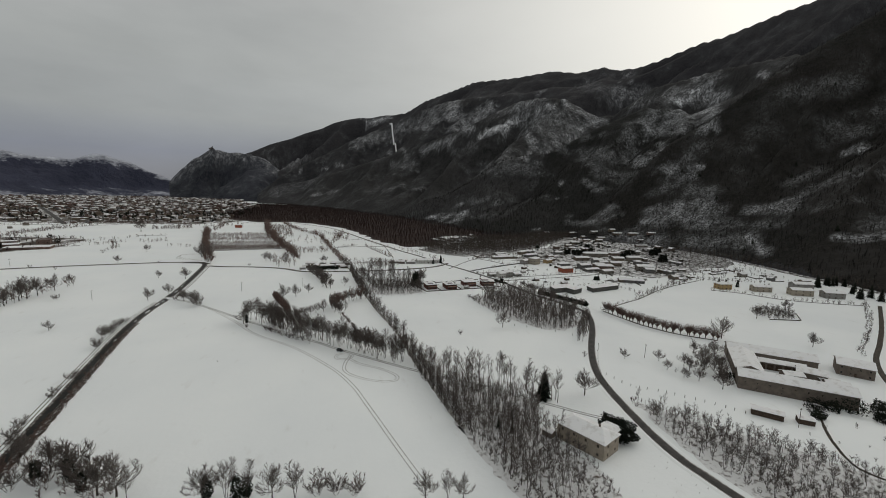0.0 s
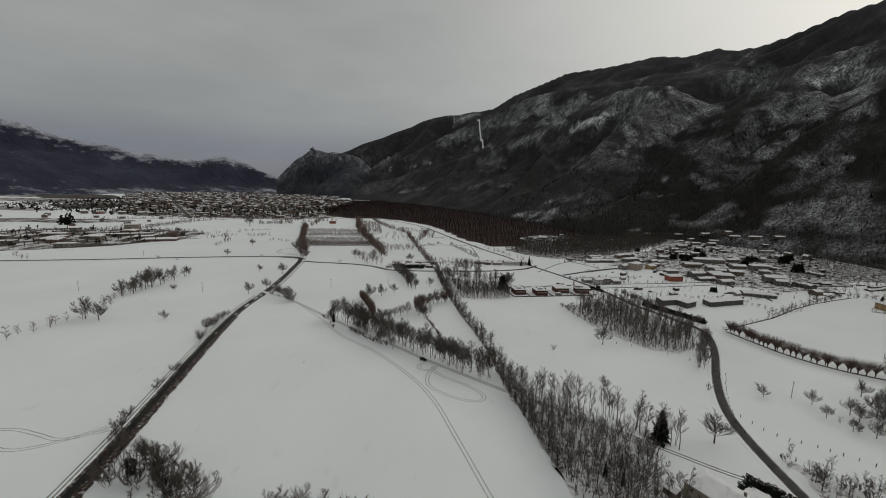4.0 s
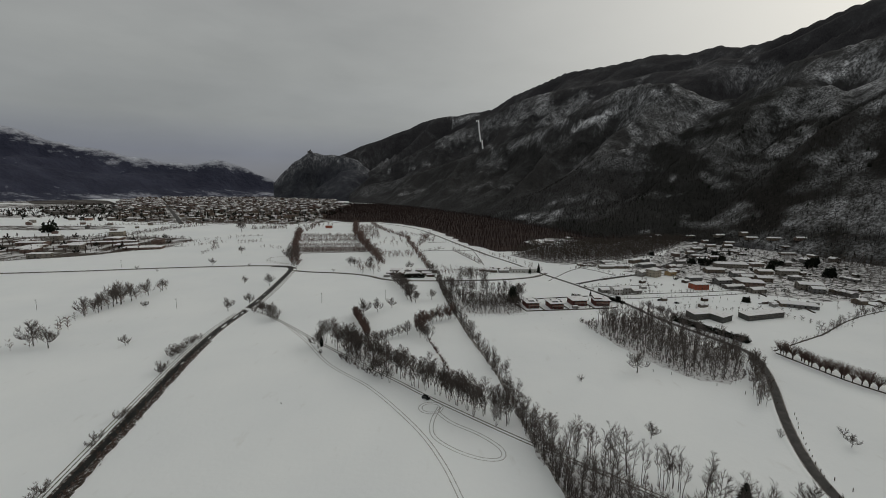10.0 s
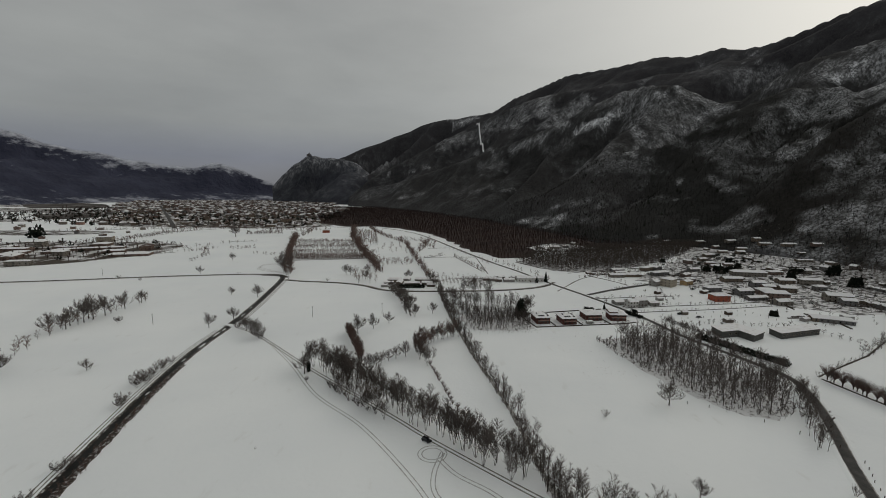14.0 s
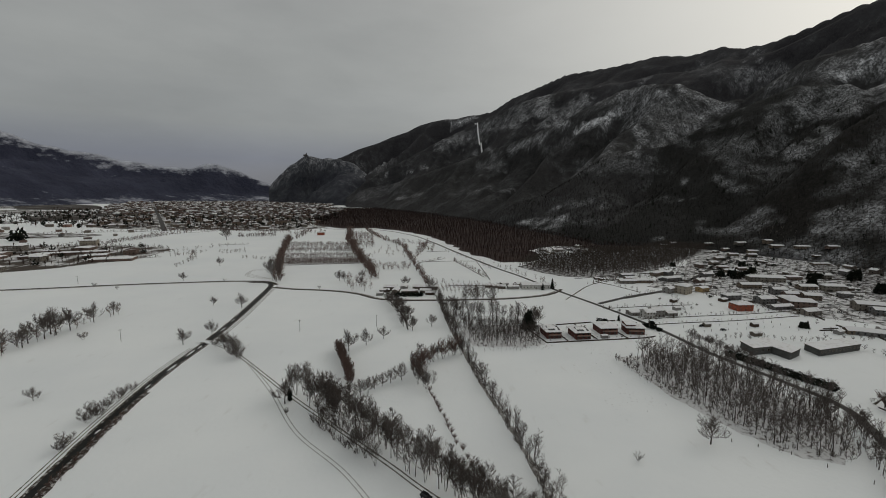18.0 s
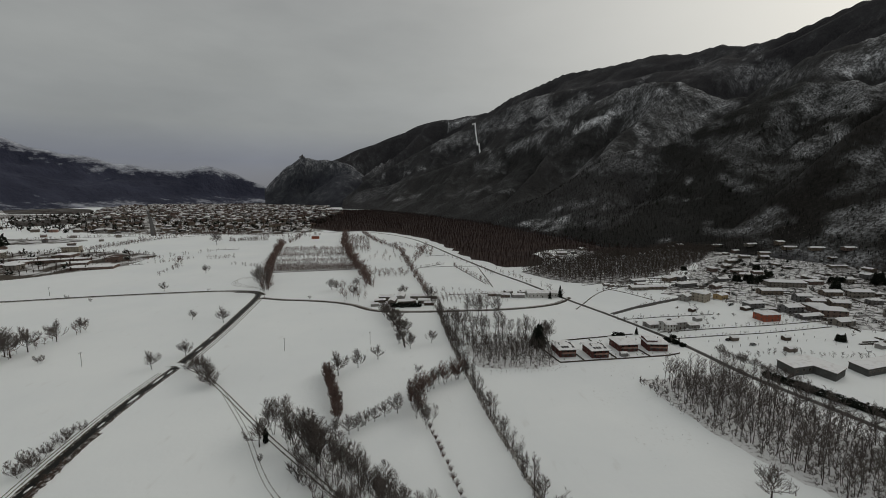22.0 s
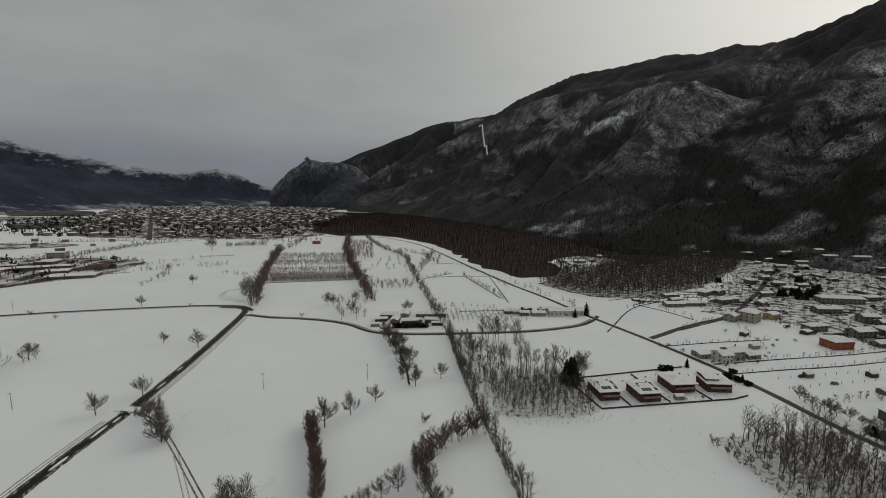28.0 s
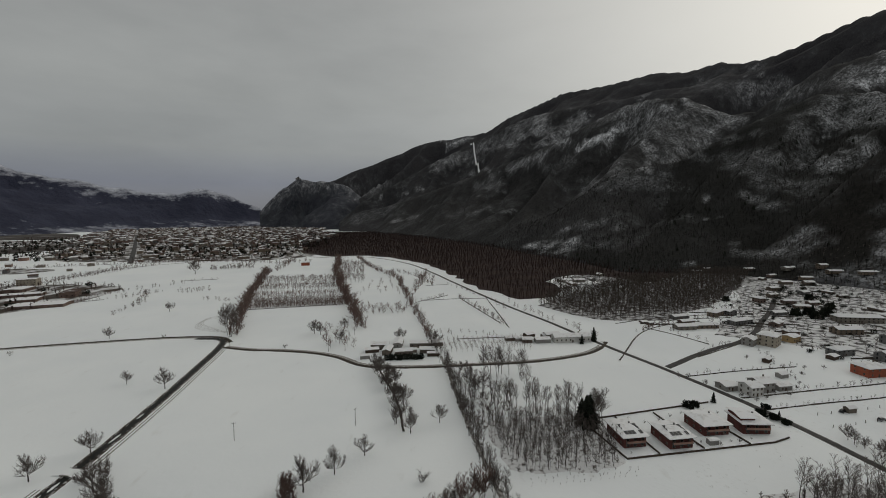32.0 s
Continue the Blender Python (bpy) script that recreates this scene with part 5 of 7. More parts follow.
def evergreen(name, x, y, sx, sy, sz, label, category="hedge", seed=1, turn=0.0, leaf=0.28, n_=700):
    v, f = leaf_mass(seed, n_, sx, sy, sz, leaf)
    ob = new(name, mesh_np("foliage", v, f, NEEDLE))
    ob.matrix_basis = pose(x, y, 0, 0, 0, turn)
    return tagged(ob, label, category)


evergreen("evergreen_bush", 111, -139, 5.0, 7.5, 4.4, "thick dark evergreen bush behind a farmhouse", "bush", 3, 25, 0.5, 3600)
for i in range(9):
    evergreen("evergreen_hedge", -14 + i * 3.1, 256 + rnd.uniform(-0.5, 0.5), 2.0, 1.6, 2.4, "clipped dark evergreen hedge before a farmyard", "hedge", 20 + i, 0, 0.4, 420)
for i in range(22):
    t = i / 21
    evergreen("evergreen_hedge", 202 + 20 * t, 92 - 48 * t, 2.0, 2.4, 2.3, "dark clipped hedge along the road", "hedge", 40 + i, 20, 0.36, 420)
for i, (x, y, s) in enumerate(((210, -104, 3), (216, -108, 3.2), (222, -142, 4), (229, -145, 3.4), (236, -149, 5.2), (246, -154, 4.6), (253, -150, 3.4), (214, -148, 3), (262, -160, 3.2), (240, -158, 3.0), (177, 148, 2.6), (181, 152, 2.4), (184, 147, 2.2), (186, 142, 2.0), (95, 160, 1.2), (190, 158, 2), (150, 164, 2.6), (155, 165, 2.2))):
    evergreen("evergreen_bush", x, y, s, s, s * 0.75, "dark evergreen garden bush in snow", "bush", 60 + i, 0, 0.38, 520)
for i, (x, y, s) in enumerate(VILLAGE_GREEN):
    for dx, dy, h in ((-s * 0.6, 1, 1.5), (s * 0.5, -1, 1.8), (0, s * 0.5, 1.3)):
        conifer(x + dx, y + dy, s * h, "dark conifer among the village houses", "village conifers", 1.7)
    evergreen("evergreen_tree", x, y, s * 0.75, s * 0.6, s * 0.7, "broad dark evergreen between village houses", "evergreen tree", 120 + i, 0, 0.75, 1300)
for i, (x, y, h) in enumerate(((-60, 52, 6), (-88, -117, 8), (-82, -123, 7), (-42, -137, 7), (-33, -139, 8), (-30, -139, 6), (-100, -112, 6))):
    evergreen("ivy_column", x, y, 1.0 if y > 0 else 1.7, 1.0 if y > 0 else 1.7, h * 0.62, "dark ivy climbing a bare tree", "ivy", 90 + i, 0, 0.34, 600)


# ---- buildings ----
def plaster(name, a, b, rough=0.9):
    def paint(k, at):
        big = k.noise(at, 0.35, 5.0, 0.6)
        fine = k.noise(k.scaled(at, (1, 1, 0.3)), 2.2, 5.0, 0.7)
        base = k.mix(k.ramp(big, [(0.35, 0.0), (0.65, 1.0)]), a, b)
        return k.mix(k.ramp(fine, [(0.55, 0.0), (0.75, 0.5)]), base, tuple(v * 0.5 for v in a))
    return material(name, paint, rough, lambda k, at: (k.noise(at, 3.0, 4.0), 0.3, 0.05))


OCHRE = plaster("ochre_plaster", (0.42, 0.30, 0.15), (0.34, 0.24, 0.13))
GREY = plaster("grey_plaster", (0.30, 0.29, 0.27), (0.22, 0.21, 0.20))
BEIGE = plaster("beige_plaster", (0.40, 0.36, 0.29), (0.31, 0.27, 0.22))
WHITE = plaster("white_plaster", (0.58, 0.57, 0.54), (0.45, 0.44, 0.42))
ROSE = plaster("rose_plaster", (0.36, 0.22, 0.17), (0.27, 0.16, 0.13))
ORANGE = plaster("orange_plaster", (0.36, 0.105, 0.06), (0.26, 0.08, 0.05))
STONE = plaster("old_stone", (0.185, 0.155, 0.13), (0.12, 0.10, 0.085))
LIME = plaster("old_limewash", (0.40, 0.35, 0.285), (0.30, 0.255, 0.205))
BRICKRED = plaster("dark_red_brick", (0.135, 0.050, 0.042), (0.085, 0.036, 0.032))
HALLWALL = plaster("dull_hall_wall", (0.105, 0.105, 0.10), (0.075, 0.075, 0.07))
CONCRETE = plaster("concrete", (0.22, 0.22, 0.215), (0.15, 0.15, 0.148))
TILE = material("roof_tile", speckled((0.15, 0.075, 0.05), (0.08, 0.05, 0.04), 1.5), 0.9)
def thin_snow(k, at):
    pick = k.math("FRACT", k.math("ADD", k.add("ShaderNodeObjectInfo").outputs["Random"], k.add("ShaderNodeNewGeometry").outputs["Random Per Island"]))
    f = k.math("ADD", k.noise(at, 0.05, 5.0, 0.7), k.math("MULTIPLY", k.math("SUBTRACT", pick, 0.5), 0.35))
    return k.mix(k.ramp(f, [(0.45, 0.0), (0.60, 1.0)]), (0.085, 0.052, 0.042), (0.74, 0.74, 0.74))


THIN_SNOW = material("patchy_snow_roof", thin_snow, 0.85)
DEEP_SNOW = material("snowed_roof", speckled((0.17, 0.13, 0.11), (0.82, 0.82, 0.82), 0.09, 0.24, 0.38, 6.0), 0.85)
TOWNWALL = [plaster("town_wall", a, tuple(v * 0.6 for v in a)) for a in ((0.26, 0.235, 0.20), (0.21, 0.15, 0.125), (0.22, 0.175, 0.135), (0.20, 0.195, 0.19))]
DARKWOOD = material("dark_timber", speckled((0.05, 0.035, 0.025), (0.09, 0.065, 0.05), 2.0), 0.85)
GLASS = material("window_glass", (0.012, 0.014, 0.016), 0.08, None, 0.5)
FRAME = material("window_frame", speckled((0.16, 0.12, 0.09), (0.26, 0.22, 0.18), 2.0), 0.7)
PANEL = material("solar_panel", (0.012, 0.013, 0.017), 0.15, None, 0.5)
METAL = material("grey_metal", (0.25, 0.25, 0.26), 0.4, None, 0.5, 0.8)
CARPAINT = material("dark_car_paint", (0.015, 0.016, 0.018), 0.25, None, 0.5)
RUBBER = material("tyre_rubber", (0.012, 0.012, 0.012), 0.9)

SHARED = {}
PLAIN = []


def window_mesh(w, h):
    """Frame and pane of a window that faces -y, shared by alike windows."""
    key = (round(w, 2), round(h, 2))
    if key not in SHARED:
        bm = bmesh.new()
        t = 0.10
        for a in ((-w / 2, -w / 2 + t, 0, h), (w / 2 - t, w / 2, 0, h), (-w / 2 + t, w / 2 - t, 0, t), (-w / 2 + t, w / 2 - t, h - t, h), (-0.03, 0.03, t, h - t)):
            box(bm, a[0], a[1], -0.10, 0.02, a[2], a[3])
        f = bpy.data.meshes.new("window")
        bm.to_mesh(f)
        bm.free()
        f.materials.append(FRAME)
        bm = bmesh.new()
        box(bm, -w / 2 + t, w / 2 - t, -0.035, 0.0, t, h - t)
        p = bpy.data.meshes.new("pane")
        bm.to_mesh(p)
        bm.free()
        p.materials.append(GLASS)
        SHARED[key] = (f, p)
    return SHARED[key]


def add_window(parent, x, y, z_, turn=0.0, w=1.1, h=1.5):
    if PLAIN:
        if "plain" not in SHARED:
            bm = bmesh.new()
            box(bm, -0.5, 0.5, -0.06, 0.02, 0, 1.4)
            box(bm, -0.62, 0.62, -0.12, 0.02, -0.1, 0)
            me = bpy.data.meshes.new("window")
            bm.to_mesh(me)
            bm.free()
            me.materials.append(GLASS)
            SHARED["plain"] = me
        o = new("window", SHARED["plain"])
        o.parent, o.matrix_basis = parent, pose(x, y, z_, 0, 0, turn)
        return o
    f, p = window_mesh(w, h)
    o = new("window", f)
    o.parent, o.matrix_basis = parent, pose(x, y, z_, 0, 0, turn)
    q = new("pane", p)
    q.parent = o
    return o


def roof_mesh(w, d, h, rise, inset, over=0.6, thick=0.28, bm=None):
    """A hipped (inset) or gabled (inset 0) roof slab over a w by d plan, ridge along x."""
    bm = bm or bmesh.new()
    a, b = w / 2 + over, d / 2 + over
    low = h - rise * over / (d / 2)
    ring_ = []
    for dz in (0, thick):
        e = [bm.verts.new(p) for p in ((-a, -b, low + dz), (a, -b, low + dz), (a, b, low + dz), (-a, b, low + dz))]
        r = [bm.verts.new((s * (a - inset), 0, h + rise + dz)) for s in (-1, 1)]
        ring_.append((e, r))
    (e0, r0), (e1, r1) = ring_
    for e, r, flip in ((e1, r1, False), (e0, r0, True)):
        fs = [(e[0], e[1], r[1], r[0]), (e[2], e[3], r[0], r[1]), (e[1], e[2], r[1]), (e[3], e[0], r[0])]
        for f in fs if inset > 0 else fs[:2]:
            bm.faces.new(f[::-1] if flip else f)
    for i in range(4):
        j = (i + 1) % 4
        if inset > 0 or i in (0, 2):
            bm.faces.new((e0[i], e0[j], e1[j], e1[i]))
    if inset <= 0:
        for i, j, k in ((1, 2, 1), (3, 0, 0)):
            bm.faces.new((e0[i], r0[k], r1[k], e1[i]))
            bm.faces.new((r0[k], e0[j], e1[j], r1[k]))
    return bm


def wall_mesh(w, d, h, rise, gable):
    bm = bmesh.new()
    a, b = w / 2, d / 2
    lo = [bm.verts.new(p) for p in ((-a, -b, -0.3), (a, -b, -0.3), (a, b, -0.3), (-a, b, -0.3))]
    hi = [bm.verts.new(p) for p in ((-a, -b, h), (a, -b, h), (a, b, h), (-a, b, h))]
    bm.faces.new((lo[0], lo[1], hi[1], hi[0]))
    bm.faces.new((lo[2], lo[3], hi[3], hi[2]))
    if gable:
        g = [bm.verts.new((-a, 0, h + rise)), bm.verts.new((a, 0, h + rise))]
        bm.faces.new((lo[1], lo[2], hi[2], g[1], hi[1]))
        bm.faces.new((lo[3], lo[0], hi[0], g[0], hi[3]))
    else:
        bm.faces.new((lo[1], lo[2], hi[2], hi[1]))
        bm.faces.new((lo[3], lo[0], hi[0], hi[3]))
        bm.faces.new(hi)
    return bm


def house(x, y, turn, w, d, h, wall, label, rise=1.8, inset=0.0, over=0.6, rows_=2, front=3, side=2, chimney=True, name="house", category="house", wins=True, z_=0.0, win=(1.0, 1.4), door=True, roofing=None):
    top = new(name)
    top.matrix_basis = pose(x, y, z_, 0, 0, turn)
    part("wall", wall_mesh(w, d, h, rise, inset <= 0), wall, top)
    part("roof", roof_mesh(w, d, h, rise, inset, over), roofing or ROOF_SNOW, top, "snow-covered roof")
    if wins:
        part("roof_edge", roof_mesh(w, d, h - 0.12, rise, inset, over - 0.05, 0.10), TILE, top, "dark tiled roof edge")
    if chimney:
        bm = bmesh.new()
        cx = w * 0.22
        box(bm, cx - 0.3, cx + 0.3, 0.5, 1.1, h + rise * 0.4, h + rise + 0.9)
        box(bm, cx - 0.4, cx + 0.4, 0.4, 1.2, h + rise + 0.9, h + rise + 1.05)
        part("chimney", bm, STONE, top)
    if wins:
        step = h / rows_
        for r in range(rows_):
            z0 = r * step + step * 0.32
            for s, turn_ in ((-1, 0), (1, 180)):
                for i in range(front):
                    u = -w / 2 + w * (i + 0.5) / front
                    if not (door and r == 0 and s < 0 and i == front // 2):
                        add_window(top, u, s * d / 2, z0, turn_, *win)
            for s, turn_ in ((-1, -90), (1, 90)):
                for i in range(side):
                    add_window(top, s * w / 2, -d / 2 + d * (i + 0.5) / side, z0, turn_, *win)
        if door:
            bm = bmesh.new()
            box(bm, -0.55, 0.55, -d / 2 - 0.05, -d / 2 + 0.05, 0, 2.1)
            part("door", bm, DARKWOOD, top, "dark wooden door")
    return tagged(top, label, category)


# the farmhouse beside the road: long body with a cross wing
fh = house(96.4, -140.0, -65, 20.5, 11.5, 6.8, LIME, "old limewashed farmhouse with a snowy hipped roof", 2.3, 4.5, 0.5, 2, 4, 2, True, "farmhouse", "farmhouse", win=(0.9, 1.2))
part("wing_wall", wall_mesh(9, 6.5, 6.4, 1.6, False), LIME, fh).matrix_basis = pose(5.0, 7.0, 0, 0, 0, 90)
part("wing_roof", roof_mesh(9, 6.5, 6.4, 1.6, 3.0, 0.5), ROOF_SNOW, fh, "snow-covered wing roof").matrix_basis = pose(5.0, 7.0, 0, 0, 0, 90)
house(84.5, -131, -65, 4.5, 3.4, 2.4, STONE, "small lean-to shed with a snowy roof", 0.7, 0.0, 0.3, 1, 1, 0, False, "shed", "shed")

# the old courtyard farm
FARM = pose(205.5, -115.5, 0, 0, 0, -43.7)
yard = new("courtyard_farm")
yard.matrix_basis = FARM


def wing(parent, cx, cy, length, deep, h, rise, turn):
    m = pose(cx, cy, 0, 0, 0, turn)
    part("wing_wall", wall_mesh(length, deep, h, rise, True), STONE, parent).matrix_basis = m
    part("wing_roof", roof_mesh(length, deep, h, rise, 0.0, 0.5), ROOF_SNOW, parent, "snow-covered wing roof").matrix_basis = m
    part("wing_edge", roof_mesh(length, deep, h - 0.12, rise, 0.0, 0.45, 0.1), TILE, parent).matrix_basis = m


wing(yard, 24, 6.0, 48, 12, 7.0, 2.4, 0)
wing(yard, 6.5, 29, 34, 12.5, 7.02, 2.4, 90)
wing(yard, 22, 53, 44, 13, 6.8, 2.5, 0)
wing(yard, 28, 27, 9, 7, 4.2, 1.2, 14)
wing(yard, 38, 34, 13, 9, 5.0, 1.8, -10)
wing(yard, 46, 24, 10, 8, 3.8, 1.4, 5)
wing(yard, 26, 42, 22, 7, 4.4, 1.2, 0)
for i in range(9):
    add_window(yard, 3 + i * 5.2, 0, 4.0, 0, 0.9, 1.1)
    if i % 2:
        add_window(yard, 3 + i * 5.2, 0, 1.2, 0, 0.8, 0.9)
for i in range(4):
    add_window(yard, 0, 5 + i * 7, 3.6, -90, 0.9, 1.2)
for i in range(7):
    bm = bmesh.new()
    box(bm, 15 + i * 4, 18 + i * 4, 38.3, 38.47, 0.2, 3.4)
    part("barn_opening", bm, DARKWOOD, yard, "dark timber barn opening")
tagged(yard, "large old stone farm round a courtyard, snowy roofs", "farm")
house(291.8, -116.5, -53, 16, 15, 6.2, STONE, "stone barn with a snowy gabled roof", 2.2, 0.0, 0.5, 2, 4, 1, False, "barn", "barn")
house(192, -141, -50, 12, 5, 2.8, DARKWOOD, "low dark timber shed with a snowy roof", 0.6, 0.0, 0.4, 1, 2, 0, False, "shed", "shed", False)
house(203, -150, -40, 6, 4, 2.4, DARKWOOD, "low dark timber shed with a snowy roof", 0.5, 0.0, 0.3, 1, 2, 0, False, "shed", "shed", False)
house(258, -125, -30, 9, 6, 2.8, STONE, "small outbuilding under snow", 0.9, 0.0, 0.4, 1, 1, 0, False, "shed", "shed", False)


# the four brick villas
def villa(x, y, turn, w, d, panels, label, kind):
    top = new("villa")
    top.matrix_basis = pose(x, y, 0, 0, 0, turn)
    part("wall", wall_mesh(w, d, 5.2, 1.0, False), BRICKRED, top)
    part("roof", roof_mesh(w, d, 5.3, 1.3, w * 0.42, 1.2, 0.30), ROOF_SNOW, top, "wide snow-covered roof")
    part("roof_edge", roof_mesh(w, d, 5.18, 1.3, w * 0.42, 1.15, 0.10), DARKWOOD, top, "dark timber eaves")
    bm = bmesh.new()
    box(bm, -w / 2 + 0.8, w / 2 - 0.8, -d / 2 - 1.4, -d / 2 - 0.005, 2.55, 2.75)
    part("balcony_slab", bm, CONCRETE, top)
    bm = bmesh.new()
    box(bm, -w / 2 + 0.8, w / 2 - 0.8, -d / 2 - 1.4, -d / 2 - 1.3, 2.75, 3.65)
    part("balcony_parapet", bm, ROSE, top)
    for i in range(3):
        for z0 in (0.5, 3.1):
            add_window(top, -w / 2 + w * (i + 0.5) / 3, -d / 2, z0, 0, 1.5, 1.8)
            add_window(top, -w / 2 + w * (i + 0.5) / 3, d / 2, z0 + 0.4, 180, 1.1, 1.3)
            add_window(top, -w / 2, -d / 2 + d * (i + 0.5) / 3, z0 + 0.4, -90, 1.1, 1.3)
            add_window(top, w / 2, -d / 2 + d * (i + 0.5) / 3, z0 + 0.4, 90, 1.1, 1.3)
    bm = bmesh.new()
    box(bm, w * 0.2, w * 0.2 + 0.6, 1.5, 2.1, 5.6, 7.2)
    part("chimney", bm, CONCRETE, top)
    if panels:
        tilt = math.atan2(1.3, d / 2)
        for i in range(panels):
            for j in range(3):
                if (i + 2 * j) % 11 == 3:
                    continue
                bm = bmesh.new()
                box(bm, -0.78, 0.78, -1.2, 1.2, 0, 0.05)
                o = part("solar_panel", bm, PANEL, top, "dark solar panel with snow between")
                o.matrix_basis = pose(-w * 0.30 + i * 1.75, -d * 0.36 + j * 2.55, 5.3 + 0.36 + 1.3 * (0.30 + j * 2.55 / d) * 0.98, math.degrees(tilt), 0, 0)
    return tagged(top, label, "villa", "brick villas")


villa(101, 138, 2, 10.5, 15, 5, "dark red brick villa with solar panels on its snowy roof", 0)
villa(121, 134.5, 2, 11, 14, 5, "dark red brick villa with solar panels on its snowy roof", 0)
villa(144.5, 143, 1, 12.5, 14, 0, "dark red brick villa under a smooth snow-covered roof", 1)
v4 = villa(165, 141, -8, 12.5, 12, 0, "dark red brick villa with a stepped snowy roof", 1)
part("upper_wall", wall_mesh(6.5, 10, 7.0, 0.7, True), BRICKRED, v4).matrix_basis = pose(-3.2, 0.6, 0)
part("upper_roof", roof_mesh(6.5, 10, 7.0, 0.7, 0.0, 0.7), ROOF_SNOW, v4, "snow-covered upper roof").matrix_basis = pose(-3.2, 0.6, 0)


def garden_wall(points, h=0.7, thick=0.25, label="low dark garden wall with snow along it", mat=DARKWOOD, name="garden_wall"):
    for (x0, y0), (x1, y1) in zip(points, points[1:]):
        L, an = math.hypot(x1 - x0, y1 - y0), math.degrees(math.atan2(y1 - y0, x1 - x0))
        bm = bmesh.new()
        box(bm, 0, L, -thick / 2, thick / 2, -0.2, h)
        ob = part(name, bm, mat)
        ob.matrix_basis = pose(x0, y0, 0, 0, 0, an)
        tagged(ob, label, "garden wall", "garden walls")
        bm = bmesh.new()
        box(bm, 0, L, -thick / 2 - 0.08, thick / 2 + 0.08, h, h + 0.07)
        part("coping", bm, MUD, ob)


garden_wall([(88, 153), (93, 122), (166, 127), (176, 130)])
garden_wall([(109, 124), (106, 158)])
garden_wall([(131, 126), (128, 160)])
garden_wall([(154, 127), (150, 163)])
garden_wall([(88, 156), (120, 161), (165, 168)])
house(137.5, 129.5, 2, 4.5, 2.6, 2.2, GREY, "small garden shed with a snowy roof", 0.4, 0, 0.2, 1, 1, 0, False, "shed", "shed", False)

for x, y, h in ((97, 126, 0.9), (112, 155, 1.2), (118, 151, 1.0), (126, 152, 1.3), (134, 155, 1.6), (142, 158, 1.2), (133, 131, 1.0), (147, 130, 1.0), (158, 131, 0.9), (155, 158, 1.4), (161, 156, 1.2), (110, 150, 1.0), (172, 152, 1.3), (96, 152, 1.1), (104, 154, 0.8)):
    plant("shrub", x, y, h, "small bare shrub in a snowy villa garden", "villa garden shrubs", rnd, "shrub")
for x, y, h in ((140, 127.5, 1.6), (129, 128, 1.4), (150, 128.5, 1.8), (192, 166, 2.2), (200, 168, 2.0), (216, 170, 2.2), (228, 178, 2.4), (188, 172, 2.0), (236, 184, 2.0), (250, 196, 2.6), (240, 228, 2.6), (180, 190, 3), (176, 200, 3), (262, 206, 2.4), (275, 205, 2.4)):
    plant("round", x, y, h, "small bare fruit tree in a snowy garden", "fruit trees", rnd)

# village houses that stand out
house(295, 194, 2, 15, 11, 6.0, ORANGE, "bright orange house with a snowy roof", 1.6, 3.5, 0.8)
house(197, 176, 5, 8, 9, 5.6, WHITE, "pale house with a snowy gabled roof near the road", 1.6)
house(207, 180, 5, 10, 9, 6.0, GREY, "grey house with a snowy gabled roof near the road", 1.8)
house(189, 184, 5, 9, 8, 3.2, GREY, "low outbuilding with a snowy roof", 1.0, 0, 0.5, 1, 2, 1, False)
house(220, 180, 5, 9, 6, 3.0, GREY, "low outbuilding with a snowy roof", 0.8, 0, 0.5, 1, 2, 1, False)
house(283, 256, 32, 13, 12, 8.6, BEIGE, "tall beige house on the village street", 1.8, 3.5, 0.6, 3, 3, 3)
house(268, 258, 32, 9, 8, 5.5, GREY, "grey house on the village street", 1.5)
house(308, 262, 20, 11, 8, 4.6, OCHRE, "low yellow house with a snowy roof", 1.0, 0, 0.5, 1, 3, 1, False)


def flat_hall(outline, h, label, panes):
    """A low hall on an angled plan: dark walls, a thick even sheet of snow on the flat roof, and a row of windows."""
    top = new("warehouse")
    cx, cy = sum(p[0] for p in outline) / len(outline), sum(p[1] for p in outline) / len(outline)
    top.matrix_basis = pose(cx, cy, 0)
    pts = [(x - cx, y - cy) for x, y in outline]

    def prism(name, grow, z0, z1, mat, label_=""):
        bm = bmesh.new()
        ring_ = [(x * grow, y * grow) for x, y in pts]
        lo, hi = [bm.verts.new((*p, z0)) for p in ring_], [bm.verts.new((*p, z1)) for p in ring_]
        bm.faces.new(hi)
        bm.faces.new(lo[::-1])
        for i in range(len(pts)):
            j = (i + 1) % len(pts)
            bm.faces.new((lo[i], lo[j], hi[j], hi[i]))
        bmesh.ops.recalc_face_normals(bm, faces=bm.faces[:])
        part(name, bm, mat, top, label_)

    prism("wall", 0.97, -0.3, h, HALLWALL)
    prism("fascia", 1.0, h, h + 0.35, DARKWOOD, "dark roof edge")
    prism("roof", 0.995, h + 0.35, h + 0.62, ROOF_SNOW, "flat roof under an even sheet of snow")
    for (x0, y0), (x1, y1), n_ in panes:
        turn = math.degrees(math.atan2(y1 - y0, x1 - x0))
        for i in range(n_):
            t = (i + 0.5) / n_
            add_window(top, (x0 + (x1 - x0) * t - cx) * 0.97, (y0 + (y1 - y0) * t - cy) * 0.97, h * 0.45, turn, 1.7, 1.5)
    return tagged(top, label, "warehouse")


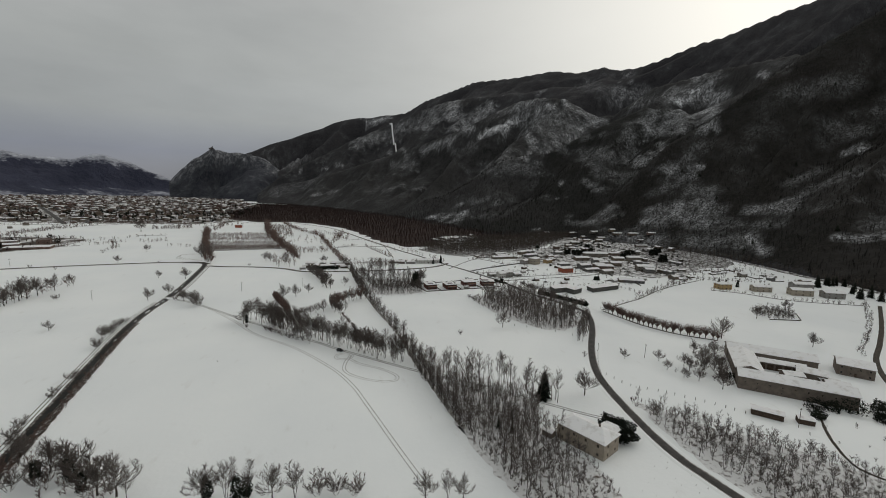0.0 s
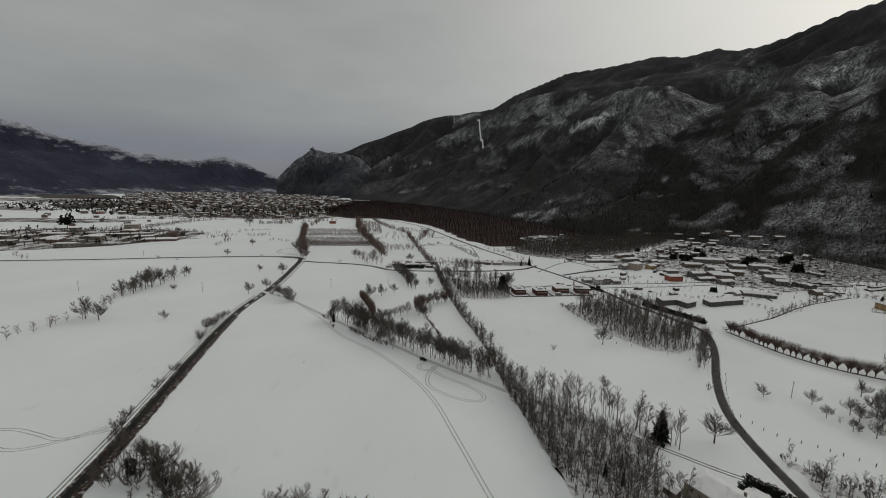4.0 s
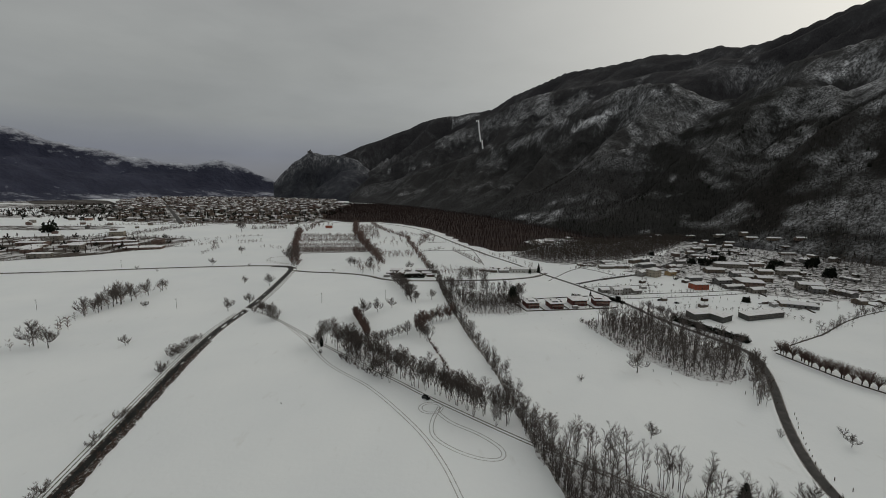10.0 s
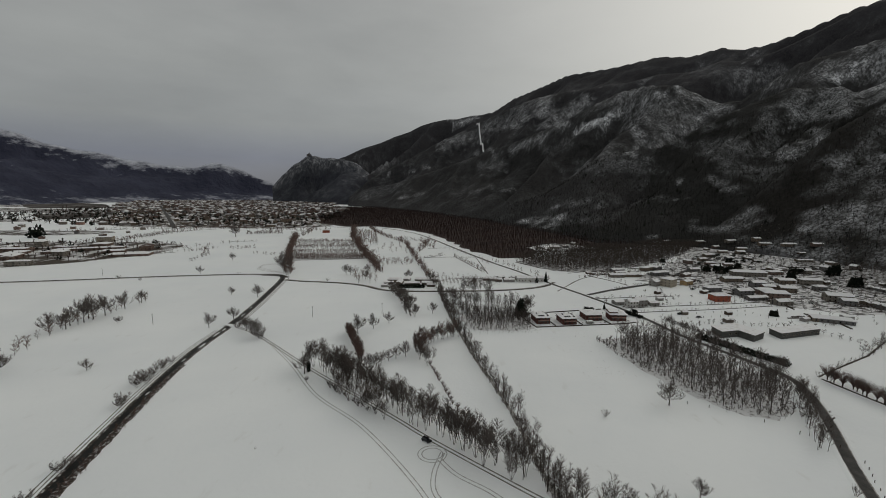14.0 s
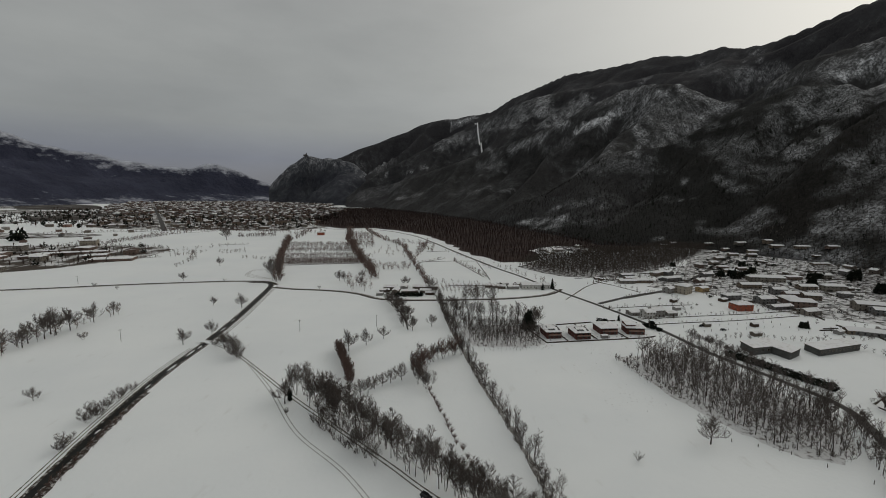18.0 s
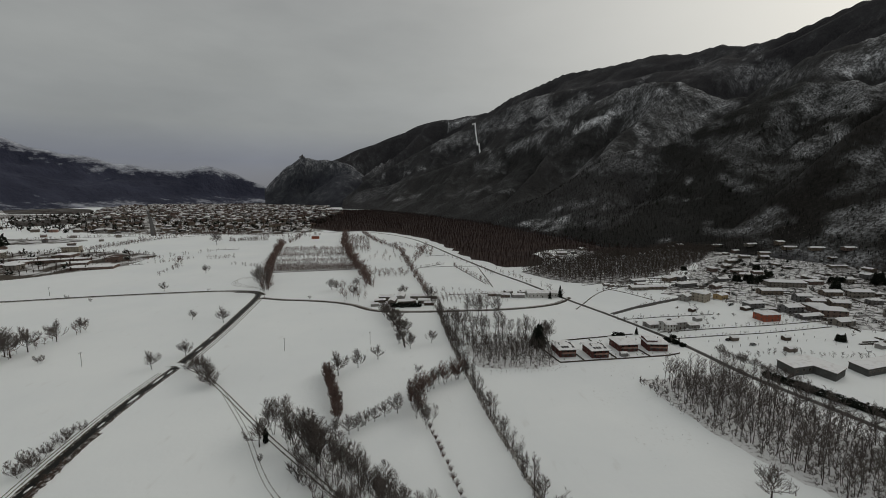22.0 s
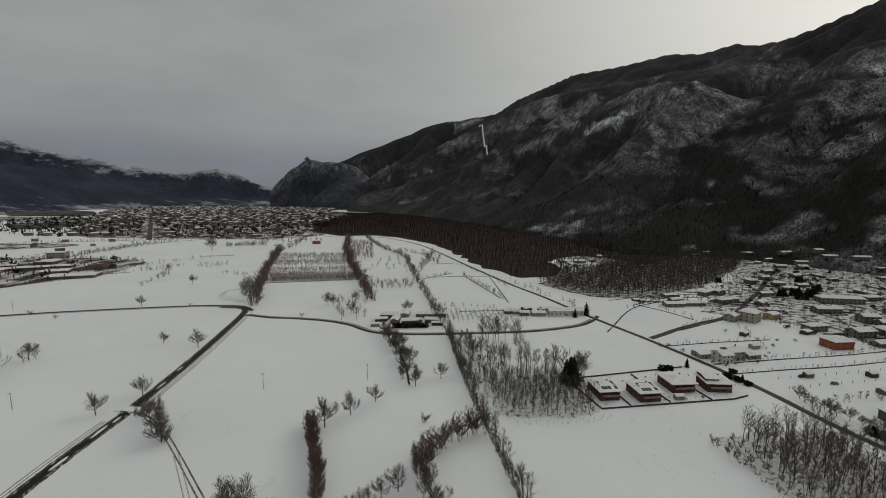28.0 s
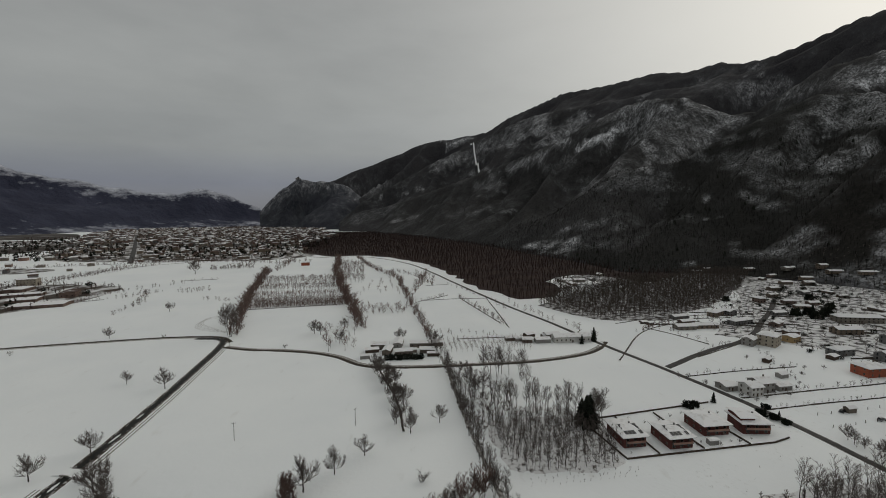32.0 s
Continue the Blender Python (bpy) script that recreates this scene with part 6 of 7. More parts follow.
flat_hall([(219, 92.5), (233.5, 94.8), (236, 83.3), (249.3, 90), (245.5, 108), (244.5, 111.3), (220.3, 105.5)], 4.4, "angled low warehouse under an even sheet of snow", [((219, 92.5), (233.5, 94.8), 3)])
flat_hall([(260.2, 87.8), (298.5, 96), (304.5, 108.3), (261, 99.8)], 4.0, "long low workshop with a row of windows, snowy roof", [((260.2, 87.8), (298.5, 96), 11)])
house(-20, 284, -4, 14, 9, 4.2, STONE, "farm building with a snowy roof behind an evergreen hedge", 1.5, 0, 0.5, 1, 3, 1, False, "farm_building", "farm building")
house(-6, 290, 84, 16, 7, 3.6, GREY, "farm shed with a snowy roof", 1.0, 0, 0.4, 1, 3, 1, False, "farm_building", "farm building")
house(12, 284, -4, 18, 7, 4.0, STONE, "long farm building with a snowy roof", 1.3, 0, 0.5, 1, 4, 1, False, "farm_building", "farm building")
house(-26, 276, 10, 10, 6, 2.6, DARKWOOD, "low farm shed under snow", 0.5, 0, 0.4, 1, 2, 0, False, "shed", "shed", False)
for x, y, a_, w_, d_, h_ in ((-2, 268, 4, 13, 7, 3.4), (16, 270, -8, 11, 6, 3.2), (-14, 272, 80, 12, 6, 3.6), (24, 286, 0, 10, 7, 3.6), (86, 292, 4, 9, 5, 2.8), (98, 286, -6, 8, 6, 3.0), (122, 296, 8, 12, 7, 3.4)):
    house(x, y, a_, w_, d_, h_, STONE, "old farm outbuilding under a snowy roof", 1.2, 0, 0.5, 1, 3, 1, False, "farm_building", "farm building", roofing=DEEP_SNOW)
house(134, 284, 0, 30, 9, 4.8, WHITE, "long white farmhouse with a row of windows", 1.8, 0, 0.5, 1, 8, 1, True, "farmhouse", "farmhouse")
house(110, 284, 0, 12, 7, 3.2, GREY, "low farm shed under snow", 0.8, 0, 0.4, 1, 2, 0, False, "shed", "shed", False)
house(104, 300, 20, 8, 6, 2.8, DARKWOOD, "small dark shed under snow", 0.7, 0, 0.4, 1, 2, 0, False, "shed", "shed", False)
house(420, 78, -8, 14, 10, 6, OCHRE, "yellow house with a snowy roof below the woods", 1.6, 3)
house(452, 60, -20, 18, 9, 5.6, BEIGE, "long beige house with a snowy roof", 1.5)
house(478, 38, -25, 20, 10, 6.2, BEIGE, "long beige house with a snowy roof", 1.6)
house(500, 22, -25, 18, 10, 6, GREY, "grey house with a snowy roof at the field edge", 1.6)
house(512, 60, -20, 20, 11, 6.4, GREY, "grey house with a snowy roof at the field edge", 1.8)
for hx, hy in ((-943, 1039), (-895, 1034), (-833, 1028), (-778, 1023)):
    house(hx, hy, rnd.uniform(0, 40), 16, 11, 7.5, rnd.choice([ROSE, STONE, GREY]), "house with a snowy roof on the plain outside the town", 2.0, 3.0, 0.5, 2, 4, 2, False)
house(-568, 646, 14, 24, 14, 10.5, BEIGE, "beige three-storey block beside the works", 1.2, 0, 0.5, 3, 6, 3, False, "apartment_block", "apartment block")
house(-201, 833, 10, 16, 9, 6.5, ORANGE, "small red-brown house between fields", 1.6, 3)


# ---- the rest of the village, from a few plans ----
def spread_houses(plans, places, angle, group):
    first = {}
    PLAIN.append(1)
    for i, (x, y, z_) in enumerate(places):
        k = rnd.randrange(len(plans))
        turn = angle + rnd.choice([0, 90]) + rnd.uniform(-9, 9)
        if k not in first:
            first[k] = plans[k](x, y, turn)
            first[k].location.z = z_
            tagged(first[k], group=group)
        else:
            copy_thing(first[k], pose(x, y, z_, 0, 0, turn) @ Matrix.Diagonal((rnd.choice([0.6, 0.8, 1.0, 1.3, 1.7]) * rnd.uniform(0.9, 1.1), rnd.uniform(0.75, 1.25), rnd.uniform(0.5, 0.85), 1)))
    PLAIN.clear()


VILLAGE = [
    lambda x, y, a: house(x, y, a, 10, 8, 5.2, TOWNWALL[0], "beige village house with a snowy gabled roof", 1.8, roofing=DEEP_SNOW),
    lambda x, y, a: house(x, y, a, 11, 8, 5.6, TOWNWALL[3], "grey village house with a snowy roof", 1.9, roofing=DEEP_SNOW),
    lambda x, y, a: house(x, y, a, 9, 8, 5, STONE, "old stone village house under snow", 2.0, roofing=DEEP_SNOW),
    lambda x, y, a: house(x, y, a, 10, 8, 5.4, TOWNWALL[1], "dull pink village house with a snowy roof", 1.8, 3.0, roofing=DEEP_SNOW),
    lambda x, y, a: house(x, y, a, 8, 5, 2.8, DARKWOOD, "low dark shed with a snowy roof", 1.0, 0, 0.4, 1, 2, 1, False, "shed", "shed", False),
    lambda x, y, a: house(x, y, a, 13, 7.5, 4.8, TOWNWALL[2], "ochre village house with a long snowy roof", 1.7, roofing=DEEP_SNOW),
]
TAKEN = [(293, 192), (197, 176), (207, 180), (283, 256), (308, 262), (268, 258), (222, 92), (272, 92)]
# the houses of the village, street by street: x, y, z, turn, length, depth, height of the eaves, wall
PLACED = {}
PLACED["street"] = [(421, 308, 0.0, -14, 38.1, 11.0, 5.5, 0), (373, 276, 0.0, -6, 21.5, 9.0, 4.6, 2), (379, 246, 0.0, -10, 13.1, 9.0, 6.2, 3), (379, 232, 0.0, -12, 11.5, 8.0, 5.2, 1), (336, 214, 0.0, 4, 16.4, 10.0, 5.4, 3), (358, 200, 0.0, -18, 21.2, 12.0, 6.0, 1), (394, 225, 0.0, -16, 14.8, 10.0, 5.0, 2), (334, 195, 0.0, 6, 20.8, 7.0, 3.0, 3), (344, 177, 0.0, 8, 16.0, 9.0, 4.0, 0), (314, 229, 0.0, 4, 15.8, 8.0, 5.0, 3), (431, 266, 0.0, -8, 17.5, 9.0, 4.2, 2), (452, 256, 0.0, -10, 20.9, 9.0, 6.4, 0), (438, 231, 0.0, -12, 10.4, 8.0, 4.4, 3)]
PLACED["east"] = [(410, 186, 0.0, -22, 20.7, 11.0, 6.4, 0), (405, 172, 0.0, -22, 11.0, 9.0, 5.2, 3), (338, 124, 0.0, -30, 26.6, 9.0, 3.4, 3), (329, 128, 0.0, -18, 9.5, 7.0, 3.2, 2), (362, 217, 0.0, -12, 15.8, 9.0, 5.0, 1)]
PLACED["upper hamlet"] = [(480, 461, 0.0, 10, 14.4, 7.0, 4.0, 2), (429, 387, 0.0, -8, 12.6, 7.0, 3.8, 1), (421, 362, 0.0, -20, 14.6, 7.0, 3.6, 2), (492, 430, 0.0, 14, 12.2, 7.0, 4.0, 3), (536, 500, 0.0, -4, 15.4, 7.0, 3.8, 2), (373, 342, 0.0, 4, 13.9, 7.0, 3.2, 3), (584, 516, 3.3, -12, 15.9, 7.0, 4.0, 2), (592, 552, 12.5, 10, 22.3, 8.0, 4.4, 0), (615, 503, 13.4, -12, 19.1, 8.0, 4.4, 2), (562, 593, 6.8, 0, 15.7, 7.0, 3.6, 2), (564, 553, 2.3, 12, 13.0, 6.0, 3.4, 1), (336, 305, 0.0, 30, 13.9, 7.0, 3.6, 1)]
PLACED["foot of the wood"] = [(309, 315, 0.0, 14, 23.0, 8.0, 4.4, 3), (310, 347, 0.0, 30, 18.7, 8.0, 4.6, 2), (268, 307, 0.0, -4, 21.2, 7.0, 3.4, 2), (261, 322, 0.0, 8, 13.6, 6.0, 3.2, 1), (488, 617, 1.0, 0, 14.1, 7.0, 3.6, 2), (510, 622, 4.7, 8, 12.2, 6.0, 3.4, 1), (616, 523, 18.3, 0, 12.5, 8.0, 6.0, 2), (630, 471, 16.6, -10, 21.5, 8.0, 4.2, 2), (648, 440, 20.6, -10, 15.7, 8.0, 4.2, 1), (444, 424, 0.0, 14, 13.4, 6.0, 3.4, 2), (449, 378, 0.0, 0, 12.4, 6.0, 3.2, 1)]
KINDS = ("beige plastered", "dull pink", "ochre plastered", "grey plastered")
PLAIN.append(1)
for street, places in PLACED.items():
    for x, y, z_, turn, long, deep, tall, wall in places:
        low = tall < 4.0
        house(x, y, turn, long, deep, tall, TOWNWALL[wall], f"{KINDS[wall]} {'low outbuilding' if low else 'village house'} under a snowy roof", 0.16 * deep + 0.2, 0.0 if (x + y) % 3 else 2.5, 0.5, 1 if low else 2, max(2, int(long / 3.6)), 2, not low, "outbuilding" if low else "house", "shed" if low else "house", True, z_ - (0.6 if z_ else 0), door=not low, roofing=DEEP_SNOW)
PLAIN.clear()
TAKEN += [(r[0], r[1]) for rows in PLACED.values() for r in rows]
spots = []
road_line = curve(VILLAGE_ROAD, 6)
for x, y in scatter([(262, 305), (330, 340), (420, 440), (560, 560), (640, 520), (690, 430), (600, 300), (500, 200), (400, 150), (320, 178), (318, 240), (300, 275)], 24.0, 50, 34):
    z_ = float(slope_z(np.array([x]), np.array([y]), SLOPES)[0])
    if all((x - u) ** 2 + (y - v) ** 2 > 21**2 for u, v in TAKEN) and min((q - Vector((x, y, 0))).length for q in road_line) > 9 and z_ < 14:
        spots.append((x, y, max(0.0, z_)))
for x, y in scatter([(190, 300), (240, 290), (300, 320), (330, 345), (300, 370), (220, 340)], 30, 51, 5) + scatter([(380, 120), (420, 135), (480, 100), (560, 80), (560, 160), (460, 180)], 26, 52, 16) + scatter([(380, 150), (430, 150), (440, 180), (400, 172)], 20, 53, 2) + scatter([(200, 500), (300, 560), (350, 640), (260, 620)], 24, 54, 8):
    spots.append((x, y, max(0.0, float(slope_z(np.array([x]), np.array([y]), SLOPES)[0]))))
spread_houses(VILLAGE, spots, 2, "village houses")
spots += [(r[0], r[1], r[2]) for rows in PLACED.values() for r in rows]
for i, (x, y, z_) in enumerate(spots * 2):
    an = radians(-8 + rnd.choice([0, 0, 90]) + rnd.uniform(-12, 12))
    L = rnd.uniform(9, 30)
    if z_ < 1:
        c, s = math.cos(an), math.sin(an)
        ox, oy = rnd.uniform(-11, 11), rnd.uniform(-11, 11)
        tagged(ribbon("garden_edge", curve([(x + ox - c * L / 2, y + oy - s * L / 2), (x + ox, y + oy), (x + ox + c * L / 2, y + oy + s * L / 2)], 3), [(-0.5, 0.0), (-0.3, 0.8), (0.3, 0.85), (0.5, 0.0)], MUD, 0.15, 0.012, 300 + i), "dark hedge or wall round a garden", "garden edge", kind="structure")

# ---- the town across the valley ----
TOWN = [
    lambda x, y, a: house(x, y, a, 12, 10, 7.5, TOWNWALL[0], "beige town house with a snowy roof", 2.2, 4, 0.6, 3, 4, 3, False, wins=False, roofing=THIN_SNOW),
    lambda x, y, a: house(x, y, a, 11, 10, 6.5, TOWNWALL[1], "dull pink town house with a snowy roof", 2.2, 0, 0.6, 2, 4, 3, False, wins=False, roofing=THIN_SNOW),
    lambda x, y, a: house(x, y, a, 18, 11, 10, TOWNWALL[2], "ochre block of flats with a snowy roof", 2.0, 4, 0.6, 3, 4, 3, False, wins=False, roofing=THIN_SNOW),
    lambda x, y, a: house(x, y, a, 13, 9, 6.5, TOWNWALL[3], "grey town house with a snowy roof", 2.4, 0, 0.6, 2, 4, 3, False, wins=False, roofing=THIN_SNOW),
    lambda x, y, a: house(x, y, a, 10, 8, 5.5, TOWNWALL[1], "small dull red town house with a snowy roof", 1.8, 0, 0.6, 2, 4, 3, False, wins=False, roofing=THIN_SNOW),
]
WORKS = [
    lambda x, y, a: house(x, y, a, 38, 20, 6, TOWNWALL[1], "flat dull red works hall with snow on its roof", 1.0, 0, 0.5, 1, 6, 3, False, "works_hall", "works hall", roofing=DEEP_SNOW),
    lambda x, y, a: house(x, y, a, 26, 16, 6.5, TOWNWALL[1], "reddish works hall with snow on its roof", 1.2, 0, 0.5, 1, 5, 3, False, "works_hall", "works hall", roofing=THIN_SNOW),
    lambda x, y, a: house(x, y, a, 16, 12, 9, TOWNWALL[0], "beige three-storey building beside the works", 1.6, 3, 0.5, 3, 4, 3, False),
]
spread_houses(WORKS, [(x, y, 0) for x, y in scatter([(-600, 365), (-520, 385), (-440, 450), (-392, 515), (-440, 590), (-540, 640), (-680, 600), (-720, 480)], 40, 60, 30)], 14, "works beside the fields")
AVENUE = [(-596, 930), (-760, 1215), (-1060, 1730), (-1400, 2310)]
avenue = curve(AVENUE, 20)
tagged(ribbon("avenue", avenue, [(-5.5, 0.0), (-5.2, 0.06), (5.2, 0.06), (5.5, 0.0)], ASPHALT, 0.0, 0.03), "straight wide avenue leading into the town", "road", kind="structure")


def off_avenue(places, gap=14):
    a, b = np.array(AVENUE[0], float), np.array(AVENUE[-1], float)
    side = np.array((b[1] - a[1], a[0] - b[0])) / np.linalg.norm(b - a)
    return [p for p in places if abs((np.array(p[:2]) - a) @ side) > gap]


near_town = scatter([(-860, 1060), (-760, 1010), (-620, 950), (-480, 960), (-300, 1000), (-250, 1150), (-330, 1350), (-700, 1500), (-1080, 1480), (-960, 1240)], 23, 61, 165)
spread_houses(TOWN, [(x, y, 0) for x, y in off_avenue(near_town)], 25, "town houses")
spread_houses(TOWN, [(x, y, 0) for x, y in scatter([(-900, 640), (-640, 700), (-600, 900), (-900, 1000), (-1100, 900)], 70, 66, 15)], 25, "houses outside the town")


def far_house(w, d, h, rise):
    bm = wall_mesh(w, d, h, rise, True)
    k = len(bm.faces)
    roof_mesh(w, d, h, rise, 0.0, 0.6, 0.3, bm)
    bmesh.ops.triangulate(bm, faces=bm.faces[:])
    bm.verts.index_update()
    v = np.array([u.co for u in bm.verts])
    f = np.array([[u.index for u in g.verts] for g in bm.faces])
    mid = v[f][:, :, 2].min(1)
    mi = np.where(mid > h - 1.4, 1, 0)
    bm.free()
    return v, f, mi, h


kinds = [far_house(11, 9, 7, 2.2), far_house(14, 9, 9, 2.0), far_house(10, 8, 6, 2), far_house(20, 11, 7, 1.5)]
walls = TOWNWALL
for k, w in enumerate(walls):
    rows = [(x, y, 0, rr.uniform(5.5, 10), rr.randrange(4)) for x, y in off_avenue(scatter([(-1130, 1500), (-1000, 1500), (-330, 1330), (-300, 1900), (-480, 2300), (-520, 3000), (-900, 3300), (-2000, 3150), (-1640, 2300)], 40, 70 + k, 950))]
    joined("town_houses", rows, kinds, [w, THIN_SNOW], "crowded roofs of the town far across the valley", "town")
v1, f1 = leaf_mass(9, 26, 4.5, 4.5, 4.0, 1.9)
v3, f3 = leaf_mass(10, 130, 3.4, 2.4, 2.2, 0.5)
v2, f2 = needle_tree(9, 4.0, 0.8)
rows = [(x, y, 0, rr.uniform(4, 8), 0) for x, y in off_avenue(scatter([(-1500, 1300), (-900, 1010), (-300, 980), (-260, 1400), (-400, 2300), (-900, 3200), (-1600, 3000)], 32, 75, 1100), 18)]
rows += [(x, y, 0, rr.uniform(9, 16), 1) for x, y in off_avenue(scatter([(-1100, 1050), (-300, 1000), (-330, 1600), (-1100, 1700)], 60, 76, 160), 22)]
rows += [(x, y, 0, rr.uniform(3, 6), 0) for x, y in scatter([(-760, 330), (-420, 460), (-430, 640), (-760, 640)], 50, 77, 20)]
rows += [(-751, 724, 0, 18, 0), (-746, 720, 0, 15, 0), (-757, 722, 0, 14, 0)]
rows += [(x, y, max(0, float(slope_z(np.array([x]), np.array([y]), SLOPES)[0])), rr.uniform(1.8, 3.6), 2) for x, y in scatter([(262, 305), (420, 440), (640, 520), (690, 430), (500, 180), (330, 170)], 17, 78, 110)]
rows += [(x, y, 0, rr.uniform(2.5, 5), 2) for x, y in scatter([(464, 455), (362, 326), (420, 318), (571, 490)], 15, 178, 34)]
bare = [(x, y, 0, rr.uniform(7, 12), rr.randrange(5)) for x, y in off_avenue(scatter([(-1500, 1300), (-900, 1010), (-300, 980), (-260, 1400), (-400, 2300), (-900, 3200), (-1600, 3000)], 20, 176, 3600), 16)]
bare += [(x, y, 0, rr.uniform(5, 9), rr.randrange(5)) for x, y in scatter([(-760, 330), (-420, 460), (-430, 640), (-760, 640)], 12, 177, 420)]
joined("town_trees", rows, [(v1, f1, 0, 6.0), (v2, f2, 0, 4.0), (v3, f3, 0, 4.0)], [NEEDLE], "dark garden trees between the roofs", "trees")
rows = [(x, y, max(0, float(slope_z(np.array([x]), np.array([y]), SLOPES)[0])), rr.uniform(3, 7), 4 + rr.randrange(7)) for x, y in scatter([(230, 320), (420, 450), (640, 560), (720, 430), (560, 120), (330, 160), (300, 270)], 7, 79, 1900)]
joined("garden_trees", rows, MID, [BARK, TWIG], "bare garden trees and scrub among the houses", "trees", grow=1.1)

# ---- woods on the slopes and the brown wood at their foot ----
def spiky(seed, h, wide, count=7, broad=0.26):
    """A far leafless tree: a stem and a fan of limbs, as slim blades."""
    r, v, f = random.Random(seed), [], []
    for i in range(count):
        an, t = r.uniform(0, 6.28), (0 if i == 0 else r.uniform(0.2, 0.6))
        reach = 0 if i == 0 else wide * r.uniform(0.5, 1)
        b, w = len(v), 0.32 if i == 0 else broad
        p, q = Vector((0, 0, h * t)), Vector((math.cos(an) * reach, math.sin(an) * reach, h * (1 if i == 0 else min(1, t + r.uniform(0.3, 0.5)))))
        s = Vector((-math.sin(an), math.cos(an), 0)) * w
        v += [p - s, p + s, q]
        f.append((b, b + 1, b + 2))
        if i == 0:
            s2 = Vector((math.cos(an), math.sin(an), 0)) * w
            v += [p - s2, p + s2, q]
            f.append((b + 3, b + 4, b + 5))
    return np.array([tuple(u) for u in v]), np.array(f), 0, h


SPIKY = [spiky(i, 12.0, 2.8) for i in range(5)]
WOODY = [spiky(30 + i, 9.0, 2.4, 10, 0.20) for i in range(5)]
BUSHY = [spiky(20 + i, 9.0, 3.2, 12, 0.5) for i in range(5)]
CONE = [(*(lambda t: (t[0], t[1]))(needle_tree(3, 3.4, 1.1)), 1, 3.4)]
rng = np.random.RandomState(77)


SLOPEWOOD = material("slope_wood", speckled((0.012, 0.011, 0.0105), (0.030, 0.027, 0.026), 0.01, 0.35, 0.65, 6.0), 0.95)


def slope_rows(count, a0, a1, r0, r1, cone_share, low=6, high=12, zmax=900):
    a = np.radians(rng.uniform(a0, a1, count))
    r = np.sqrt(rng.uniform(r0**2, r1**2, count))
    x, y = HUB[0] + r * np.sin(a), HUB[1] + r * np.cos(a)
    z_ = slope_z(x, y, SLOPES)
    bare_ = open_ground(np.stack([x, y, z_], 1))
    ok = (z_ > 1.0) & (z_ < zmax) & (rng.rand(count) > bare_ * 0.75)
    return [(x[i], y[i], z_[i] - 0.5, rng.uniform(low, high), 5 if rng.rand() < cone_share else rng.randint(5)) for i in np.nonzero(ok)[0]]


joined("town_bare_trees", bare, BUSHY, [BROWNWOOD], "bare trees between the roofs of the town", "trees")
joined("slope_woods", slope_rows(30000, 8, 68, 560, 1500, 0.006, 5, 10), SPIKY + CONE, [SLOPEWOOD, NEEDLE], "bare and evergreen woods on the mountain side", "woodland")
joined("upper_woods", slope_rows(9000, 0, 60, 1500, 2500, 0.0, 5, 9), SPIKY + CONE, [SLOPEWOOD, NEEDLE], "bare woods high on the mountain side", "woodland")
WOOD = [(-262, 1110), (-176, 1000), (-108, 1008), (-36, 955), (34, 832), (72, 705), (98, 552), (119, 488), (131, 447), (160, 446), (194, 462), (207, 495), (222, 585), (300, 625), (340, 540), (480, 640), (480, 800), (420, 1000), (330, 1150), (40, 2250), (-300, 2320), (-690, 2300)]
FOOT = [(191, 475), (151, 415), (166, 378), (188, 347), (227, 344), (274, 352), (338, 385), (440, 470), (560, 590), (520, 660), (400, 560), (330, 560), (262, 500)]
rows = [(x, y, 0, rr.uniform(6, 11), rr.randrange(5)) for x, y in scatter(WOOD, 5.8, 90, 17000)]
LAST = len(rows)
rows += [(x, y, 0, rr.uniform(10, 16), rr.randrange(4)) for x, y in scatter(FOOT, 3.3, 91, 6200)]
rows += [(x, y, 0, rr.uniform(8, 13), rr.randrange(4)) for x, y in along_line([(194, 455), (212, 495), (228, 560), (300, 625), (345, 545), (300, 500), (215, 480)], 2.2, 92, 7)]
rows += [(x, y, 0, rr.uniform(7, 12), rr.randrange(4)) for x, y in scatter([(205, 478), (300, 495), (350, 545), (300, 628), (225, 565)], 8.5, 96, 200)]
HILLFOOT = [(640, 410), (702, 384), (692, 250), (655, 130), (620, 0), (575, 0), (596, 130), (622, 250), (600, 330)]
rows += [(x, y, 0, rr.uniform(7, 14), rr.randrange(4)) for x, y in scatter(HILLFOOT, 5.0, 95, 2500)]
joined("brown_wood", rows[:LAST], WOODY, [REDWOOD], "wide reddish brown leafless wood at the mountain foot", "woodland")
joined("foot_wood", rows[LAST:], [sparse_tree(260 + i, 12.0, 8, 1, 0.5, 0.15, 0.13) for i in range(4)], [BROWNWOOD, BARK], "tall bare trees below the mountain", "woodland")


YARD = material("trodden_village_ground", speckled((0.045, 0.038, 0.032), (0.74, 0.74, 0.74), 0.17, 0.40, 0.54, 8.0, (0.8, 1.0, 1.0)), 0.9)
BRUSH = material("brushy_snow", speckled((0.105, 0.085, 0.068), (0.74, 0.74, 0.74), 0.45, 0.31, 0.48, 8.0), 0.9)
LITTER = material("wood_floor", speckled((0.026, 0.015, 0.013), (0.050, 0.032, 0.027), 0.03, 0.4, 0.6), 0.95)
FOOTFLOOR = material("stem_strewn_snow", speckled((0.045, 0.036, 0.031), (0.62, 0.62, 0.62), 0.16, 0.42, 0.60, 8.0), 0.95)
FALLOW = material("bare_field", speckled((0.075, 0.062, 0.05), (0.66, 0.66, 0.66), 0.045, 0.46, 0.58, 8.0, (1.0, 0.5, 1.0)), 0.95)


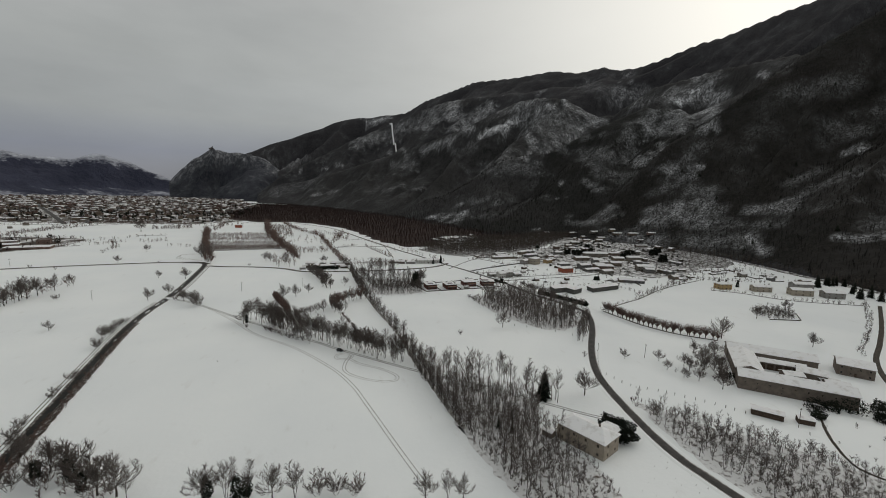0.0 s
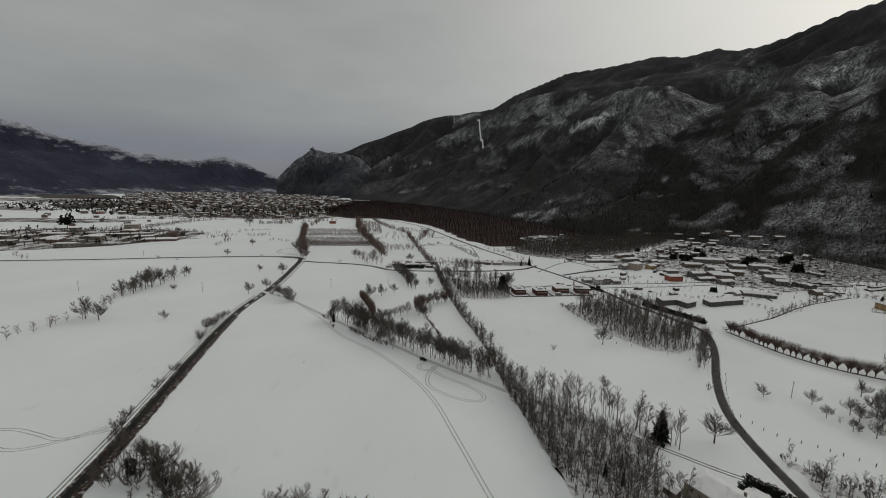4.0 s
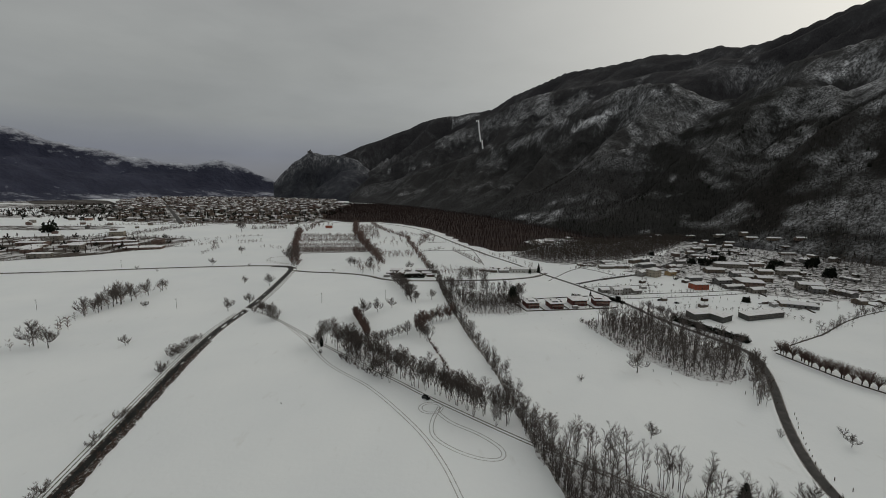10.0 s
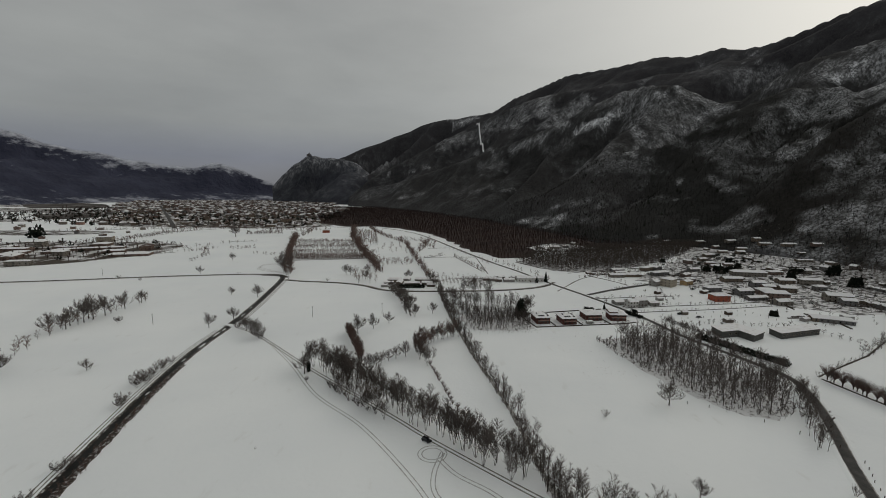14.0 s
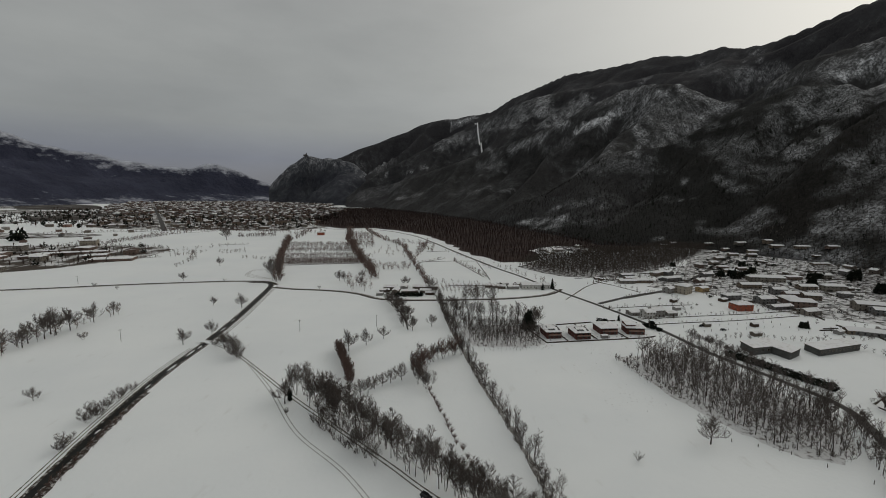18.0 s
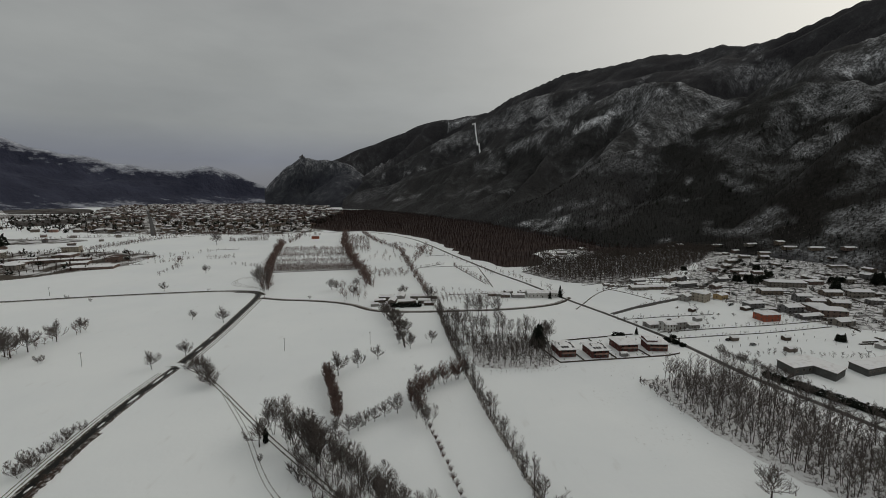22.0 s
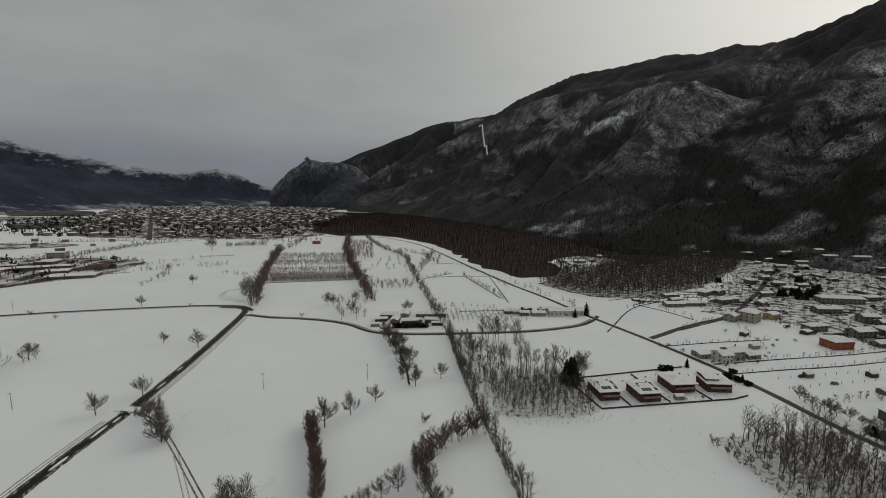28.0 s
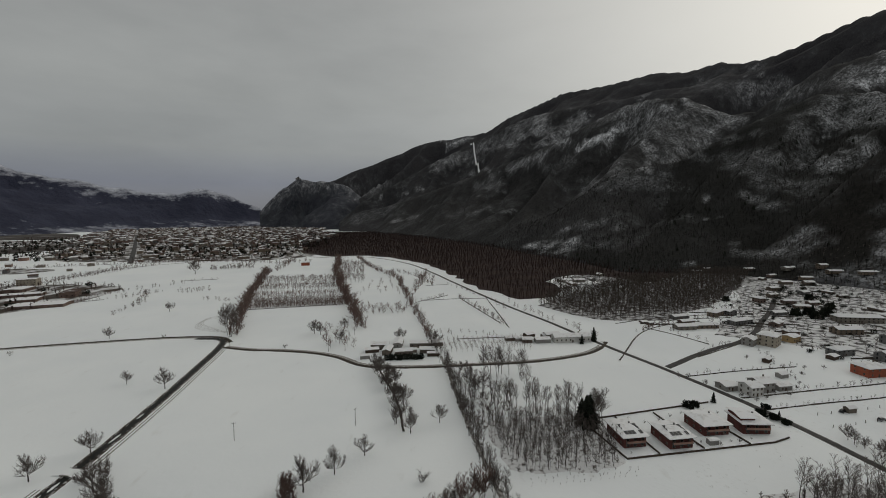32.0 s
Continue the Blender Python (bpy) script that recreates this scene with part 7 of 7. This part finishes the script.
def patch(name, outline, mat, label, category, z_=0.02):
    """A ground patch with a ragged edge."""
    r = random.Random(len(outline) + int(abs(outline[0][0])))
    big = max(p[0] for p in outline) - min(p[0] for p in outline) > 150
    jag, gap = (6, 18) if big else (1.5, 4)
    pts = [(q.x + r.uniform(-jag, jag), q.y + r.uniform(-jag, jag)) for q in curve([*outline, outline[0]], gap)[:-1]]
    bm = bmesh.new()
    bm.faces.new([bm.verts.new((x, y, z_)) for x, y in pts])
    bmesh.ops.triangulate(bm, faces=bm.faces[:])
    return tagged(part(name, bm, mat), label, category, kind="structure")


patch("wood_floor", WOOD, LITTER, "brown leaf litter under the bare wood", "wood floor")
patch("brushy_floor", [(150, 412), (190, 346), (274, 350), (440, 468), (565, 590), (520, 662), (400, 562), (262, 502), (200, 470)], FOOTFLOOR, "snow broken by dead stems under bare trees", "wood floor", 0.012)
patch("brushy_floor", [(-178, 434), (-70, 450), (-76, 500), (-194, 496)], BRUSH, "dead brush before rows of young trees", "wood floor", 0.012)
patch("brushy_floor", [(460, 215), (560, 190), (660, 300), (670, 400), (600, 420), (520, 310)], FOOTFLOOR, "snow broken by dead stems on a brushy hillside", "wood floor", 0.016)
patch("brushy_floor", [(262, 512), (345, 540), (305, 622), (262, 600), (285, 560)], FOOTFLOOR, "snow broken by dead stems round a clearing", "wood floor", 0.021)
patch("brushy_floor", HILLFOOT, FOOTFLOOR, "snow broken by dead stems at the foot of the hill", "wood floor", 0.018)
patch("village_ground", [(255, 285), (310, 250), (330, 185), (400, 140), (520, 190), (610, 300), (700, 420), (650, 540), (560, 580), (420, 450), (330, 350)], YARD, "trodden yards and gardens with patches of snow", "village ground", 0.008)
patch("wood_floor", [(-3400, 2500), (-1700, 3150), (-900, 3600), (-700, 4000), (-1500, 4000), (-3700, 3000)], LITTER, "brown leaf litter under a far wood", "wood floor")
PLOUGHED = material("ploughed_land", speckled((0.050, 0.042, 0.036), (0.30, 0.29, 0.28), 0.02, 0.50, 0.72, 8.0, (0.4, 1.0, 1.0)), 0.95)
for outline in ([(-1785, 1938), (-1501, 1994), (-1829, 2484), (-2337, 2775), (-2325, 2542)], [(-1129, 1205), (-1082, 1253), (-1064, 1351), (-1185, 1562), (-1371, 1475)], [(-2740, 3006), (-2568, 3193), (-2732, 3738), (-3044, 3632), (-3196, 3516)]):
    patch("ploughed_field", outline, PLOUGHED, "dark ploughed field with little snow", "ploughed field", 0.05)
for outline in ([(-1900, 1700), (-1250, 1560), (-1250, 1760), (-1950, 1950)], [(-2500, 2150), (-1800, 2050), (-1850, 2300), (-2600, 2500)], [(-1500, 1180), (-1150, 1120), (-1180, 1230), (-1550, 1330)], [(-1000, 760), (-700, 780), (-720, 860), (-1050, 850)],
                [(-1130, 1480), (-860, 1050), (-560, 960), (-240, 1000), (-300, 1500), (-500, 2400), (-560, 3000), (-2000, 3150), (-1640, 2300)], [(-760, 340), (-540, 372), (-410, 480), (-410, 600), (-540, 650), (-760, 620)]):
    patch("bare_field", outline, FALLOW, "patchy half-bare ground with thin snow", "bare field", 0.015 + rr.random() * 0.01)
rows = [(x, y, 0, rr.uniform(7, 11), rr.randrange(5)) for o_ in ([(-3400, 2500), (-1700, 3150), (-900, 3600), (-700, 4000), (-1500, 4000), (-3700, 3000)], [(-1700, 1980), (-1200, 1850), (-1200, 1960), (-1750, 2120)], [(-2300, 1500), (-1500, 1350), (-1480, 1430), (-2300, 1640)]) for x, y in scatter(o_, 22, 93, 2200)]
joined("far_plain_woods", rows, BUSHY, [BROWNWOOD], "brown bare woods along the far edge of the plain", "woodland")


for outline in ([(43, -30), (50, -112), (58, -166), (88, -172), (90, -150), (84, -118), (94, -106), (70, -86), (52, -66)], [(139, -114), (162, -148), (184, -174), (188, -200), (158, -208), (138, -188), (132, -160), (136, -135)], [(130, 94), (180, 96), (188, 60), (194, 26), (186, 2), (166, -12), (150, -4), (136, 28), (130, 60)], [(38, 162), (90, 160), (92, 130), (86, 117), (46, 119), (40, 135)]):
    patch("brushy_floor", outline, BRUSH, "snow broken by dead stems under bare trees", "wood floor", 0.012)

# the lane by the farm, the walled copse and the dark trees below the hill
tagged(ribbon("farm_lane", curve([(510, -12), (430, -56), (372, -86), (328, -108), (290, -136), (262, -168), (240, -205)], 5), [(-1.5, 0), (-1.3, 0.05), (1.3, 0.05), (1.5, 0)], MUD, 0.1, 0.014, 70), "muddy farm lane between hedges", "lane", kind="structure")
rows = [(x, y, 0, rr.uniform(2.5, 5), 4 + rr.randrange(7)) for x, y in along_line([(505, -4), (430, -48), (372, -78), (330, -98)], 3.0, 301, 2.0)]
rows += [(x, y, 0, rr.uniform(2.5, 5), 4 + rr.randrange(7)) for x, y in along_line([(440, -66), (380, -94), (330, -118), (300, -142)], 4.0, 302, 2.0)]
rows += [(x, y, 0, rr.uniform(4, 7), 4 + rr.randrange(7)) for x, y in scatter([(352, -22), (372, -30), (392, -14), (384, 4), (360, -2)], 2.3, 303)]
rows += [(x, y, 0, rr.uniform(3, 6), 4 + rr.randrange(7)) for x, y in scatter([(186, -92), (214, -86), (232, -74), (240, -84), (208, -110), (190, -108)], 5.5, 304)]
rows += [(x, y, 0, rr.uniform(1.5, 3.5), 7 + rr.randrange(4)) for x, y in scatter([(196, -150), (270, -165), (310, -140), (300, -180), (220, -210), (186, -180)], 8, 305)]
joined("farm_scrub", rows, MID, [BARK, TWIG], "bare scrub and hedges round the old farm", "hedge", grow=1.1)
garden_wall([(352, -24), (376, -32), (396, -14)], 0.6, label="old stone wall round a copse")
for i in range(16):
    conifer(520 + rnd.uniform(0, 70), 20 + rnd.uniform(-30, 60), rnd.uniform(9, 14), "dark evergreen below the wooded hill", "hill evergreens", 1.4)
rows = [(x, y, 0, rr.uniform(0.7, 1.6), 7 + rr.randrange(4)) for x, y in scatter([(46, 108), (92, 111), (96, 118), (84, 116), (46, 114)], 1.8, 306)]
rows += [(x, y, 0, rr.uniform(0.4, 1.0), 7 + rr.randrange(4)) for x, y in scatter([(96, 20), (190, 60), (182, 128), (110, 100)], 9.0, 307)]
rows += [(x, y, 0, rr.uniform(0.4, 0.9), 7 + rr.randrange(4)) for x, y in scatter([(110, -160), (124, -150), (124, -190), (96, -200), (90, -175)], 3.5, 308)]
joined("brush_tufts", rows, MID, [BARK, TWIG], "tufts of dead brush poking through the snow", "dead brush")


# scrub, hedges and sheds on the plots between the road and the village
rows = []
PLOTS = []
PLOTS += [([(183, 157), (225, 161), (267, 164), (330, 173)], 4.0, 2.2, 1.0), ([(187, 172), (240, 177), (289, 181), (350, 189), (420, 150)], 3.5, 3.0, 1.5), ([(290, 57), (340, 85), (384, 104), (430, 119), (500, 90)], 2.4, 5.0, 3.0), ([(399, 73), (419, 56), (442, 20), (497, -10)], 2.4, 4.5, 2.0), ([(228, 30), (262, 45), (290, 57)], 3.0, 3.0, 1.5), ([(200, 118), (240, 122), (300, 112), (350, 120)], 2.6, 4.0, 2.5), ([(300, 106), (306, 80), (330, 70)], 3.0, 3.5, 2.0), ([(172, 203), (215, 208), (262, 212)], 4.0, 3.0, 1.5)]
PLOTS += [([(240, 190), (250, 215), (262, 240)], 4.0, 3.5, 2.0), ([(330, 176), (312, 215), (300, 250)], 3.0, 4.0, 2.5), ([(210, 240), (240, 256), (266, 264)], 3.0, 3.0, 1.5), ([(380, 105), (400, 130), (420, 160)], 2.5, 5.0, 3.0), ([(-560, 372), (-500, 392), (-420, 470), (-400, 560)], 4.0, 4.0, 3.0), ([(-700, 600), (-600, 640), (-480, 640), (-410, 600)], 4.0, 5.0, 4.0), ([(-300, 1000), (-420, 985), (-560, 1000), (-760, 1010)], 4.0, 8.0, 8.0)]
for i, (line, gap, tall, wide_) in enumerate(PLOTS):
    rows += [(x, y, 0, rr.uniform(0.5, 1.2) * tall, rr.choice([4, 5, 6, 7, 8, 9, 10])) for x, y in along_line(line, gap, 500 + i, wide_)]
rows += [(x, y, 0, rr.uniform(1.5, 4.5), 4 + rr.randrange(7)) for x, y in scatter([(300, 120), (380, 104), (430, 120), (480, 100), (560, 90), (560, 180), (400, 150), (330, 165)], 9, 520)]
joined("plot_scrub", rows, MID, [BARK, TWIG], "bare hedges and scrub round snowy plots and gardens", "hedge", grow=1.2)
for x, y, a, w, d in ((252, 128, 8, 7, 4), (318, 128, 15, 6, 4), (268, 148, 4, 5, 3.5), (236, 196, 10, 6, 4), (250, 222, 30, 7, 4), (360, 132, -10, 8, 5), (230, 150, 5, 5, 3), (300, 222, 20, 7, 5), (20, 262, -4, 9, 4), (-30, 262, 6, 7, 4), (2, 272, -4, 12, 4), (118, 296, 8, 9, 5), (148, 296, -5, 8, 5), (92, 290, 4, 6, 4)):
    house(x, y, a, w, d, 2.6, rr.choice([DARKWOOD, GREY, STONE]), "small outbuilding with a snowy roof among garden plots", 0.7, 0.0, 0.35, 1, 2, 1, False, "outbuilding", "shed", False, roofing=DEEP_SNOW)


# ---- poles, posts and the car ----
def pole(x, y, h=9.0):
    top = new("power_pole")
    top.matrix_basis = pose(x, y, 0, rnd.uniform(-1.5, 1.5), rnd.uniform(-1.5, 1.5), rnd.uniform(0, 90))
    v, f = prisms([((0, 0, -0.5), (0, 0, h), 0.16, 0.11)])
    o = new("pole", mesh_np("pole", v, f, DARKWOOD))
    o.parent = top
    bm = bmesh.new()
    box(bm, -0.8, 0.8, -0.05, 0.05, h - 0.6, h - 0.48)
    part("crossarm", bm, DARKWOOD, top)
    for s in (-0.7, 0, 0.7):
        bm = bmesh.new()
        box(bm, s - 0.05, s + 0.05, -0.05, 0.05, h - 0.48, h - 0.25)
        part("insulator", bm, METAL, top)
    return tagged(top, "weathered wooden power pole in a snowy field", "power pole", "power poles")


for x, y in ((-81, 156), (-26, 164), (-195, 141), (-304, 143), (-256, 136), (-357, 327), (186, -70), (99, 182), (-140, 300), (196, -152)):
    pole(x, y)


def fence(points, gap, h, label, seed=0):
    top = new("post_fence")
    top.location = (points[0][0], points[0][1], 0)
    bm = bmesh.new()
    box(bm, -0.09, 0.09, -0.09, 0.09, -0.3, h)
    me = bpy.data.meshes.new("post")
    bm.to_mesh(me)
    bm.free()
    me.materials.append(DARKWOOD)
    for q in curve(points, gap):
        o = new("post", me)
        o.parent = top
        o.matrix_basis = pose(q.x - points[0][0] + rnd.uniform(-0.2, 0.2), q.y - points[0][1] + rnd.uniform(-0.2, 0.2), 0, rnd.uniform(-5, 5), rnd.uniform(-5, 5), 0)
    return tagged(top, label, "fence")


fence([(146, -86), (150, -101), (160, -109), (174, -124), (184, -137)], 4.0, 1.5, "row of dark wooden fence posts in a snowfield")
fence([(138, -98), (144, -84), (158, -62), (172, -44)], 4.0, 1.2, "row of short posts beside the road")
fence([(210, 148), (250, 152), (290, 156)], 7.0, 1.6, "spaced wooden posts round a paddock")
fence([(205, 136), (240, 140), (280, 144)], 7.0, 1.6, "spaced wooden posts round a paddock")
fence([(133, 4), (150, -6), (172, -34)], 9.0, 1.5, "spaced wooden posts across a pasture")
fence([(290, 156), (296, 130)], 6.0, 1.6, "spaced wooden posts round a paddock")


def vehicle(x, y, turn, mat, label, L=4.4):
    top = new("car")
    top.matrix_basis = pose(x, y, 0.03, 0, 0, turn)
    bm = bmesh.new()
    box(bm, -L / 2, L / 2, -0.88, 0.88, 0.35, 1.0)
    bmesh.ops.bevel(bm, geom=bm.edges[:], offset=0.12, segments=2, affect="EDGES")
    body = part("body", bm, mat, top)
    bm = bmesh.new()
    vs = box(bm, -L * 0.42, L * 0.22, -0.8, 0.8, 0.98, 1.65)
    for v in vs:
        if v.co.z > 1.3:
            v.co.x = v.co.x * 0.8 - 0.12
            v.co.y *= 0.84
    part("cabin", bm, GLASS, top, "dark glazed cabin")
    bm = bmesh.new()
    box(bm, -L * 0.37, L * 0.10, -0.62, 0.62, 1.66, 1.72)
    part("roof_panel", bm, mat, top)
    for sx in (-1, 1):
        for sy in (-1, 1):
            bm = bmesh.new()
            bmesh.ops.create_cone(bm, cap_ends=True, segments=14, radius1=0.34, radius2=0.34, depth=0.22, matrix=pose(sx * L * 0.3, sy * 0.82, 0.34, 90))
            part("wheel", bm, RUBBER, top)
        bm = bmesh.new()
        box(bm, sx * L / 2 - 0.03, sx * L / 2 + 0.03, -0.75, -0.4, 0.7, 0.85)
        box(bm, sx * L / 2 - 0.03, sx * L / 2 + 0.03, 0.4, 0.75, 0.7, 0.85)
        part("lamp", bm, METAL, top)
    return tagged(top, label, "car")


vehicle(4, -19, -40, CARPAINT, "dark off-road car parked on the farm track")
vehicle(226, 150, 20, CARPAINT, "dark van parked in a paddock", 5.0)
vehicle(236, 140, 10, METAL, "grey car parked in a paddock under snow")
